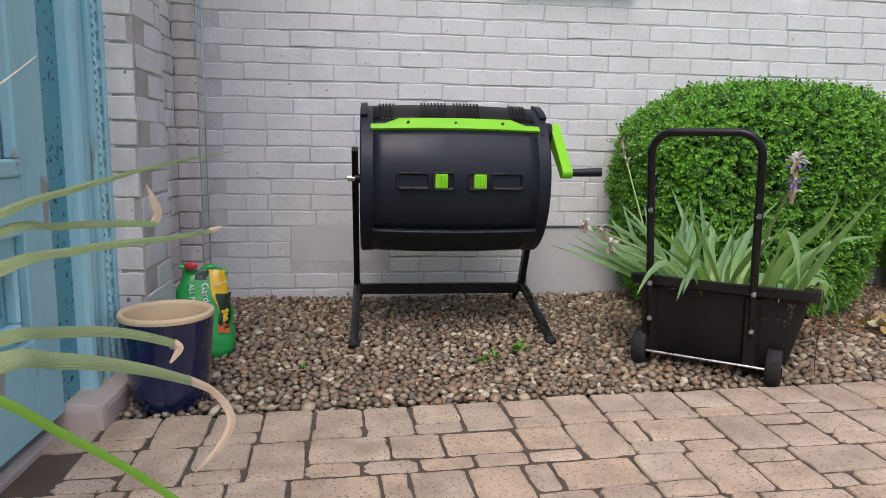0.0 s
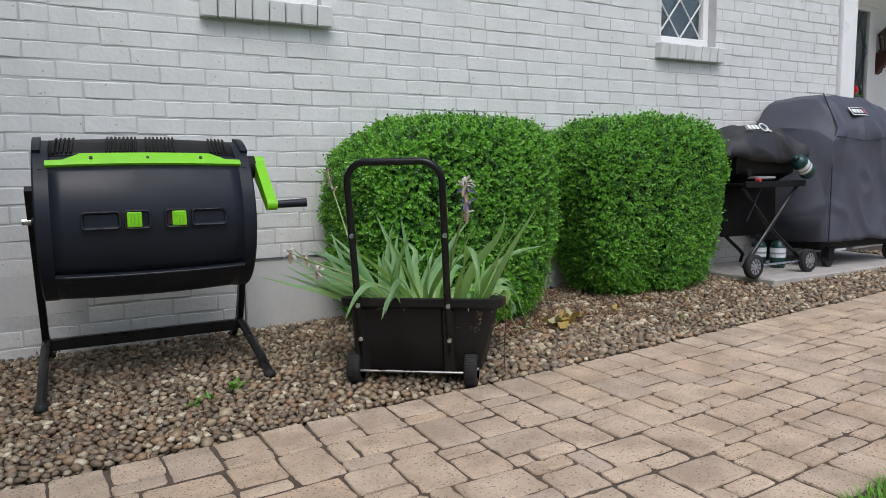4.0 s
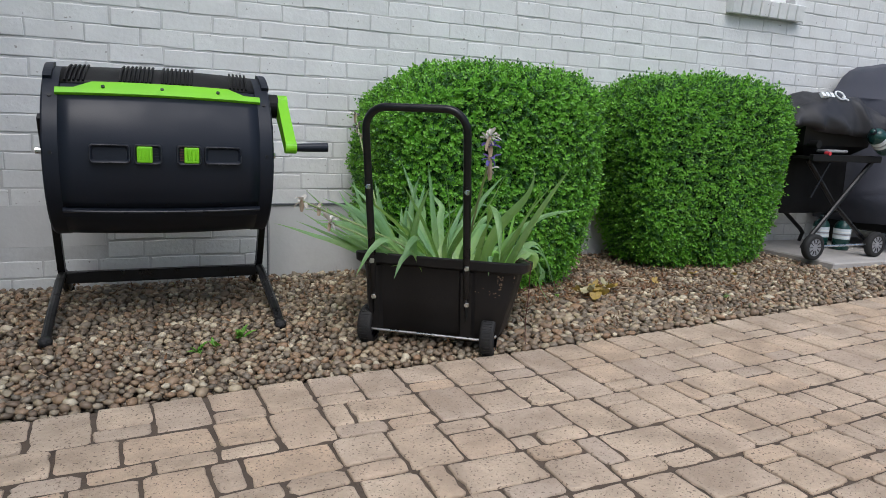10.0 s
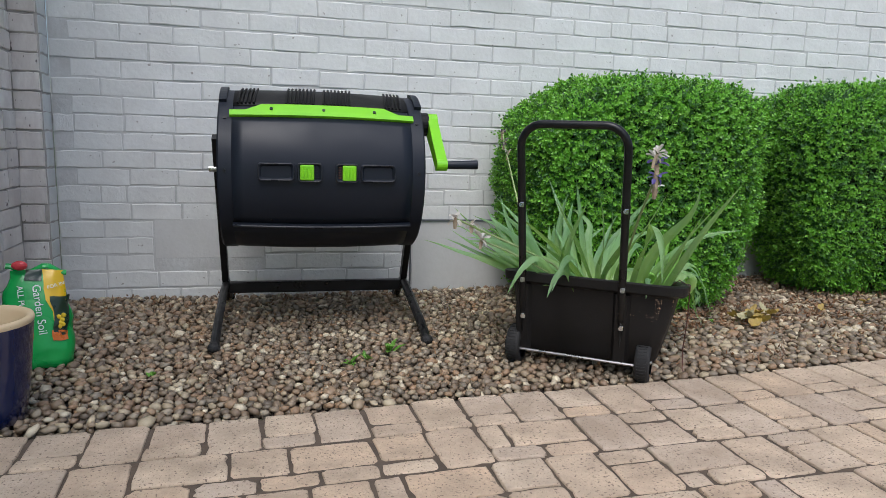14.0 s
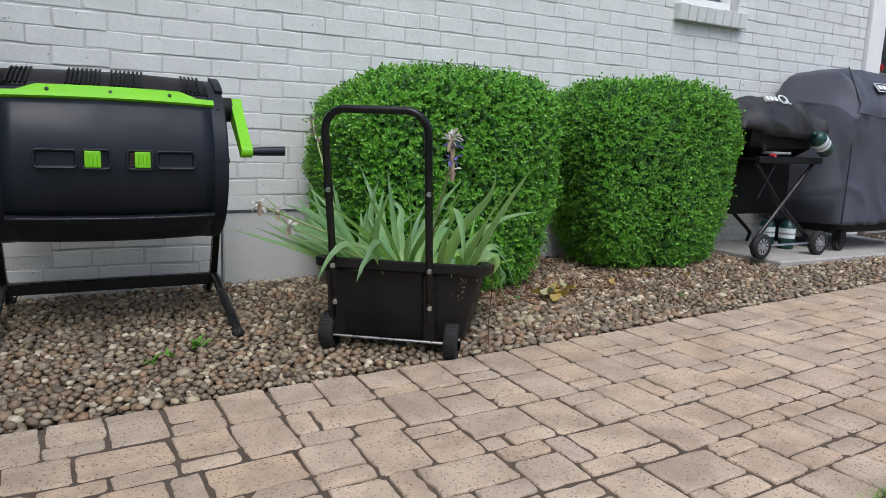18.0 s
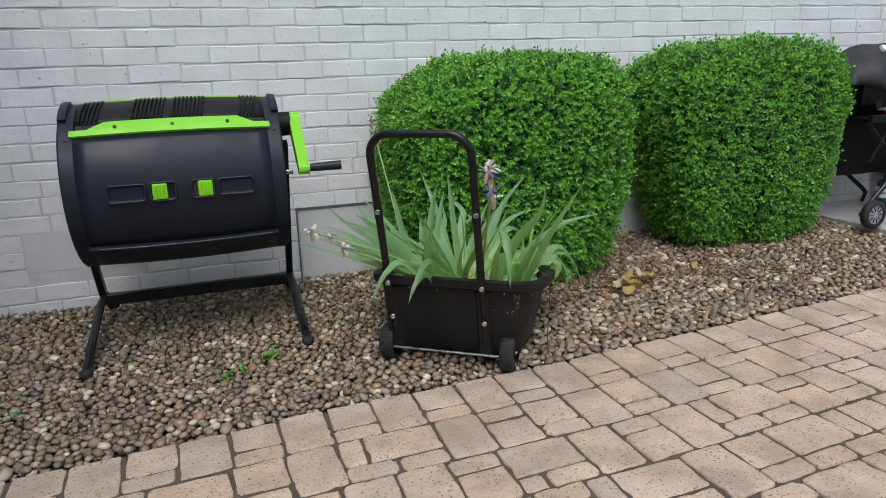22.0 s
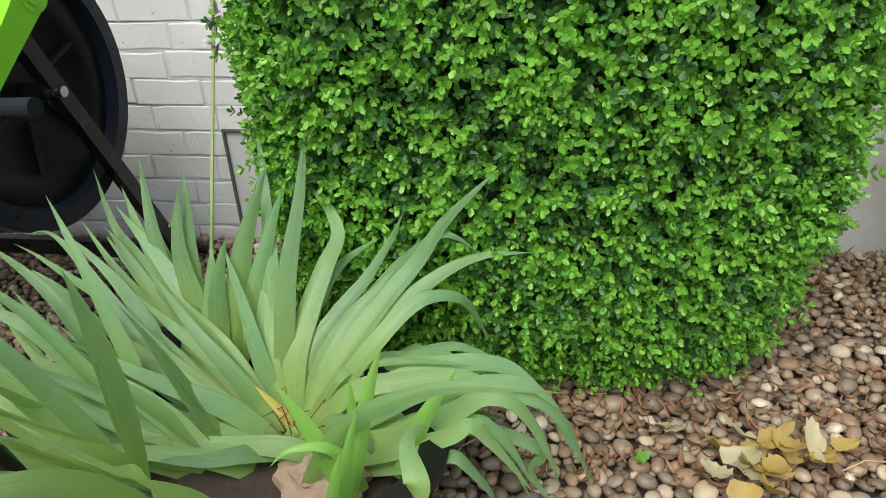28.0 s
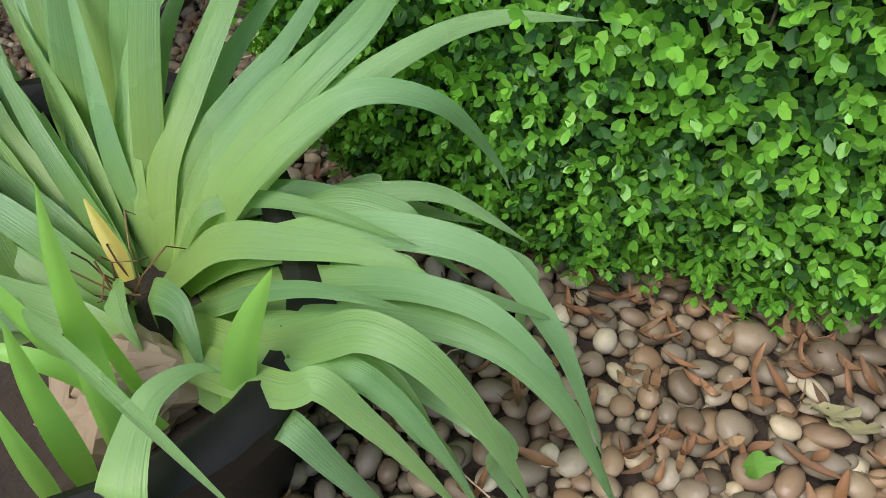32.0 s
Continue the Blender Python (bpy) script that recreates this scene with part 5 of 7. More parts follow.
loft(bw, [[(3.82 + sx * a, 2.58 + sy * b, z) for sx, sy in ((-1, -1), (1, -1), (1, 1), (-1, 1))] for a, b, z in ((0.18, 0.12, 0.71), (0.27, 0.18, 0.77), (0.29, 0.2, 0.88))])
part("bowl", bw, M["rough_black"], qg)
part("side_rail", box(B(), (3.56, 2.33, 0.683), (4.13, 2.36, 0.722), 0.004), M["rough_black"], qg)
part("side_rail", box(B(), (3.56, 2.80, 0.683), (4.13, 2.83, 0.722), 0.004), M["rough_black"], qg)
part("shelf", box(B(), (3.56, 2.36, 0.695), (4.13, 2.80, 0.71), 0.003), M["rough_black"], qg)
rp = B()
box(rp, (3.78, 2.684, 0.345), (4.33, 2.694, 0.70), 0.004)
bmesh.ops.subdivide_edges(rp, edges=rp.edges, cuts=5, use_grid_fill=True)
for v in rp.verts:
    v.co.y += 0.012 * noise.noise(Vector((v.co.x * 9, 0, v.co.z * 4)))
part("rear_cloth", rp, M["rough_black"], qg, "black cloth hanging behind the folding legs", smooth=True)
part("drip_tray", box(B(), (3.70, 2.35, 0.732), (3.86, 2.44, 0.750), 0.006), M["grey_plastic"], qg, "foil drip tray")
part("knob", cyl(B(), (3.60, 2.40, 0.775), (3.60, 2.34, 0.775), 0.022, seg=16), M["rough_black"], qg, "black control knob")
part("red_button", cyl(B(), (3.685, 2.36, 0.728), (3.685, 2.328, 0.728), 0.011, seg=10), M["bag_red"], qg, "small red igniter button")
for y in (2.36, 2.80):
    part("folding_leg", tube(B(), [(4.09, y, 0.69), (3.86, y, 0.46), (3.62, y, 0.22), (3.60, y, 0.19)], 0.013, 8), M["steel_black"], qg)
    part("folding_leg", tube(B(), [(3.58, y + 0.02, 0.69), (3.84, y + 0.02, 0.44), (4.15, y + 0.02, 0.22), (4.18, y + 0.02, 0.19)], 0.013, 8), M["steel_black"], qg)
    part("brace", tube(B(), [(3.74, y, 0.69), (3.60, y - 0.01, 0.48)], 0.006, 6), M["steel_black"], qg)
for x in (3.65, 4.18):
    wm = pose(x, 2.33, SZ + 0.075, 90, 0, 0)
    w = part("wheel", lathe(B(), [(0.05, -0.02), (0.066, -0.022), (0.075, -0.014), (0.075, 0.014), (0.066, 0.022), (0.05, 0.02)], None, 32, wm), M["rubber"], qg, smooth=True)
    part("hub_disc", lathe(B(), [(0, 0.017), (0.052, 0.015), (0.052, -0.015), (0, -0.017)], None, 28, wm), M["grey_plastic"], w, "ribbed grey hub disc")
    for k in range(10):
        part("hub_rib", box(B(), (0.02, -0.0018, 0.0155), (0.045, 0.0018, 0.019), 0, wm @ Matrix.Rotation(k * math.pi / 5, 4, 'Z')), M["rough_black"], w)
part("axle", tube(B(), [(3.67, 2.34, SZ + 0.075), (4.16, 2.34, SZ + 0.075)], 0.007, 8), M["zinc"], qg, "steel axle")
for x in (3.62, 4.18):
    part("rear_foot", tube(B(), [(x, 2.82, 0.2), (x, 2.84, SZ + 0.01)], 0.012, 8), M["steel_black"], qg)


def gas_bottle(m, label):
    g = thing("gas_bottle", tuple(m.translation), label, "gas bottle", "small gas bottles by the grill")
    part("body", lathe(B(), [(0, 0), (0.045, 0.002), (0.049, 0.012), (0.049, 0.135), (0.043, 0.16), (0.028, 0.178), (0.014, 0.184), (0.014, 0.205), (0, 0.206)], None, 28, m), M["bottle"], g, smooth=True)
    part("label", lathe(B(), [(0.0494, 0.070), (0.0496, 0.071), (0.0496, 0.134), (0.0494, 0.135)], None, 28, m), M["label_blue"], g, "pale blue and white printed label")
    for k, (a, b) in enumerate(((0.078, 0.086), (0.094, 0.104), (0.112, 0.119))):
        part("print_bar", lathe(B(), [(0.0499, a), (0.0499, b)], None, 28, m @ Matrix.Rotation(k, 4, 'Z')), M["print_white"] if k != 1 else M["grey_plastic"], g)
    part("collar", lathe(B(), [(0.018, 0.186), (0.018, 0.2), (0.0, 0.2)], None, 16, m), M["black"], g)


gas_bottle(pose(4.20, 2.56, SZ + 0.001), "dark green gas bottle with pale label standing on the slab")
gas_bottle(pose(4.135, 2.66, SZ + 0.001), "dark green gas bottle with white label behind the grill wheels")
gas_bottle(Matrix.Translation((4.12, 2.31, 0.765)) @ pose(0, 0, 0, 0, -61, 8), "dark green gas bottle screwed slanting into the portable grill")

# ---- plants on the porch ----
def lengthwise(bm, rows):
    """Joins the rows of a leaf and notes on each corner how far along and across it lies."""
    uv = bm.loops.layers.uv.verify()
    n = len(rows) - 1
    shift = R.random() * 9
    for i in range(n):
        for k in range(4):
            f = bm.faces.new((rows[i][k], rows[i][k + 1], rows[i + 1][k + 1], rows[i + 1][k]))
            for lp, (u, v) in zip(f.loops, ((k, i), (k + 1, i), (k + 1, i + 1), (k, i + 1))):
                lp[uv].uv = (u / 4 + shift, v / n)


def strap(bm, base, az, lean, length, width, droop, n=9, fold=0.25, twist=0.0, tip=0.0, shape=None, roll=0.0):
    """A long leaf: starts at base, leans out in direction az by lean degrees from upright, bends down by droop degrees along its length."""
    p = Vector(base)
    a, th = radians(az), radians(lean)
    out = Vector((math.cos(a), math.sin(a), 0))
    sidev = Vector((-math.sin(a), math.cos(a), 0))
    rows = []
    for i in range(n + 1):
        t = i / n
        ang = th + radians(droop) * t ** 1.6
        d = out * math.sin(ang) + Vector((0, 0, 1)) * math.cos(ang)
        nrm = out * math.cos(ang) - Vector((0, 0, 1)) * math.sin(ang)
        w = width * 0.5 * ((0.62 + 0.38 * min(1, t * 3.2)) * (1 - max(0.0, (t - 0.45) / 0.55) ** 2.2) + 0.02)
        if shape:
            w = width * 0.5 * shape(t)
        tw = radians(roll + twist * t)
        s2 = sidev * math.cos(tw) + nrm * math.sin(tw)
        n2 = nrm * math.cos(tw) - sidev * math.sin(tw)
        rows.append([bm.verts.new(p - s2 * w - n2 * w * fold), bm.verts.new(p - s2 * w * 0.5 - n2 * w * fold * 0.4), bm.verts.new(p), bm.verts.new(p + s2 * w * 0.5 - n2 * w * fold * 0.4), bm.verts.new(p + s2 * w - n2 * w * fold)])
        p = p + d * (length / n)
    lengthwise(bm, rows)
    return p


stand = thing("plant_stand", (7.76, 3.72, PF), "black wire plant stand on the porch floor", "plant stand")
for k in range(3):
    a = k * 2.1 + 0.4
    part("leg", tube(B(), [(7.76 + 0.16 * math.cos(a), 3.72 + 0.16 * math.sin(a), PF + 0.014), (7.76 + 0.1 * math.cos(a), 3.72 + 0.1 * math.sin(a), PF + 0.20), (7.76 + 0.15 * math.cos(a), 3.72 + 0.15 * math.sin(a), PF + 0.40)], 0.008, 6), M["iron"], stand)
for z, r in ((0.40, 0.15), (0.20, 0.105)):
    part("ring", tube(B(), [(7.76 + r * math.cos(q / 4), 3.72 + r * math.sin(q / 4), PF + z) for q in range(25)], 0.007, 6, closed=True), M["iron"], stand)
part("tray", lathe(B(), [(0, 0.395), (0.15, 0.395), (0.15, 0.41), (0, 0.41)], (7.76, 3.72, PF), 20), M["iron"], stand)
sp = thing("spider_plant", (7.76, 3.72, PF + 0.41), "arching green and cream spider plant in a dark pot", "potted plant")
part("pot", lathe(B(), [(0, 0.411), (0.09, 0.411), (0.13, 0.60), (0.135, 0.62), (0.12, 0.62), (0.11, 0.58), (0, 0.58)], (7.76, 3.72, PF), 24), M["iron"], sp)
for k in range(46):
    b_ = B()
    strap(b_, (7.76, 3.72, PF + 0.58), R.uniform(0, 360), R.uniform(5, 45), R.uniform(0.3, 0.55), R.uniform(0.014, 0.024), R.uniform(50, 130), 8)
    part("leaf", b_, M["spider"], sp)
st2 = thing("flower_stand", (6.85, 3.75, PF), "tall dark stand with a pot of red geraniums on the porch", "plant stand")
for k in range(3):
    a = k * 2.1
    part("leg", tube(B(), [(6.85 + 0.13 * math.cos(a), 3.75 + 0.13 * math.sin(a), PF), (6.85 + 0.1 * math.cos(a), 3.75 + 0.1 * math.sin(a), PF + 0.72)], 0.009, 6), M["iron"], st2)
part("tray", lathe(B(), [(0, 0.71), (0.13, 0.71), (0.13, 0.725), (0, 0.725)], (6.85, 3.75, PF), 20), M["iron"], st2)
ge = thing("geranium", (6.85, 3.75, PF + 0.725), "red geranium flowers in a dark pot", "potted plant")
part("pot", lathe(B(), [(0, 0.726), (0.08, 0.726), (0.11, 0.86), (0.1, 0.86), (0, 0.85)], (6.85, 3.75, PF), 20), M["rust_wood"], ge)
for k in range(6):
    a, rr = R.uniform(0, 6.28), R.uniform(0.0, 0.1)
    fx, fy, fz = 6.85 + rr * math.cos(a), 3.75 + rr * math.sin(a), PF + 1.0 + R.uniform(0, 0.07)
    part("stem", tube(B(), [(6.85, 3.75, PF + 0.84), (fx, fy, fz)], 0.004, 5), M["stalk"], ge)
    fl = B()
    for q in range(26):
        d = Vector((R.gauss(0, 1), R.gauss(0, 1), R.gauss(0.3, 1))).normalized()
        ball(fl, Vector((fx, fy, fz)) + d * 0.035, 0.014, (1, 1, 0.6), 1)
    part("flower_head", fl, M["red_flower"], ge, "round head of red petals")
gl = B()
for k in range(22):
    a = R.uniform(0, 6.28)
    ball(gl, (6.85 + 0.12 * math.cos(a), 3.75 + 0.12 * math.sin(a), PF + R.uniform(0.84, 0.97)), 0.035, (1, 1, 0.2), 1)
part("foliage", gl, M["weed"], ge)

# ---- glazed pot ----
px, py = -0.672, 1.69
pot = thing("glazed_pot", (px, py, 0.0), "empty cobalt blue glazed pot with a cream clay rim", "plant pot")
part("body", lathe(B(), [(0.0, 0.0), (0.094, 0.0), (0.103, 0.008), (0.111, 0.06), (0.125, 0.17), (0.133, 0.262), (0.134, 0.27)], (px, py, 0.006), 64), M["cobalt"], pot, "glossy cobalt glaze", smooth=True)
part("rim", lathe(B(), [(0.134, 0.27), (0.1355, 0.278), (0.1335, 0.285), (0.128, 0.2875), (0.119, 0.285), (0.115, 0.276), (0.108, 0.18), (0.094, 0.04), (0.0, 0.03)], (px, py, 0.006), 64), M["cream"], pot, "cream unglazed clay rim and inside", smooth=True)

# ---- bag of garden soil ----
bx, by = -0.682, 2.125
bag = thing("soil_bag", (bx, by, 0.02), "half-empty green and yellow plastic bag of garden soil", "soil bag")
BT = Matrix.Translation((bx, by, 0.015)) @ pose(0, 0, 0, -8, 3, 14)
rows_ = []
for i in range(15):
    t = i / 14
    z = 0.31 * t
    wd = 0.105 + 0.012 * math.sin(t * 5) - 0.016 * t
    th = 0.062 * (1 - t) ** 0.6 + 0.012
    ring = []
    for k in range(28):
        a = 2 * math.pi * k / 28
        c_, s_ = math.cos(a), math.sin(a)
        v = Vector((wd * math.copysign(abs(c_) ** 0.7, c_), th * math.copysign(abs(s_) ** 0.8, s_), z))
        v += Vector(noise.noise_vector(v * 16)) * 0.011 + Vector(noise.noise_vector(v * 45)) * 0.0035
        ring.append(BT @ v)
    rows_.append(ring)
bb = loft(B(), rows_, cap=True)
bag_body = part("bag_body", bb, M["bag_green"], bag, "glossy green plastic", smooth=True)


def bag_patch(name, x0, x1, z0, z1, mt, label="", lift=0.0025, curve=None):
    """A printed field that follows the bag's front."""
    bm = B()
    nx, nz = 10, 14
    g = []
    for j in range(nz + 1):
        row = []
        for i in range(nx + 1):
            u, w = i / nx, j / nz
            z = z0 + (z1 - z0) * w
            xa, xb = (x0, x1) if not curve else curve(w)
            x = xa + (xb - xa) * u
            t = z / 0.31
            wd = 0.105 + 0.012 * math.sin(t * 5) - 0.016 * t
            th = 0.062 * (1 - min(t, 1)) ** 0.6 + 0.012
            q = min(0.999, abs(x) / wd)
            sn = (1 - q ** (2 / 0.7)) ** 0.5
            y = -th * sn ** 0.8
            v = Vector((x, y, z))
            v += Vector(noise.noise_vector(v * 16)) * 0.011 + Vector(noise.noise_vector(v * 45)) * 0.0035
            v.y -= lift
            row.append(bm.verts.new(BT @ v))
        g.append(row)
    for j in range(nz):
        for i in range(nx):
            bm.faces.new((g[j][i], g[j][i + 1], g[j + 1][i + 1], g[j + 1][i]))
    return part(name, bm, mt, bag_body, label, smooth=True)


bag_patch("yellow_field", 0.0, 0.085, 0.10, 0.308, M["bag_yellow"], "yellow printed corner", curve=lambda w: (0.062 - 0.05 * w, 0.092 - 0.012 * w))
bag_patch("picture_field", 0.03, 0.09, 0.10, 0.23, M["bag_dark"], "dark printed picture with yellow flowers", 0.004, curve=lambda w: (0.055 - 0.012 * w, 0.094))
bag_patch("orange_field", 0.05, 0.095, 0.085, 0.115, M["bag_orange"], "", 0.004)
for (x, z) in ((0.066, 0.16), (0.076, 0.15), (0.070, 0.14), (0.080, 0.165), (0.078, 0.135), (0.068, 0.128)):
    p = BT @ Vector((x, -0.053, z))
    part("printed_flower", ball(B(), p, 0.008, (1, 0.4, 1), 2), M["print_yellow"], bag_body)
part("red_emblem", ball(B(), BT @ Vector((-0.045, -0.028, 0.325)), 0.02, (1.2, 0.6, 0.8), 2), M["bag_red"], bag_body, "red printed fruit")
bag_patch("dark_emblem", -0.03, 0.012, 0.272, 0.308, M["bag_dark"], "dark printed emblem", 0.004)
for text, size, x, z, rot in (("Garden Soil", 0.034, 0.012, 0.185, 82), ("ALL PURPOSE", 0.024, -0.036, 0.19, 84), ("FOR IN", 0.016, 0.057, 0.262, -18)):
    words(text, size, BT @ Matrix.Translation((x, -0.072 + 0.1 * z, z)) @ pose(0, 0, 0, 83, 0, 0) @ Matrix.Rotation(radians(-rot if rot > 50 else -rot), 4, 'Z'), M["print_white"], bag_body, label="white printed words")
part("rolled_top", tube(B(), [BT @ Vector((x, 0.0, 0.312 + 0.012 * math.sin(x * 60))) for x in lin(-0.085, 0.085, 10)], 0.011, 8, 0.6), M["bag_green"], bag)

# ---- strap-leaved plant close to the start of the walk ----
fp = thing("strap_leaf_plant", (-0.62, 0.05, 0.0), "large strap-leaved plant with drying leaf tips in a pot", "potted plant")
part("pot", lathe(B(), [(0, 0.0), (0.11, 0.0), (0.15, 0.26), (0.155, 0.28), (0.135, 0.28), (0.125, 0.24), (0, 0.24)], (-0.62, 0.05, 0.0), 32), M["cream"], fp, smooth=True)


def ribbon(pts, widths, up=(0, 0, 1), fold=0.3):
    """A leaf along a smooth line through a few points."""
    pts = [Vector(p) for p in pts]
    line = []
    for i in range(len(pts) - 1):
        p0, p1, p2, p3 = pts[max(i - 1, 0)], pts[i], pts[i + 1], pts[min(i + 2, len(pts) - 1)]
        for k in range(8):
            t = k / 8
            line.append(0.5 * ((2 * p1) + (p2 - p0) * t + (2 * p0 - 5 * p1 + 4 * p2 - p3) * t * t + (3 * p1 - p0 - 3 * p2 + p3) * t ** 3))
    line.append(pts[-1])
    bm = B()
    rows = []
    upv = Vector(up)
    run = [0.0]
    for a, b in zip(line, line[1:]):
        run.append(run[-1] + (b - a).length)
    for i, p in enumerate(line):
        t = (line[min(i + 1, len(line) - 1)] - line[max(i - 1, 0)]).normalized()
        s = t.cross(upv).normalized()
        n = s.cross(t)
        w = float(np.interp(run[i] / run[-1], np.linspace(0, 1, len(widths)), widths)) / 2
        rows.append([bm.verts.new(p + s * w * q - n * (abs(q) * w * fold)) for q in (-1, -0.5, 0, 0.5, 1)])
    lengthwise(bm, rows)
    return bm


# leaves that reach into the first view; each starts in the pot and hangs over the path
HEART = (-0.62, 0.05, 0.27)
for pts, ws, mt in (
        (((-0.333, -0.012, 0.695), (-0.244, 0.000, 0.752), (-0.214, 0.032, 0.766), (-0.180, 0.060, 0.777), (-0.149, 0.083, 0.784)), (0.014, 0.022, 0.024, 0.019, 0.012, 0.001), "blade"),
        (((-0.338, -0.012, 0.680), (-0.244, -0.001, 0.744), (-0.222, 0.027, 0.747), (-0.202, 0.045, 0.746), (-0.185, 0.056, 0.745)), (0.014, 0.017, 0.018, 0.015, 0.008), "blade"),
        (((-0.328, -0.022, 0.670), (-0.234, -0.021, 0.731), (-0.209, 0.015, 0.737), (-0.178, 0.047, 0.738), (-0.157, 0.064, 0.740)), (0.016, 0.026, 0.024, 0.018, 0.005), "blade"),
        (((-0.333, -0.017, 0.655), (-0.238, -0.019, 0.700), (-0.215, 0.004, 0.699), (-0.193, 0.022, 0.693), (-0.173, 0.036, 0.683)), (0.016, 0.02, 0.02, 0.018, 0.01), "blade"),
        (((-0.323, -0.027, 0.645), (-0.228, -0.039, 0.696), (-0.206, -0.018, 0.692), (-0.182, 0.005, 0.680), (-0.161, 0.019, 0.668)), (0.02, 0.036, 0.032, 0.026, 0.010), "blade"),
        (((-0.268, -0.077, 0.720), (-0.223, -0.050, 0.689), (-0.200, -0.036, 0.665), (-0.179, -0.026, 0.644), (-0.157, -0.019, 0.621)), (0.010, 0.013, 0.012, 0.010, 0.007), "blade_bright"),
        (((-0.269, -0.096, 0.746), (-0.233, -0.015, 0.806), (-0.226, -0.001, 0.817), (-0.221, 0.012, 0.827)), (0.012, 0.012, 0.008, 0.001), "straw")):
    part("leaf", ribbon((HEART,) + pts, (0.010,) + tuple(w * 0.48 for w in ws), up=(0.2, -0.75, 0.6)), M[mt], fp, smooth=True)
for pts, ws in (
        (((-0.187, 0.056, 0.745), (-0.185, 0.057, 0.752), (-0.190, 0.057, 0.766)), (0.008, 0.007, 0.001)),
        (((-0.159, 0.063, 0.740), (-0.153, 0.065, 0.742)), (0.006, 0.002)),
        (((-0.174, 0.036, 0.683), (-0.171, 0.036, 0.680), (-0.175, 0.033, 0.673)), (0.010, 0.006, 0.002)),
        (((-0.163, 0.019, 0.669), (-0.151, 0.024, 0.660), (-0.142, 0.021, 0.647), (-0.145, 0.010, 0.637), (-0.155, -0.003, 0.629)), (0.008, 0.006, 0.007, 0.006, 0.001))):
    part("dry_tip", ribbon(pts, tuple(w * 0.62 for w in ws), up=(0.2, -0.75, 0.6), fold=0.4), M["straw"], fp, "dried straw-coloured leaf tip")
for k in range(9):
    b_ = B()
    strap(b_, HEART, R.uniform(150, 300), R.uniform(10, 50), R.uniform(0.35, 0.5), 0.014, R.uniform(20, 80))
    part("leaf", b_, M["blade"], fp)

# ---- irises in the cart ----
def leaf_shape(t):
    return (0.55 + 0.45 * min(1.0, t * 2.6)) * (1 - max(0.0, (t - 0.35) / 0.65) ** 2.4) + 0.015


def iris(loc, label, rows, width, mt, extra=0, lean=(5, 45), long=(0.25, 0.4), az=(0, 360), roll=30):
    ob = thing("iris_plant", loc, label, "iris plant", "irises in the garden cart")
    for x, y, z, a, l, ln, dr in rows:
        bm = B()
        strap(bm, (x, y, z), a, l, ln, width * R.uniform(0.88, 1.12), dr, 14, 0.16, R.uniform(-16, 16), shape=leaf_shape, roll=R.uniform(-roll, roll))
        part("leaf", bm, M[mt], ob, smooth=True)
    for _ in range(extra):
        bm = B()
        strap(bm, (loc[0] + R.uniform(-0.03, 0.03), loc[1] + R.uniform(-0.03, 0.03), loc[2]), R.uniform(*az), R.uniform(*lean), R.uniform(*long), width * R.uniform(0.7, 1.0), R.uniform(0, 45), 12, 0.16, R.uniform(-30, 30), shape=leaf_shape, roll=R.uniform(-50, 50))
        part("leaf", bm, M[mt], ob, smooth=True)
    return ob


def bow(ob, pts, width, up, mt="iris", under=False):
    """A leaf through its foot, its bends and its tip; under: a shorter one lies beneath it."""
    jog = lambda q: Vector((R.uniform(-q, q), R.uniform(-q, q), R.uniform(-q, q)))
    pts = [Vector(p) for p in pts]
    pts[0] = pts[0] - Vector((0, 0, 0.035))
    taper = tuple(width * 0.92 * k for k in (0.55, 0.84, 0.97, 1.0, 0.97, 0.88, 0.76, 0.62, 0.46, 0.26, 0.01))
    part("leaf", ribbon(pts, taper, Vector(up) + jog(0.22), R.uniform(0.12, 0.42)), M[mt], ob, smooth=True)
    if under:
        turn = Matrix.Rotation(R.uniform(-0.16, 0.16), 3, Vector(up).normalized())
        low = [pts[0] + turn @ (p - pts[0]) * R.uniform(0.82, 0.96) - Vector(up).normalized() * (0.016 * min(1.0, k)) + jog(0.006) for k, p in enumerate(pts)]
        part("leaf", ribbon(low, taper, Vector(up) + jog(0.4), R.uniform(0.10, 0.26)), M[mt], ob, smooth=True)


FACE, FLAT, LEANING, SPREAD = (0.25, -0.9, 0.35), (0.1, -0.45, 0.85), (0.1, -0.72, 0.68), (0.45, -0.35, 0.82)
fanA = thing("iris_plant", (1.238, 2.005, 0.205), "large iris fan with long arching grey-green leaves", "iris plant", "irises in the garden cart")
bow(fanA, ((1.241, 2.007, 0.213), (1.201, 2.065, 0.288), (1.182, 2.114, 0.348), (1.184, 2.16, 0.401), (1.208, 2.198, 0.44), (1.216, 2.248, 0.496)), 0.040, LEANING)
bow(fanA, ((1.248, 2.009, 0.22), (1.241, 2.072, 0.295), (1.252, 2.128, 0.356), (1.273, 2.185, 0.418), (1.292, 2.222, 0.469), (1.25, 2.266, 0.516), (1.194, 2.276, 0.538)), 0.045, LEANING)
bow(fanA, ((1.251, 2.012, 0.211), (1.258, 2.082, 0.29), (1.298, 2.141, 0.35), (1.342, 2.188, 0.395), (1.383, 2.222, 0.454), (1.412, 2.222, 0.512)), 0.034, LEANING)
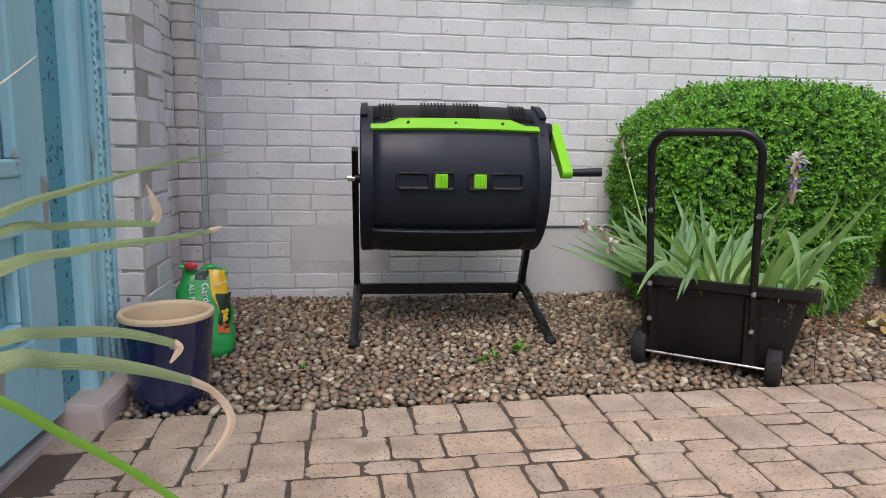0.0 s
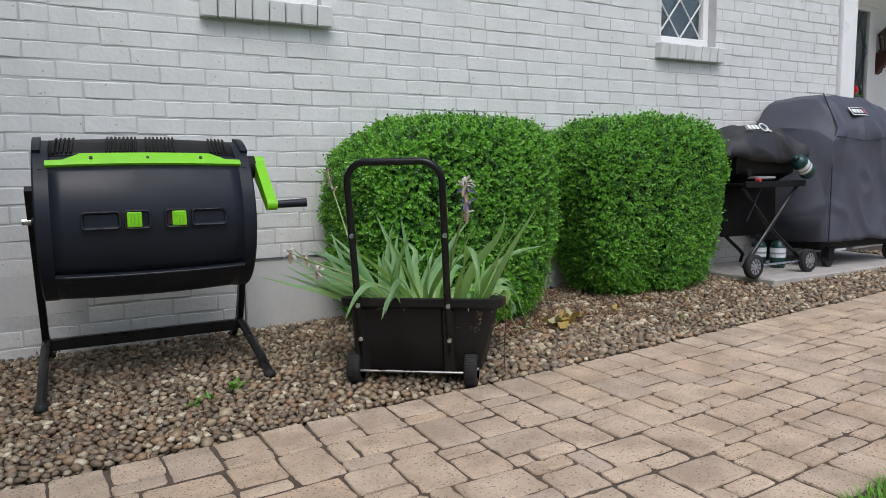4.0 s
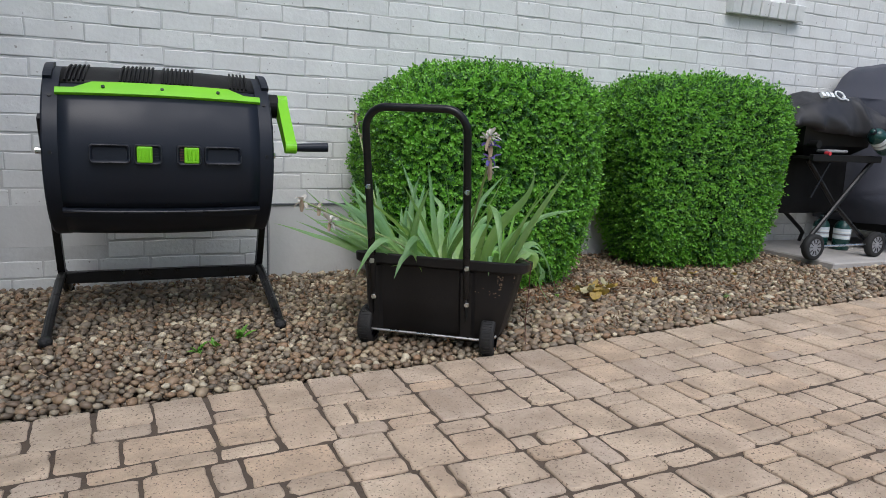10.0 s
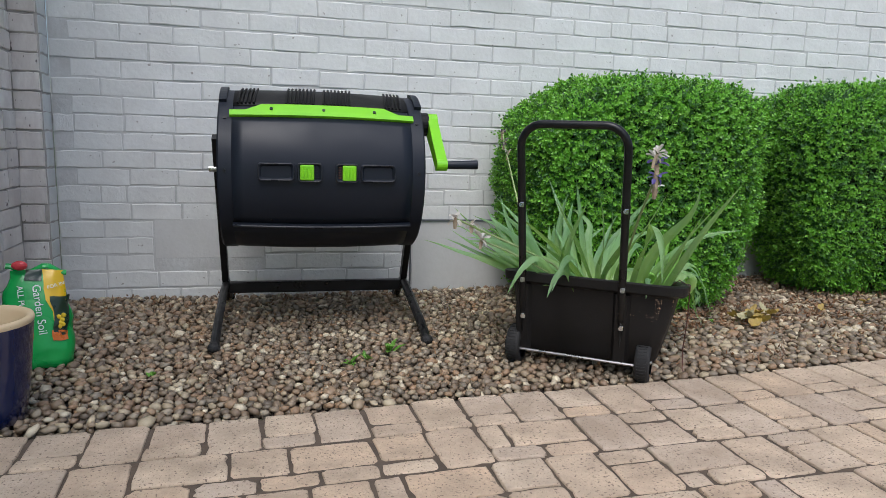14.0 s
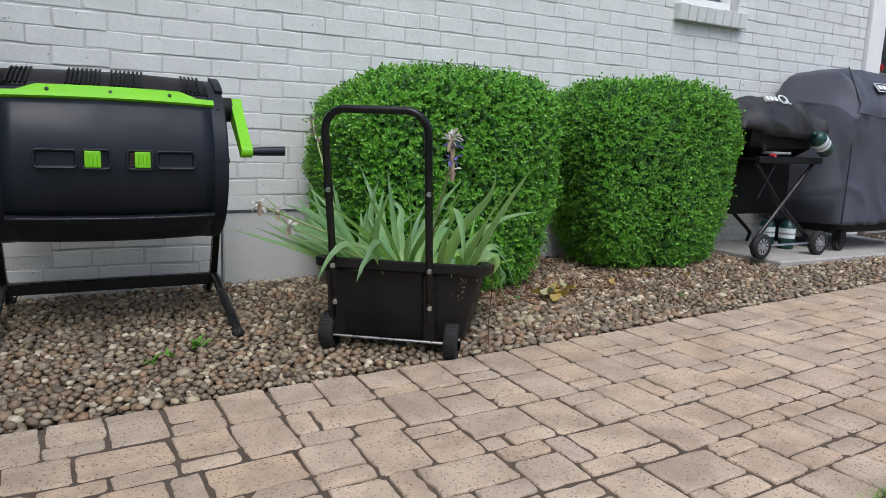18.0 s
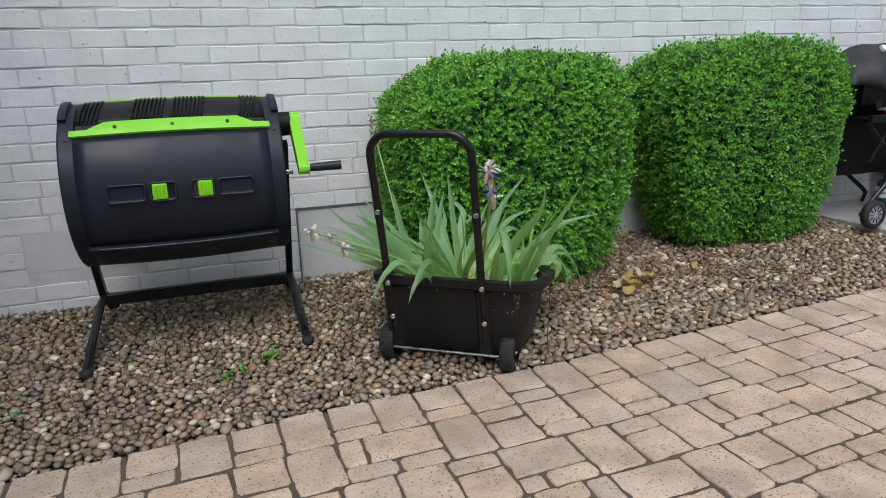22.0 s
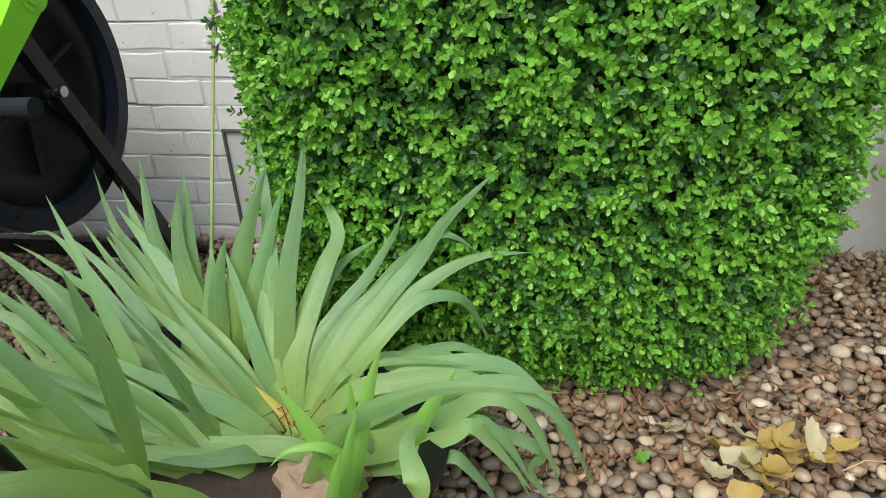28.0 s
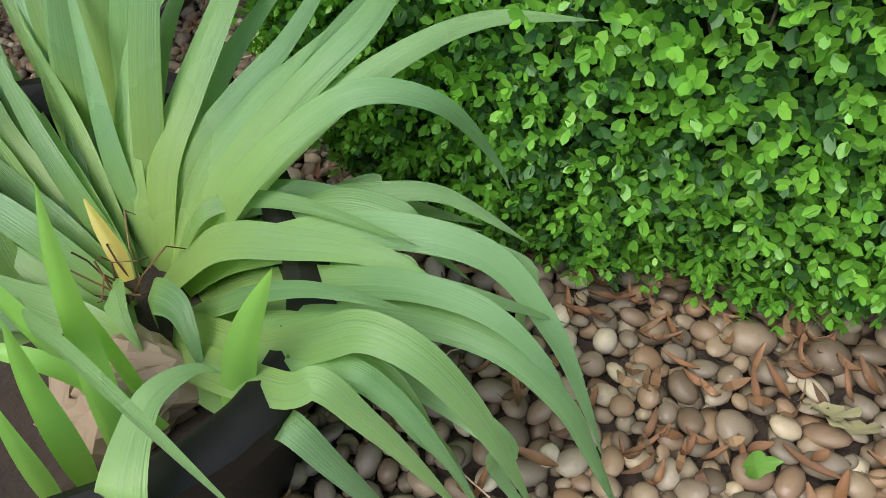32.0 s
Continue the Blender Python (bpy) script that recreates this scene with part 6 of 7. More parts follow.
bow(fanA, ((1.264, 2.009, 0.226), (1.291, 2.077, 0.299), (1.33, 2.134, 0.357), (1.364, 2.166, 0.387), (1.396, 2.196, 0.415)), 0.046, LEANING)
bow(fanA, ((1.268, 2.01, 0.232), (1.313, 2.071, 0.294), (1.376, 2.15, 0.372), (1.431, 2.205, 0.425), (1.478, 2.222, 0.494), (1.528, 2.222, 0.549), (1.573, 2.222, 0.593)), 0.040, LEANING)
bow(fanA, ((1.27, 2.015, 0.226), (1.333, 2.082, 0.29), (1.404, 2.155, 0.36), (1.469, 2.203, 0.403), (1.539, 2.222, 0.433), (1.627, 2.222, 0.444)), 0.038, LEANING)
bow(fanA, ((1.238, 2.035, 0.201), (1.236, 2.103, 0.28), (1.256, 2.167, 0.35), (1.293, 2.222, 0.406), (1.366, 2.222, 0.46)), 0.034, LEANING)
bow(fanA, ((1.201, 2.055, 0.224), (1.179, 2.11, 0.292), (1.174, 2.182, 0.376), (1.2, 2.252, 0.451), (1.2, 2.281, 0.485)), 0.043, LEANING)
bow(fanA, ((1.27, 2.077, 0.263), (1.31, 2.137, 0.324), (1.365, 2.191, 0.376), (1.413, 2.222, 0.424), (1.479, 2.222, 0.472), (1.538, 2.222, 0.439)), 0.034, LEANING)
part("old_leaf", ribbon(((1.262, 1.982, 0.238), (1.250, 1.992, 0.258), (1.222, 2.004, 0.278), (1.196, 2.016, 0.292)), (0.013, 0.017, 0.012, 0.002), fold=0.25), M["old_iris"], fanA, "yellowed old leaf", smooth=True)
sr = random.Random(12)
for k in range(9):
    a, o = sr.uniform(0, 6.28), Vector((1.262 + sr.uniform(-0.02, 0.02), 1.978 + sr.uniform(-0.02, 0.02), 0.225))
    d = Vector((math.cos(a), math.sin(a), 0)) * sr.uniform(0.03, 0.075)
    part("dry_strand", tube(B(), [o, o + d * 0.4 + Vector((0, 0, sr.uniform(0.03, 0.06))), o + d * 0.8 + Vector((0.01, 0, sr.uniform(0.04, 0.07))), o + d + Vector((-0.01, 0.012, sr.uniform(0.02, 0.05)))], [0.0012, 0.001, 0.0009, 0.0006], 5), M["brown_leaf"], fanA, "thin dry brown strand")
bow(fanA, ((1.2, 2.04, 0.22), (1.185, 2.16, 0.42), (1.16, 2.25, 0.56), (1.138, 2.305, 0.645)), 0.036, FACE)
bow(fanA, ((1.22, 2.03, 0.22), (1.225, 2.13, 0.41), (1.238, 2.21, 0.54), (1.244, 2.272, 0.653)), 0.038, FACE)
fanR = thing("iris_plant", (1.27, 1.98, 0.205), "iris fan with broad leaves arching over the cart rim", "iris plant", "irises in the garden cart")
bow(fanR, ((1.26, 2.015, 0.216), (1.36, 2.064, 0.319), (1.425, 2.121, 0.38), (1.47, 2.15, 0.395), (1.515, 2.18, 0.37), (1.54, 2.215, 0.297), (1.552, 2.222, 0.255)), 0.034, LEANING)
bow(fanR, ((1.25, 2.03, 0.2), (1.31, 2.085, 0.245), (1.38, 2.12, 0.265), (1.451, 2.143, 0.285), (1.51, 2.17, 0.28), (1.59, 2.184, 0.235)), 0.036, FLAT, under=True)
bow(fanR, ((1.25, 2.016, 0.206), (1.318, 2.037, 0.289), (1.36, 2.07, 0.305), (1.439, 2.078, 0.315), (1.548, 2.07, 0.32)), 0.022, FLAT, under=True)
bow(fanR, ((1.24, 2.0, 0.2), (1.331, 2.035, 0.245), (1.409, 2.053, 0.285), (1.474, 2.075, 0.305), (1.54, 2.09, 0.312), (1.6, 2.1, 0.295), (1.655, 2.085, 0.25), (1.69, 2.066, 0.2), (1.712, 2.055, 0.15)), 0.042, FLAT, under=True)
bow(fanR, ((1.25, 2.02, 0.2), (1.339, 2.05, 0.225), (1.439, 2.067, 0.255), (1.541, 2.057, 0.292), (1.604, 2.066, 0.292), (1.66, 2.1, 0.25)), 0.034, FLAT, under=True)
bow(fanR, ((1.25, 1.99, 0.2), (1.383, 2.03, 0.237), (1.493, 2.03, 0.294), (1.563, 2.03, 0.323), (1.624, 2.03, 0.326), (1.666, 2.03, 0.295), (1.7, 2.03, 0.23)), 0.036, FLAT, under=True)
bow(fanR, ((1.27, 1.98, 0.2), (1.37, 2.0, 0.229), (1.462, 2.01, 0.263), (1.556, 2.018, 0.3), (1.636, 2.021, 0.305), (1.686, 2.022, 0.265), (1.712, 2.023, 0.205), (1.742, 2.025, 0.12)), 0.034, FLAT, under=True)
bow(fanR, ((1.28, 1.98, 0.215), (1.4, 1.99, 0.27), (1.5, 1.992, 0.33), (1.598, 1.992, 0.352)), 0.026, FLAT, under=True)
bow(fanR, ((1.265, 1.985, 0.205), (1.36, 1.965, 0.235), (1.455, 1.957, 0.27), (1.529, 1.963, 0.321), (1.571, 1.967, 0.349), (1.61, 1.97, 0.341), (1.641, 1.973, 0.3), (1.666, 1.975, 0.241), (1.685, 1.977, 0.175)), 0.042, FLAT, under=True)
bow(fanR, ((1.27, 1.975, 0.205), (1.39, 1.94, 0.24), (1.519, 1.925, 0.305), (1.555, 1.931, 0.327), (1.581, 1.935, 0.298), (1.607, 1.94, 0.258), (1.645, 1.946, 0.19)), 0.036, FLAT, under=True)
bow(fanR, ((1.27, 1.98, 0.205), (1.42, 1.955, 0.25), (1.549, 1.952, 0.314), (1.586, 1.956, 0.3), (1.614, 1.958, 0.258), (1.646, 1.961, 0.185)), 0.036, FLAT, under=True)
bow(fanR, ((1.26, 2.02, 0.195), (1.36, 2.1, 0.235), (1.45, 2.15, 0.245), (1.53, 2.2, 0.215)), 0.032, FLAT, under=True)
bow(fanR, ((1.24, 1.965, 0.215), (1.285, 1.955, 0.262), (1.325, 1.935, 0.27), (1.352, 1.925, 0.245)), 0.034, FLAT, under=True)
bow(fanR, ((1.31, 1.88, 0.24), (1.4, 1.86, 0.37), (1.53, 1.835, 0.47), (1.676, 1.81, 0.5)), 0.030, FACE)
bow(fanR, ((1.26, 2.03, 0.235), (1.31, 2.075, 0.268), (1.38, 2.105, 0.288), (1.47, 2.12, 0.283), (1.56, 2.12, 0.235)), 0.038, FLAT)
bow(fanR, ((1.26, 2.0, 0.235), (1.35, 2.025, 0.285), (1.44, 2.041, 0.308), (1.53, 2.05, 0.318), (1.60, 2.05, 0.29)), 0.040, FLAT)
fanB = thing("iris_plant", (1.262, 1.965, 0.215), "iris fan with overlapping leaves spreading low along the cart", "iris plant", "irises in the garden cart")
bow(fanB, ((1.249, 1.975, 0.216), (1.175, 1.989, 0.228), (1.118, 2.016, 0.252), (1.053, 2.06, 0.289), (1.001, 2.091, 0.315), (0.955, 2.119, 0.34)), 0.03, LEANING, under=True)
bow(fanB, ((1.247, 1.975, 0.216), (1.167, 2.027, 0.272), (1.099, 2.089, 0.324), (1.043, 2.132, 0.361), (0.99, 2.163, 0.388)), 0.026, LEANING, under=True)
bow(fanB, ((1.265, 1.992, 0.220), (1.083, 2.088, 0.3), (1.001, 2.146, 0.349), (0.899, 2.216, 0.409), (0.835, 2.261, 0.448), (0.761, 2.346, 0.521)), 0.034, LEANING, under=True)
bow(fanB, ((1.248, 1.986, 0.215), (1.067, 2.031, 0.283), (0.987, 2.063, 0.323), (0.898, 2.113, 0.376), (0.812, 2.167, 0.432), (0.755, 2.191, 0.461), (0.721, 2.179, 0.462)), 0.04, LEANING, under=True)
bow(fanB, ((1.247, 1.976, 0.214), (1.128, 1.997, 0.258), (1.043, 2.025, 0.297), (0.968, 2.045, 0.329), (0.888, 2.074, 0.366), (0.809, 2.107, 0.407)), 0.034, LEANING, under=True)
bow(fanB, ((1.265, 1.993, 0.220), (1.133, 1.937, 0.273), (1.045, 1.932, 0.319), (0.963, 1.951, 0.372), (0.896, 1.974, 0.419), (0.834, 2.0, 0.464)), 0.038, SPREAD, under=True)
bow(fanB, ((1.262, 1.978, 0.215), (1.177, 1.933, 0.252), (1.084, 1.918, 0.297), (0.997, 1.917, 0.344), (0.914, 1.909, 0.386), (0.857, 1.9, 0.414)), 0.036, SPREAD, under=True)
bow(fanB, ((1.258, 1.991, 0.221), (1.205, 1.925, 0.238), (1.137, 1.887, 0.259), (1.099, 1.863, 0.27)), 0.034, SPREAD, under=True)
bow(fanB, ((1.264, 1.975, 0.218), (1.048, 1.926, 0.285), (0.951, 1.925, 0.338), (0.862, 1.959, 0.402), (0.79, 2.004, 0.461)), 0.036, SPREAD, under=True)
bow(fanB, ((1.259, 1.985, 0.214), (0.869, 2.153, 0.33), (0.759, 2.195, 0.365), (0.673, 2.227, 0.392), (0.622, 2.241, 0.405)), 0.034, LEANING, under=True)
bow(fanB, ((1.254, 1.975, 0.221), (0.955, 2.154, 0.317), (0.838, 2.224, 0.377), (0.754, 2.284, 0.428), (0.737, 2.297, 0.439)), 0.032, LEANING, under=True)
bow(fanB, ((1.264, 1.986, 0.215), (1.129, 1.909, 0.276), (1.035, 1.888, 0.319), (0.952, 1.884, 0.362), (0.877, 1.855, 0.391)), 0.038, SPREAD, under=True)
bow(fanB, ((1.252, 1.985, 0.215), (1.243, 1.939, 0.224), (1.149, 1.917, 0.234), (1.056, 1.887, 0.238)), 0.034, LEANING)
bow(fanB, ((1.252, 1.985, 0.215), (1.196, 1.965, 0.24), (1.105, 1.967, 0.264), (0.992, 1.969, 0.294)), 0.036, LEANING)
bow(fanB, ((1.252, 1.985, 0.215), (1.172, 1.992, 0.253), (1.069, 2.008, 0.289), (0.951, 2.034, 0.335)), 0.036, LEANING)
bow(fanB, ((1.252, 1.985, 0.215), (1.162, 2.028, 0.288), (1.024, 2.082, 0.356), (0.952, 2.113, 0.394)), 0.036, LEANING)
bow(fanB, ((1.252, 1.985, 0.215), (1.137, 2.068, 0.309), (1.04, 2.12, 0.366), (0.985, 2.152, 0.4)), 0.03, LEANING)
bow(fanB, ((1.285, 1.950, 0.215), (1.15, 1.935, 0.270), (1.00, 1.925, 0.310), (0.88, 1.92, 0.345)), 0.038, FLAT)
bow(fanB, ((1.285, 1.935, 0.215), (1.16, 1.905, 0.262), (1.03, 1.885, 0.300), (0.93, 1.87, 0.340)), 0.038, FLAT)
bow(fanB, ((1.280, 1.925, 0.210), (1.19, 1.880, 0.268), (1.09, 1.840, 0.315), (1.01, 1.82, 0.345)), 0.036, FLAT)
bow(fanB, ((1.275, 1.975, 0.210), (1.18, 1.965, 0.280), (1.06, 1.960, 0.340), (0.93, 1.965, 0.400)), 0.036, FLAT)
bow(fanB, ((1.250, 2.000, 0.200), (1.17, 2.020, 0.290), (1.08, 2.060, 0.370), (1.00, 2.11, 0.435)), 0.034, LEANING)
bow(fanB, ((1.235, 2.015, 0.200), (1.19, 2.060, 0.300), (1.15, 2.110, 0.390), (1.11, 2.16, 0.470)), 0.034, FACE)
bow(fanB, ((1.285, 1.960, 0.200), (1.255, 1.935, 0.245), (1.20, 1.915, 0.262), (1.13, 1.90, 0.260)), 0.034, FLAT)
bow(fanB, ((1.36, 1.935, 0.245), (1.288, 1.917, 0.266), (1.188, 1.908, 0.272), (1.08, 1.90, 0.28)), 0.036, FLAT)
bow(fanB, ((1.30, 1.968, 0.25), (1.333, 1.962, 0.272), (1.369, 1.96, 0.278), (1.40, 1.942, 0.258), (1.414, 1.932, 0.238)), 0.038, FLAT)
bow(fanB, ((1.275, 1.955, 0.25), (1.235, 1.90, 0.268), (1.18, 1.865, 0.282), (1.11, 1.84, 0.30)), 0.036, FLAT)
fanU = thing("iris_plant", (1.09, 2.08, 0.25), "upright iris fan with sword-shaped leaves at the back of the cart", "iris plant", "irises in the garden cart")
bow(fanU, ((1.038, 2.118, 0.31), (0.972, 2.178, 0.411), (0.944, 2.223, 0.5), (0.925, 2.262, 0.577)), 0.036, FACE)
bow(fanU, ((1.087, 2.099, 0.316), (1.028, 2.156, 0.415), (1.013, 2.19, 0.485), (1.017, 2.218, 0.548)), 0.040, FACE)
bow(fanU, ((1.044, 2.13, 0.315), (1.027, 2.186, 0.432), (1.021, 2.219, 0.504), (1.012, 2.251, 0.57)), 0.034, FACE)
bow(fanU, ((1.102, 2.088, 0.313), (1.102, 2.127, 0.402), (1.119, 2.159, 0.482)), 0.038, FACE)
bow(fanU, ((1.113, 2.107, 0.312), (1.136, 2.155, 0.432), (1.158, 2.187, 0.514), (1.186, 2.212, 0.585)), 0.045, FACE)
bow(fanU, ((1.122, 2.111, 0.285), (1.162, 2.153, 0.401), (1.189, 2.188, 0.493), (1.211, 2.212, 0.556)), 0.040, FACE)
bow(fanU, ((1.055, 2.118, 0.287), (0.994, 2.164, 0.361), (0.925, 2.213, 0.436), (0.874, 2.263, 0.524)), 0.036, FACE)
bow(fanU, ((1.102, 2.092, 0.298), (1.055, 2.123, 0.344), (0.982, 2.171, 0.415), (0.875, 2.232, 0.499)), 0.036, FACE)
bow(fanU, ((1.081, 2.087, 0.312), (1.089, 2.122, 0.394), (1.093, 2.156, 0.473)), 0.034, FACE)
bow(fanU, ((1.026, 2.12, 0.308), (0.933, 2.171, 0.377), (0.863, 2.216, 0.443), (0.843, 2.226, 0.455)), 0.034, FACE)
fanL = iris((1.06, 1.93, 0.275), "iris fan leaning low over the end of the cart", (), 0.036, "iris")
for pts in (((1.04, 1.93, 0.28), (0.88, 1.96, 0.42), (0.715, 1.98, 0.455)), ((1.04, 1.95, 0.28), (0.90, 2.00, 0.45), (0.76, 2.05, 0.52)), ((1.03, 1.96, 0.275), (0.90, 2.04, 0.40), (0.75, 2.13, 0.42)),
            ((1.05, 1.93, 0.28), (0.92, 1.93, 0.46), (0.80, 1.93, 0.56)), ((1.04, 1.91, 0.285), (0.90, 1.90, 0.39), (0.76, 1.89, 0.41)), ((1.06, 1.95, 0.28), (0.96, 2.02, 0.46), (0.86, 2.10, 0.58))):
    bow(fanL, pts, 0.030, FLAT if pts[-1][2] < 0.48 else FACE)
fanD = iris((1.13, 1.80, 0.285), "iris fan leaning over the rim with drooping leaves", (
    (1.131, 1.801, 0.300, 157, -5, 0.33, 22), (1.112, 1.791, 0.301, 172, 44, 0.36, 10), (1.12, 1.80, 0.30, 185, 25, 0.34, 10)), 0.036, "iris")
for pts, u in ((((1.10, 1.80, 0.29), (1.02, 1.74, 0.41), (0.96, 1.69, 0.42), (0.898, 1.636, 0.335)), FLAT), (((1.06, 1.82, 0.29), (0.94, 1.82, 0.40), (0.87, 1.81, 0.38), (0.81, 1.793, 0.292)), FLAT),
               (((1.08, 1.80, 0.29), (1.00, 1.76, 0.37), (0.95, 1.73, 0.36), (0.91, 1.70, 0.30)), FLAT)):
    bow(fanD, pts, 0.033, u)
fanF = thing("iris_plant", (1.22, 1.765, 0.26), "iris fan with broad upright leaves behind the cart handle", "iris plant", "irises in the garden cart")
bow(fanF, ((1.206, 1.739, 0.236), (1.258, 1.68, 0.437), (1.31, 1.581, 0.574), (1.31, 1.54, 0.65), (1.29, 1.537, 0.671)), 0.046, (0.25, -0.8, 0.55))
bow(fanF, ((1.177, 1.735, 0.244), (1.173, 1.735, 0.381), (1.206, 1.629, 0.548), (1.224, 1.561, 0.658)), 0.04, (0.25, -0.8, 0.55))
bow(fanF, ((1.254, 1.735, 0.261), (1.331, 1.645, 0.455), (1.351, 1.552, 0.609)), 0.04, (0.25, -0.8, 0.55))
bow(fanF, ((1.308, 1.734, 0.283), (1.357, 1.592, 0.502), (1.401, 1.475, 0.681)), 0.034, (0.25, -0.8, 0.55))
bow(fanF, ((1.148, 1.735, 0.250), (1.11, 1.756, 0.374), (1.107, 1.684, 0.51), (1.088, 1.65, 0.588)), 0.038, (0.25, -0.8, 0.55))
bow(fanF, ((1.257, 1.731, 0.293), (1.318, 1.59, 0.501), (1.362, 1.497, 0.634)), 0.036, (0.25, -0.8, 0.55))
bow(fanF, ((1.096, 1.798, 0.210), (1.033, 1.86, 0.286), (1.002, 1.808, 0.407), (1.001, 1.754, 0.508)), 0.036, (0.25, -0.8, 0.55))
bow(fanF, ((1.181, 1.735, 0.291), (1.129, 1.753, 0.341), (1.148, 1.669, 0.478), (1.165, 1.594, 0.603)), 0.036, (0.25, -0.8, 0.55))
bow(fanF, ((1.133, 1.735, 0.311), (1.03, 1.801, 0.338), (0.998, 1.746, 0.466), (1.01, 1.664, 0.606)), 0.034, (0.25, -0.8, 0.55))
bow(fanF, ((1.24, 1.70, 0.31), (1.232, 1.66, 0.365), (1.218, 1.635, 0.355), (1.208, 1.62, 0.31)), 0.026, FLAT)
bow(fanF, ((1.215, 1.735, 0.29), (1.205, 1.64, 0.46), (1.180, 1.545, 0.545), (1.166, 1.48, 0.49), (1.155, 1.452, 0.395)), 0.060, (0.1, -0.6, 0.6))
shoots = thing("iris_plant", (1.40, 1.90, 0.24), "young bright green iris shoots at the cart rim", "iris plant", "irises in the garden cart")
bow(shoots, ((1.387, 1.851, 0.25), (1.43, 1.879, 0.409), (1.453, 1.894, 0.49)), 0.032, (0.55, -0.84, 0.2), "iris_young")
bow(shoots, ((1.388, 1.822, 0.25), (1.409, 1.837, 0.347), (1.426, 1.848, 0.42)), 0.026, (0.55, -0.84, 0.2), "iris_young")
bow(shoots, ((1.375, 1.80, 0.25), (1.395, 1.812, 0.32), (1.406, 1.82, 0.37)), 0.024, (0.55, -0.84, 0.2), "iris_young")
bow(shoots, ((1.473, 1.843, 0.29), (1.503, 1.813, 0.33), (1.482, 1.861, 0.35), (1.49, 1.894, 0.35), (1.503, 1.905, 0.34)), 0.040, FLAT, "iris")
bow(shoots, ((1.45, 1.915, 0.26), (1.49, 1.93, 0.33), (1.538, 1.945, 0.414)), 0.032, FACE, "iris_young")
bow(shoots, ((1.39, 1.89, 0.26), (1.40, 1.89, 0.34), (1.405, 1.89, 0.43)), 0.024, FACE, "iris_young")
bow(shoots, ((1.385, 1.87, 0.26), (1.35, 1.87, 0.34), (1.305, 1.875, 0.425)), 0.032, FACE, "iris_young")
bow(shoots, ((1.41, 1.885, 0.265), (1.38, 1.86, 0.33), (1.33, 1.84, 0.345), (1.30, 1.83, 0.32)), 0.020, FLAT, "iris_young")
iris((1.163, 1.90, 0.23), "dense middle iris fan with overlapping sword-shaped leaves", (), 0.036, "iris", extra=7, az=(120, 200), lean=(35, 72), long=(0.26, 0.40))


def bloom(bm_list, c, size, seed):
    r = random.Random(seed)
    for k in range(7):
        bm = B()
        strap(bm, c, r.uniform(0, 360), r.uniform(20, 120), size * r.uniform(0.7, 1.3), size * 0.45, r.uniform(20, 120), 6, 0.5, r.uniform(-60, 60), shape=lambda t: 0.3 + math.sin(min(t, 0.98) * 3.0) * 0.7)
        bm_list.append(bm)


def flower_stalk(pts, heads, parent_label, radius=0.0042):
    st = thing("iris_flower_stalk", pts[0], parent_label, "iris flower", "iris flower stalks in the cart")
    P = [Vector(p) for p in pts]
    part("stem", tube(B(), P, [radius * (1 - 0.4 * i / len(P)) for i in range(len(P))], 8), M["stalk"], st)
    for n, (c, size, mt) in enumerate(heads):
        bl = []
        bloom(bl, Vector(c), size, n + int(c[0] * 1000))
        for bm in bl:
            part("petal", bm, M[mt], st)
        part("bract", strap_bm(c), M["straw"], st, "papery dry bract")
    return st


def strap_bm(c):
    bm = B()
    strap(bm, Vector(c) - Vector((0, 0, 0.03)), R.uniform(0, 360), 15, 0.045, 0.014, 20, 5, 0.6)
    return bm


flower_stalk(((1.08, 1.82, 0.29), (0.98, 1.83, 0.385), (0.84, 1.85, 0.45), (0.72, 1.855, 0.50), (0.642, 1.841, 0.535)),
             (((0.642, 1.841, 0.53), 0.032, "petal"), ((0.70, 1.852, 0.515), 0.026, "petal")), "leaning iris stalk with faded white flowers")
flower_stalk(((1.07, 1.80, 0.29), (0.96, 1.82, 0.36), (0.83, 1.86, 0.425), (0.74, 1.874, 0.459)), (((0.74, 1.874, 0.459), 0.034, "petal"),), "leaning iris stalk with a faded white flower")
flower_stalk(((1.19, 1.80, 0.28), (1.17, 1.70, 0.42), (1.13, 1.56, 0.58), (1.09, 1.43, 0.69), (1.07, 1.39, 0.755)),
             (((1.07, 1.39, 0.765), 0.026, "petal"), ((1.055, 1.38, 0.755), 0.022, "petal"), ((1.072, 1.39, 0.738), 0.027, "violet"), ((1.078, 1.40, 0.70), 0.026, "violet"), ((1.10, 1.44, 0.668), 0.022, "petal")), "tall iris stalk with violet and white wilting flowers")
flower_stalk(((1.06, 2.12, 0.26), (1.035, 2.25, 0.42), (1.018, 2.38, 0.62), (1.006, 2.47, 0.76), (1.003, 2.50, 0.82)),
             (((1.005, 2.48, 0.775), 0.022, "wilt"), ((1.003, 2.50, 0.815), 0.02, "wilt"), ((1.012, 2.45, 0.735), 0.02, "petal")), "upright iris stalk with wilted grey flowers")
# a dry string hanging over the rim
tagged(part("dry_string", tube(B(), [cart_at(0.28, 0.10, 0.33), cart_at(0.298, 0.09, 0.348), cart_at(0.334, 0.088, 0.332), cart_at(0.334, 0.088, 0.22), cart_at(0.328, 0.09, 0.12), cart_at(0.332, 0.085, 0.05), cart_at(0.342, 0.08, 0.03)], 0.0018, 5), M["rust_wood"]),
       "dry brown root hanging over the rim of the cart", "dry root")

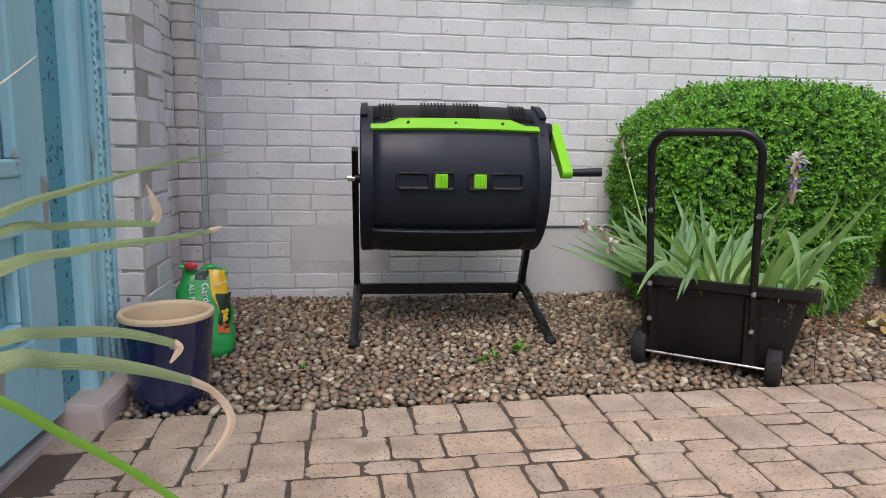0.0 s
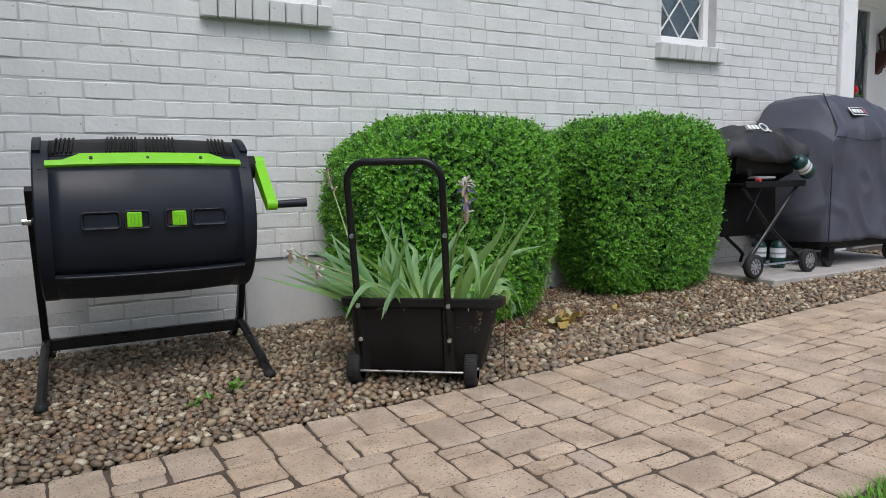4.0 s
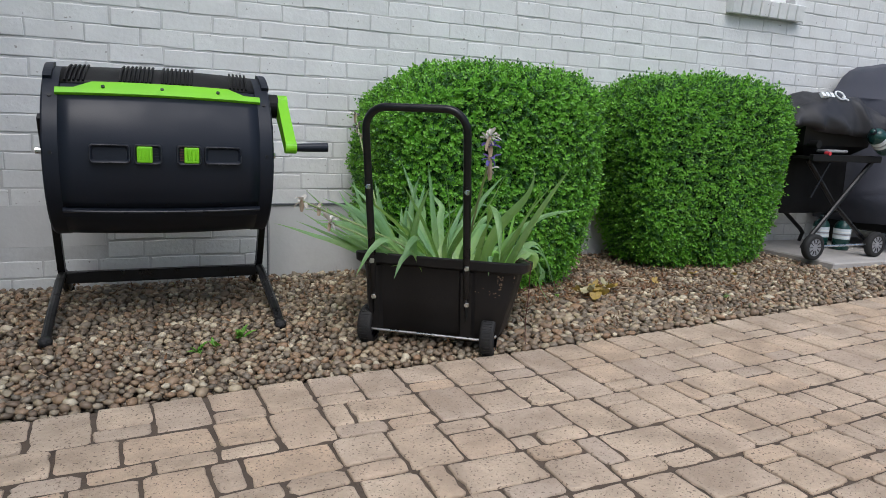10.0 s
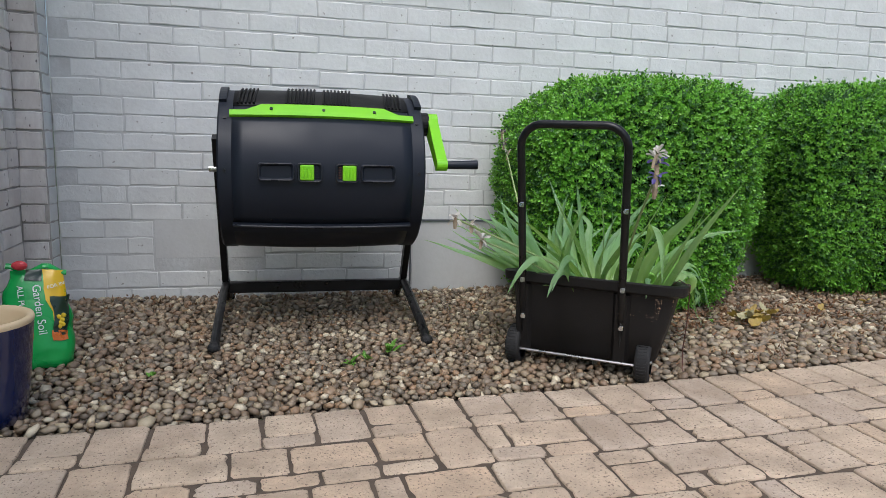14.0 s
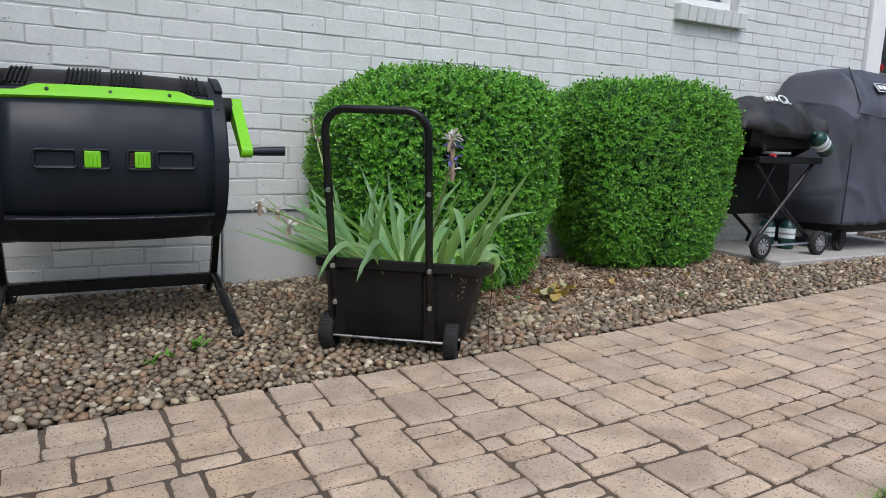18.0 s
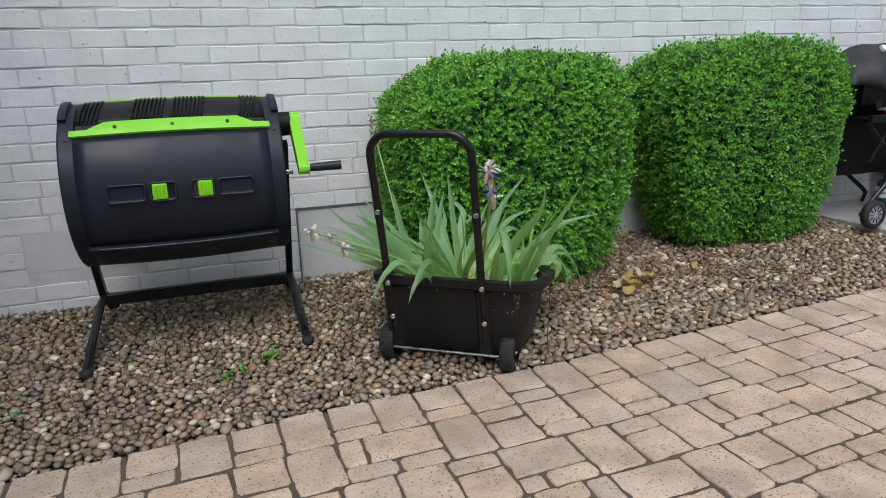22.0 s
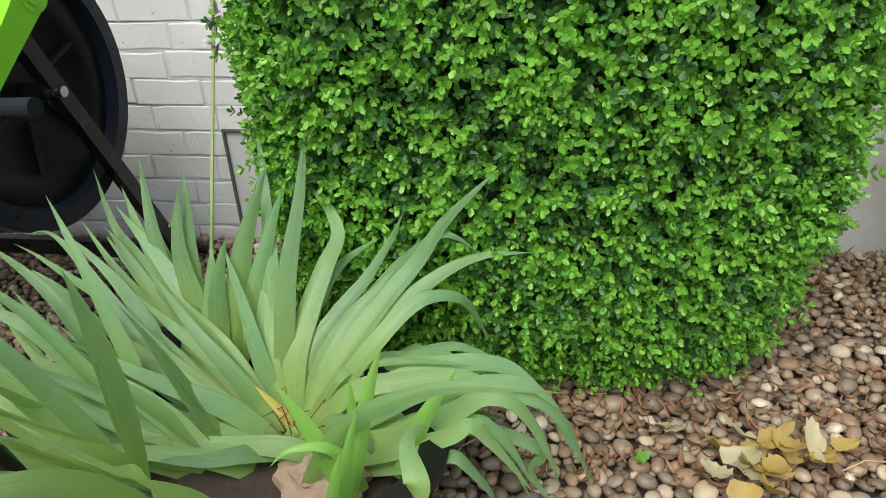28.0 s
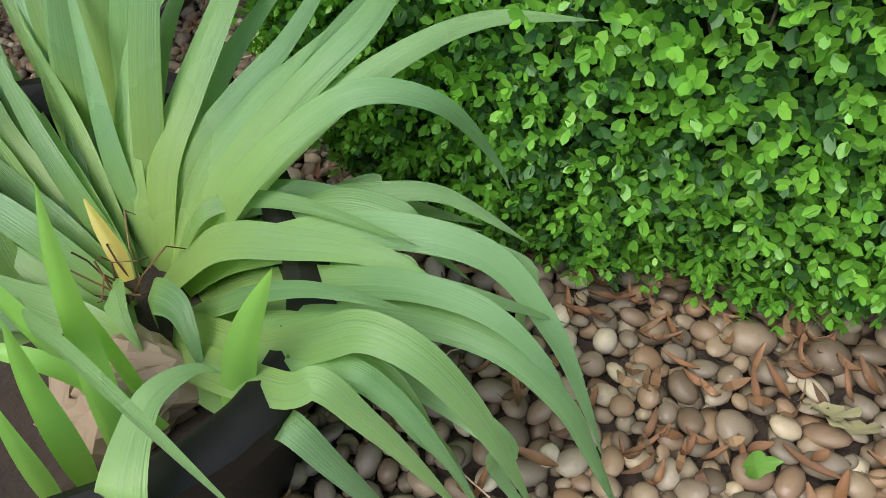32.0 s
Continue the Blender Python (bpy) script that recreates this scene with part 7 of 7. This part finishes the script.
# ---- small things on the ground ----
def flat_leaf(name, x, y, z, L, W, az, mt, label, lobes=0, curl=0.3, seed=1):
    r = random.Random(seed)
    bm = B()
    n = 24
    c = bm.verts.new((0, 0, 0.004))
    ring = []
    for k in range(n):
        a = 2 * math.pi * k / n
        rad = 1 + (0.13 * math.cos(lobes * a + 1.0) if lobes else 0) + r.uniform(-0.13, 0.13)
        u, v = math.cos(a) * rad * L / 2, math.sin(a) * rad * W / 2
        ring.append(bm.verts.new((u, v, curl * (u * u / L + v * v / W) + r.uniform(0, 0.006))))
    for k in range(n):
        bm.faces.new((ring[k], ring[(k + 1) % n], c))
    bmesh.ops.transform(bm, matrix=Matrix.Translation((x, y, z)) @ pose(0, 0, 0, r.uniform(-30, 30), r.uniform(-30, 30), az), verts=bm.verts)
    return tagged(part(name, bm, mt, smooth=True), label, "leaf", "fallen leaves by the bush")


for i, (x, y, L, W, az, mt, lobes) in enumerate((
        (1.966, 2.188, 0.061, 0.044, 20, "yellow_leaf", 3), (2.020, 2.161, 0.082, 0.060, 70, "yellow_leaf", 5), (2.044, 2.140, 0.070, 0.040, -20, "yellow_leaf", 0), (2.002, 2.134, 0.057, 0.032, 10, "pale_leaf", 0),
        (2.020, 2.218, 0.090, 0.032, -25, "pale_leaf", 0), (2.032, 2.194, 0.057, 0.036, 80, "pale_leaf", 3), (2.140, 2.194, 0.061, 0.032, -50, "yellow_leaf", 0), (2.188, 2.218, 0.049, 0.028, 10, "yellow_leaf", 3),
        (1.882, 2.230, 0.049, 0.028, 30, "pale_leaf", 3), (1.906, 2.224, 0.049, 0.024, -10, "pale_leaf", 0), (1.990, 2.086, 0.057, 0.044, 15, "yellow_leaf", 3), (2.086, 2.182, 0.041, 0.028, 5, "yellow_leaf", 0),
        (1.828, 2.152, 0.037, 0.024, 50, "weed", 3), (2.750, 2.300, 0.057, 0.036, 0, "yellow_leaf", 3), (2.450, 2.240, 0.049, 0.032, 40, "yellow_leaf", 4), (2.950, 2.220, 0.041, 0.032, 12, "yellow_leaf", 3))):
    flat_leaf("fallen_leaf", x, y, gz(x, y) + 0.026, L, W, az, M[mt], "curled yellow fallen leaf on the pebbles" if mt == "yellow_leaf" else "curled pale fallen leaf on the pebbles", lobes, 0.9, i)
yr = random.Random(14)
for k in range(10):
    x, y = 2.04 + yr.gauss(0, 0.075), 2.16 + yr.gauss(0, 0.05)
    flat_leaf("fallen_leaf", x, y, gz(x, y) + 0.03 + yr.uniform(0, 0.012), yr.uniform(0.045, 0.085), yr.uniform(0.025, 0.05), yr.uniform(0, 360), M["yellow_leaf"] if k % 3 else M["pale_leaf"],
              "curled yellow fallen leaf in a small heap on the pebbles" if k % 3 else "curled pale fallen leaf in a small heap on the pebbles", k % 4, 1.1, 40 + k)
# brown leaf shreds between the pebbles
lr = random.Random(9)
lv_, lf_ = [], []
for _ in range(8000):
    x = lr.uniform(-0.85, 5.2)
    y = lr.uniform(1.72, 2.94)
    dens = 0.5 if 1.4 < x < 3.4 and y > 2.10 else 0.22 if x > 1.4 or y > 2.45 else 0.05
    if lr.random() > dens or (x > 3.6 and y > 2.2) or y < edge_y(x) + 0.04:
        continue
    L, W_ = lr.uniform(0.012, 0.042), lr.uniform(0.003, 0.010)
    m = Matrix.Translation((x, y, gz(x, y) + lr.uniform(0.012, 0.026) + (0.003 if y > 2.2 and x > 1.4 else 0.0))) @ pose(0, 0, 0, lr.uniform(-35, 35), lr.uniform(-30, 30), lr.uniform(0, 360))
    off = len(lv_)
    for i in range(5):
        t = i / 4
        w = W_ * (0.15 + math.sin(t * 3.0) ** 0.8 if 0 < t < 1 else 0.12) / 2
        zc = lr.uniform(0.5, 1.4) * 0.012 * (2 * t - 1) ** 2
        lv_ += [tuple(m @ Vector((L * (t - 0.5), -w, zc))), tuple(m @ Vector((L * (t - 0.5), w, zc + 0.002)))]
    lf_ += [(off + 2 * i, off + 2 * i + 2, off + 2 * i + 3, off + 2 * i + 1) for i in range(4)]
tagged(raw("leaf_litter", lv_, lf_, M["brown_leaf"]), "brown dead leaf shreds scattered among the pebbles", "leaf litter", kind="stuff")
sv_, sf_ = [], []
for _ in range(190):
    x, y = lr.gauss(1.95, 0.45), lr.gauss(2.24, 0.12)
    if y < 1.95 or y > 2.9:
        continue
    L, W_ = lr.uniform(0.025, 0.055), lr.uniform(0.005, 0.011)
    bendy, roll_ = lr.uniform(0.3, 1.6), lr.uniform(-1.0, 1.0)
    m = Matrix.Translation((x, y, gz(x, y) + lr.uniform(0.013, 0.021))) @ pose(0, 0, 0, lr.uniform(-25, 25), lr.uniform(-14, 14), lr.uniform(0, 360))
    off = len(sv_)
    for i in range(7):
        t = i / 6
        w = W_ / 2 * (0.12 + 0.88 * math.sin(math.pi * min(0.98, t + 0.02)) ** 0.7)
        zc = 0.012 * bendy * (2 * t - 1) ** 2
        for q in (-1, 0, 1):
            sv_.append(tuple(m @ Vector((L * (t - 0.5), q * w + 0.006 * roll_ * t * t, zc + (0.004 if q else 0.0)))))
    sf_ += [(off + 3 * i + q, off + 3 * i + 3 + q, off + 3 * i + 4 + q, off + 3 * i + 1 + q) for i in range(6) for q in (0, 1)]
tagged(raw("dry_leaf_strips", sv_, sf_, M["rust_leaf"], smooth=True), "curled orange-brown dry leaf strips lying on the pebbles", "leaf litter", kind="stuff")
tw = B()
for _ in range(60):
    x, y = lr.uniform(-0.7, 3.4), lr.uniform(1.75, 2.85)
    if y < edge_y(x) + 0.05:
        continue
    a, L = lr.uniform(0, 6.28), lr.uniform(0.03, 0.11)
    z = gz(x, y) + 0.026
    tube(tw, [(x, y, z), (x + L * 0.5 * math.cos(a), y + L * 0.5 * math.sin(a), z + 0.004), (x + L * math.cos(a + 0.2), y + L * math.sin(a + 0.2), z - 0.002)], 0.0011, 5)
tagged(part("dry_twigs", tw, M["straw"]), "thin dry stems scattered on the pebbles", "dry twigs", kind="stuff")


def weed(x, y, n, size, seed):
    r = random.Random(seed)
    w = thing("weed", (x, y, gz(x, y)), "small pale green weed growing between the pebbles", "weed", "weeds in the pebble bed")
    for k in range(n):
        bm = B()
        strap(bm, (x + r.uniform(-0.01, 0.01), y + r.uniform(-0.01, 0.01), gz(x, y) + 0.012), r.uniform(0, 360), r.uniform(25, 75), size * r.uniform(0.6, 1.2), size * 0.42, r.uniform(20, 70), 6, 0.3, shape=lambda t: math.sin(min(0.97, t + 0.05) * 3.1))
        part("leaf", bm, M["weed"], w)


weed(0.475, 2.07, 9, 0.05, 1)
weed(0.33, 1.98, 8, 0.035, 2)
weed(0.39, 2.01, 5, 0.03, 3)
weed(-0.30, 1.95, 4, 0.03, 4)
weed(2.62, 1.95, 4, 0.03, 5)

# ---- lawn grass along the path ----
gr_ = np.random.default_rng(8)
gv, gf = [], []
count = 26000
xs_ = gr_.uniform(0.6, 7.5, count)
ys_ = 0.462 + 0.045 * np.clip(xs_ - 1.4, 0, 4.6) - np.abs(gr_.normal(0, 0.30, count)) ** 1.15 * 1.2
for i in range(count):
    x, y = float(xs_[i]), float(ys_[i])
    h = float(gr_.uniform(0.02, 0.055)) * (1.15 if y > 0.44 else 1.0)
    a, ln = float(gr_.uniform(0, 6.28)), float(gr_.uniform(0.1, 0.8))
    dx, dy = math.cos(a), math.sin(a)
    if y > 0.44 + 0.045 * max(0.0, min(x, 6.0) - 1.4):
        dy = abs(dy)
    z = gz(x, y) - 0.04
    w = 0.0022
    off = len(gv)
    for t, k in ((0, 1.0), (0.5, 0.8)):
        px_, py_ = x + dx * h * ln * t * t, y + dy * h * ln * t * t
        gv += [(px_ - dy * w * k, py_ + dx * w * k, z + 0.03 + h * t), (px_ + dy * w * k, py_ - dx * w * k, z + 0.03 + h * t)]
    gv.append((x + dx * h * ln, y + dy * h * ln, z + 0.03 + h * (1 - 0.25 * ln)))
    gf += [(off, off + 1, off + 3, off + 2), (off + 2, off + 3, off + 4)]
tagged(raw("lawn_grass", gv, gf, M["grass"]), "uneven green lawn grass along the edge of the pavers", "grass", kind="stuff")


# ---- the pieces of walls, path and pebble bed ----
bricks_on(wall, (-0.84, WY + 0.008), 0, 6.27, -0.0775, 3.16, M["paint"], shift=0.37,
          holes=((W1[0] + 0.84, W1[1] + 0.84, ZS - 0.10, 2.75), (W2[0] + 0.84, W2[1] + 0.84, ZS - 0.10, 2.75), (0.38, 0.86, 0.205, 0.395), (1.552, 2.46, -0.1, 0.385), (3.0, 3.7, -0.1, 0.36)),
          near=(0.02, 3.0, 0.30, 1.5))
bricks_on(pier, (-1.5, 1.828), 0, 0.73, 0.0, 2.6, M["dingy"], near=(0.3, 0.8, 0, 2), depth=0.008)
bricks_on(pier, (-0.770, 1.828), 90, 0.272, 0.0, 2.6, M["paint"], shift=0.5, near=(0, 0.6, 0, 2))
bricks_on(nook, (-0.948, 2.11), 90, 0.75, 0.0, 2.6, M["dingy"], near=(0, 0.8, 0, 2))
bricks_on(pil, (-0.948, 2.868), 0, 0.106, 0.0, 2.6, M["dingy"], near=(0, 0.2, 0, 2))
bricks_on(pil, (-0.842, 2.868), 90, 0.1, 0.0, 2.6, M["paint"], near=(0, 0.2, 0, 2))


def paver_mesh(seed, w, d):
    """A tumbled paver: worn corners, crumbled edges, a flat top."""
    r = random.Random(seed)
    outline = []
    for k, (sx, sy) in enumerate(((1, 1), (-1, 1), (-1, -1), (1, -1))):
        c = min(r.choice((0.006, 0.009, 0.012, 0.018)), 0.34 * min(w, d))
        for q in range(3):
            t = radians(90 * k + 45 * q)
            outline.append((sx * (w / 2 - c) + c * math.cos(t), sy * (d / 2 - c) + c * math.sin(t)))
        # points along the side that follows this corner
        m = max(2, round((w if k % 2 == 0 else d) / 0.03))
        for q in range(1, m):
            f = (q + r.uniform(-0.25, 0.25)) / m
            outline.append((sx * (w / 2 - c) * (1 - 2 * f), sy * d / 2) if k % 2 == 0 else (sx * w / 2, sy * (d / 2 - c) * (1 - 2 * f)))
    wob = [r.uniform(-0.0012, 0.0024) + (r.uniform(0.002, 0.005) if r.random() < 0.12 else 0.0) for _ in outline]
    n = len(outline)
    verts, faces = [], []
    for inset, z in ((0.001, -0.030), (0.0, -0.006), (0.0008, -0.0022), (0.0030, -0.0003), (0.0075, 0.0)):
        for (px, py), o in zip(outline, wob):
            f = inset + o
            verts.append((px * (1 - 2 * f / w), py * (1 - 2 * f / d), z + r.uniform(-0.0004, 0.0004)))
    for k in range(4):
        for i in range(n):
            j = (i + 1) % n
            faces.append((k * n + i, k * n + j, (k + 1) * n + j, (k + 1) * n + i))
    verts.append((0, 0, r.uniform(-0.0006, 0.0006)))
    faces += [(4 * n + i, 4 * n + (i + 1) % n, 5 * n) for i in range(n)]
    me = bpy.data.meshes.new("paver")
    me.from_pydata(verts, [], faces)
    me.update()
    me.shade_smooth()
    me.materials.append(M["paver"])
    return me


PV = {}
UX, UY, GAP = 0.0703, 0.0695, 0.0070
pr = random.Random(21)


def lay(parent, cells, near):
    rv, rf, count = [], [], 0
    for x0, x1, y0, y1 in cells:
        nw, nd = max(1, round((x1 - x0) / UX)), max(1, round((y1 - y0) / UY))
        key = (nw, nd, pr.randrange(6))
        w, d = nw * UX - GAP, nd * UY - GAP
        if key not in PV:
            PV[key] = paver_mesh(nw * 97 + nd * 13 + key[2] * 5, w, d)
        cx, cy = (x0 + x1) / 2, (y0 + y1) / 2
        cy += bend(cx)
        m = Matrix.LocRotScale((cx + pr.uniform(-0.0015, 0.0015), cy + pr.uniform(-0.0015, 0.0015), gz(cx, cy) + 0.006 + pr.uniform(-0.0025, 0.0025)),
                               Euler((pr.uniform(-0.008, 0.008), -0.02 * (cx > 0.3) + pr.uniform(-0.008, 0.008), pr.uniform(-0.016, 0.016) + (0.058 if cx < 0.6 else 0.052 if 1.4 < cx < 6 else 0.0))),
                               ((x1 - x0 - GAP) / w, (y1 - y0 - GAP) / d, 1))
        if near(cx, cy) and count < 300:
            ob = new("paver", PV[key])
            ob.parent = parent
            ob.matrix_basis = m
            count += 1
        else:
            off = len(rv)
            rv += [tuple(m @ v.co) for v in PV[key].vertices]
            rf += [[off + i for i in p.vertices] for p in PV[key].polygons]
    if rv:
        ob = raw("pavers", rv, rf, M["paver"], parent, smooth=True)
        ob["kind"] = "stuff"


# three sizes of paver fill rows three units deep: each block lists (left, width, top, depth) in units
BLOCKS = {
    "A": (2, ((0, 2, 0, 3),)),
    "B": (2, ((0, 2, 0, 2), (0, 2, 2, 1))),
    "C": (2, ((0, 2, 0, 1), (0, 2, 1, 2))),
    "D": (4, ((0, 1, 0, 2), (1, 3, 0, 2), (0, 2, 2, 1), (2, 2, 2, 1))),
    "E": (4, ((0, 3, 0, 2), (3, 1, 0, 2), (0, 2, 2, 1), (2, 2, 2, 1))),
    "F": (8, ((0, 3, 0, 2), (3, 2, 0, 2), (5, 3, 0, 2), (0, 2, 2, 1), (2, 2, 2, 1), (4, 2, 2, 1), (6, 2, 2, 1))),
    "G": (3, ((0, 3, 0, 2), (0, 1, 2, 1), (1, 2, 2, 1))),
    "H": (3, ((0, 2, 0, 1), (0, 2, 1, 2), (2, 1, 0, 2), (2, 1, 2, 1))),
}


def paver_row(x, x1, y, blocks, fill="AABBCCDEG"):
    """One row of blocks that starts at x; past the given blocks the mix is free."""
    cells, k, last = [], 0, ""
    while x < x1:
        b = blocks[k] if k < len(blocks) else pr.choice([q for q in fill if q != last])
        k, last = k + 1, b
        width, pieces = BLOCKS[b]
        cells += [(x + a * UX, x + (a + w) * UX, y - (t + d) * UY, y - t * UY) for a, w, t, d in pieces]
        x += width * UX
    return cells


EDGE = 1.652
courses = paver_row(0.612 - 12 * 2 * UX, 10.2, EDGE, "BA" * 80)
courses += paver_row(-0.232 - 8 * UX, 10.2, EDGE - 3 * UY, "BABA" + "F" + "BA" + "D" + "ACBABABCAB")
courses += paver_row(-1.10, 10.2, EDGE - 6 * UY, "BACDAEBADBAC")
courses += paver_row(-1.02, 10.2, EDGE - 9 * UY, "EBACADBGAB")
courses += paver_row(-1.10, 10.2, EDGE - 12 * UY, "BADACEAB")
x = -1.05
while x < 10.2:
    w = pr.choice((2, 2, 3)) * UX
    courses.append((x, x + w, EDGE - 17 * UY, EDGE - 15 * UY))
    x += w
lay(pathbed, courses, lambda x, y: -0.7 < x < 2.4 and y > 0.85)
porch_rows = []
for k in range(6):
    porch_rows += paver_row(6.3 - 0.05 * (k % 3), 10.2, 2.93 - 3 * k * UY, "")
lay(pathbed2, porch_rows, lambda x, y: False)


# pebbles: round worn stones in two uneven layers
def ico(sub):
    bm = B()
    bmesh.ops.create_icosphere(bm, subdivisions=sub, radius=1.0)
    v = np.array([p.co for p in bm.verts])
    f = np.array([[p.index for p in q.verts] for q in bm.faces])
    bm.free()
    return v, f


def stones(places, sz, sub, seed):
    rg = np.random.default_rng(seed)
    v0, f0 = ico(sub)
    n = len(places)
    ax = np.stack([sz * rg.uniform(1.0, 1.45, n), sz * rg.uniform(0.82, 1.05, n), sz * rg.uniform(0.55, 0.8, n)], 1)
    e = [Euler((rg.normal(0, 0.22), rg.normal(0, 0.22), rg.uniform(0, 6.28))).to_matrix() for _ in range(n)]
    rot = np.array([[list(row) for row in m] for m in e])
    ph = rg.uniform(0, 6.28, (n, 3))
    wob = 1 + 0.10 * (np.sin(2.1 * v0[None, :, 0] + ph[:, None, 0]) * np.cos(1.7 * v0[None, :, 1] + ph[:, None, 1])) + 0.05 * np.sin(3.3 * v0[None, :, 2] + ph[:, None, 2])
    v = v0[None] * wob[:, :, None] * ax[:, None, :]
    v = np.einsum('nij,nvj->nvi', rot, v)
    return v, f0


def stone_mesh(v, f0, name="pebbles"):
    n, k = v.shape[:2]
    faces = (f0[None] + (np.arange(n) * k)[:, None, None]).reshape(-1, 3)
    me = bpy.data.meshes.new(name)
    vv = v.reshape(-1, 3)
    me.vertices.add(len(vv))
    me.vertices.foreach_set("co", vv.astype(np.float32).ravel())
    me.loops.add(faces.size)
    me.loops.foreach_set("vertex_index", faces.astype(np.int32).ravel())
    me.polygons.add(len(faces))
    me.polygons.foreach_set("loop_start", (np.arange(len(faces)) * 3).astype(np.int32))
    me.polygons.foreach_set("loop_total", np.full(len(faces), 3, np.int32))
    me.update(calc_edges=True)
    me.validate()
    return me


rg = np.random.default_rng(5)


def in_bed(x, y):
    if y < edge_y(x) + 0.012 or y > 2.955 or (3.72 < x < 5.44 and y > 2.24):
        return False
    if (x < -0.80 and 1.8 < y < 2.26) or (x < -0.88 and y < 1.84):
        return False
    return not (x > 5.2 and y > 2.0 + (6.2 - x) * 0.9 + 0.1)


def scatter(tries, mean, lift, slack):
    """Stones thrown one by one; a stone that would overlap one that lies there is left out."""
    cell, grid, out = 0.05, {}, []
    xs, ys = rg.uniform(-0.93, 6.2, tries), rg.uniform(1.54, 2.955, tries)
    sizes = np.sort(np.exp(rg.normal(0, 0.24, tries)) * mean)[::-1]
    sizes = np.concatenate([rg.permutation(sizes[:tries // 2]), rg.permutation(sizes[tries // 2:])])
    for x, y, r in zip(xs.tolist(), ys.tolist(), sizes.tolist()):
        if not in_bed(x, y):
            continue
        i, j = int(x // cell), int(y // cell)
        if any((x - a) ** 2 + (y - b) ** 2 < (slack * (r + q)) ** 2 for di in (-1, 0, 1) for dj in (-1, 0, 1) for a, b, q in grid.get((i + di, j + dj), ())):
            continue
        grid.setdefault((i, j), []).append((x, y, r))
        out.append((x, y, gz(x, y) + lift + float(rg.uniform(-0.003, 0.004)), r))
    return out


low = scatter(100000, 0.0126, -0.009, 0.80)
top = scatter(170000, 0.0130, 0.005, 0.86)
spots_ = np.array(low + top)
upper = np.arange(len(spots_)) >= len(low)
sizes_ = spots_[:, 3]
spots_ = spots_[:, :3]
close = (spots_[:, 0] > 1.3) & (spots_[:, 0] < 2.5) & (spots_[:, 1] < 2.6) & upper
for sel, sub, seed, nm in ((close, 2, 3, "near"), (~close, 1, 4, "far")):
    v, f0 = stones(spots_[sel], sizes_[sel], sub, seed)
    v = v + spots_[sel][:, None, :]
    own = np.zeros(len(v), bool)
    if nm == "near":
        c = spots_[sel]
        own[np.where((c[:, 0] > 1.55) & (c[:, 0] < 2.35) & (c[:, 1] < 2.3) & (c[:, 2] > gz(1.8, 2.0) - 0.005))[0][:300]] = True
        for i in np.where(own)[0]:
            me = stone_mesh((v[i] - c[i])[None], f0, "pebble")
            me.materials.append(M["pebble"])
            me.shade_smooth()
            ob = new("pebble", me)
            ob.parent, ob.location = bed, c[i]
    me = stone_mesh(v[~own], f0)
    tagged(link("pebbles", me, M["pebble"], smooth=True), "brown, grey and tan river pebbles along the wall", "pebbles", kind="stuff")
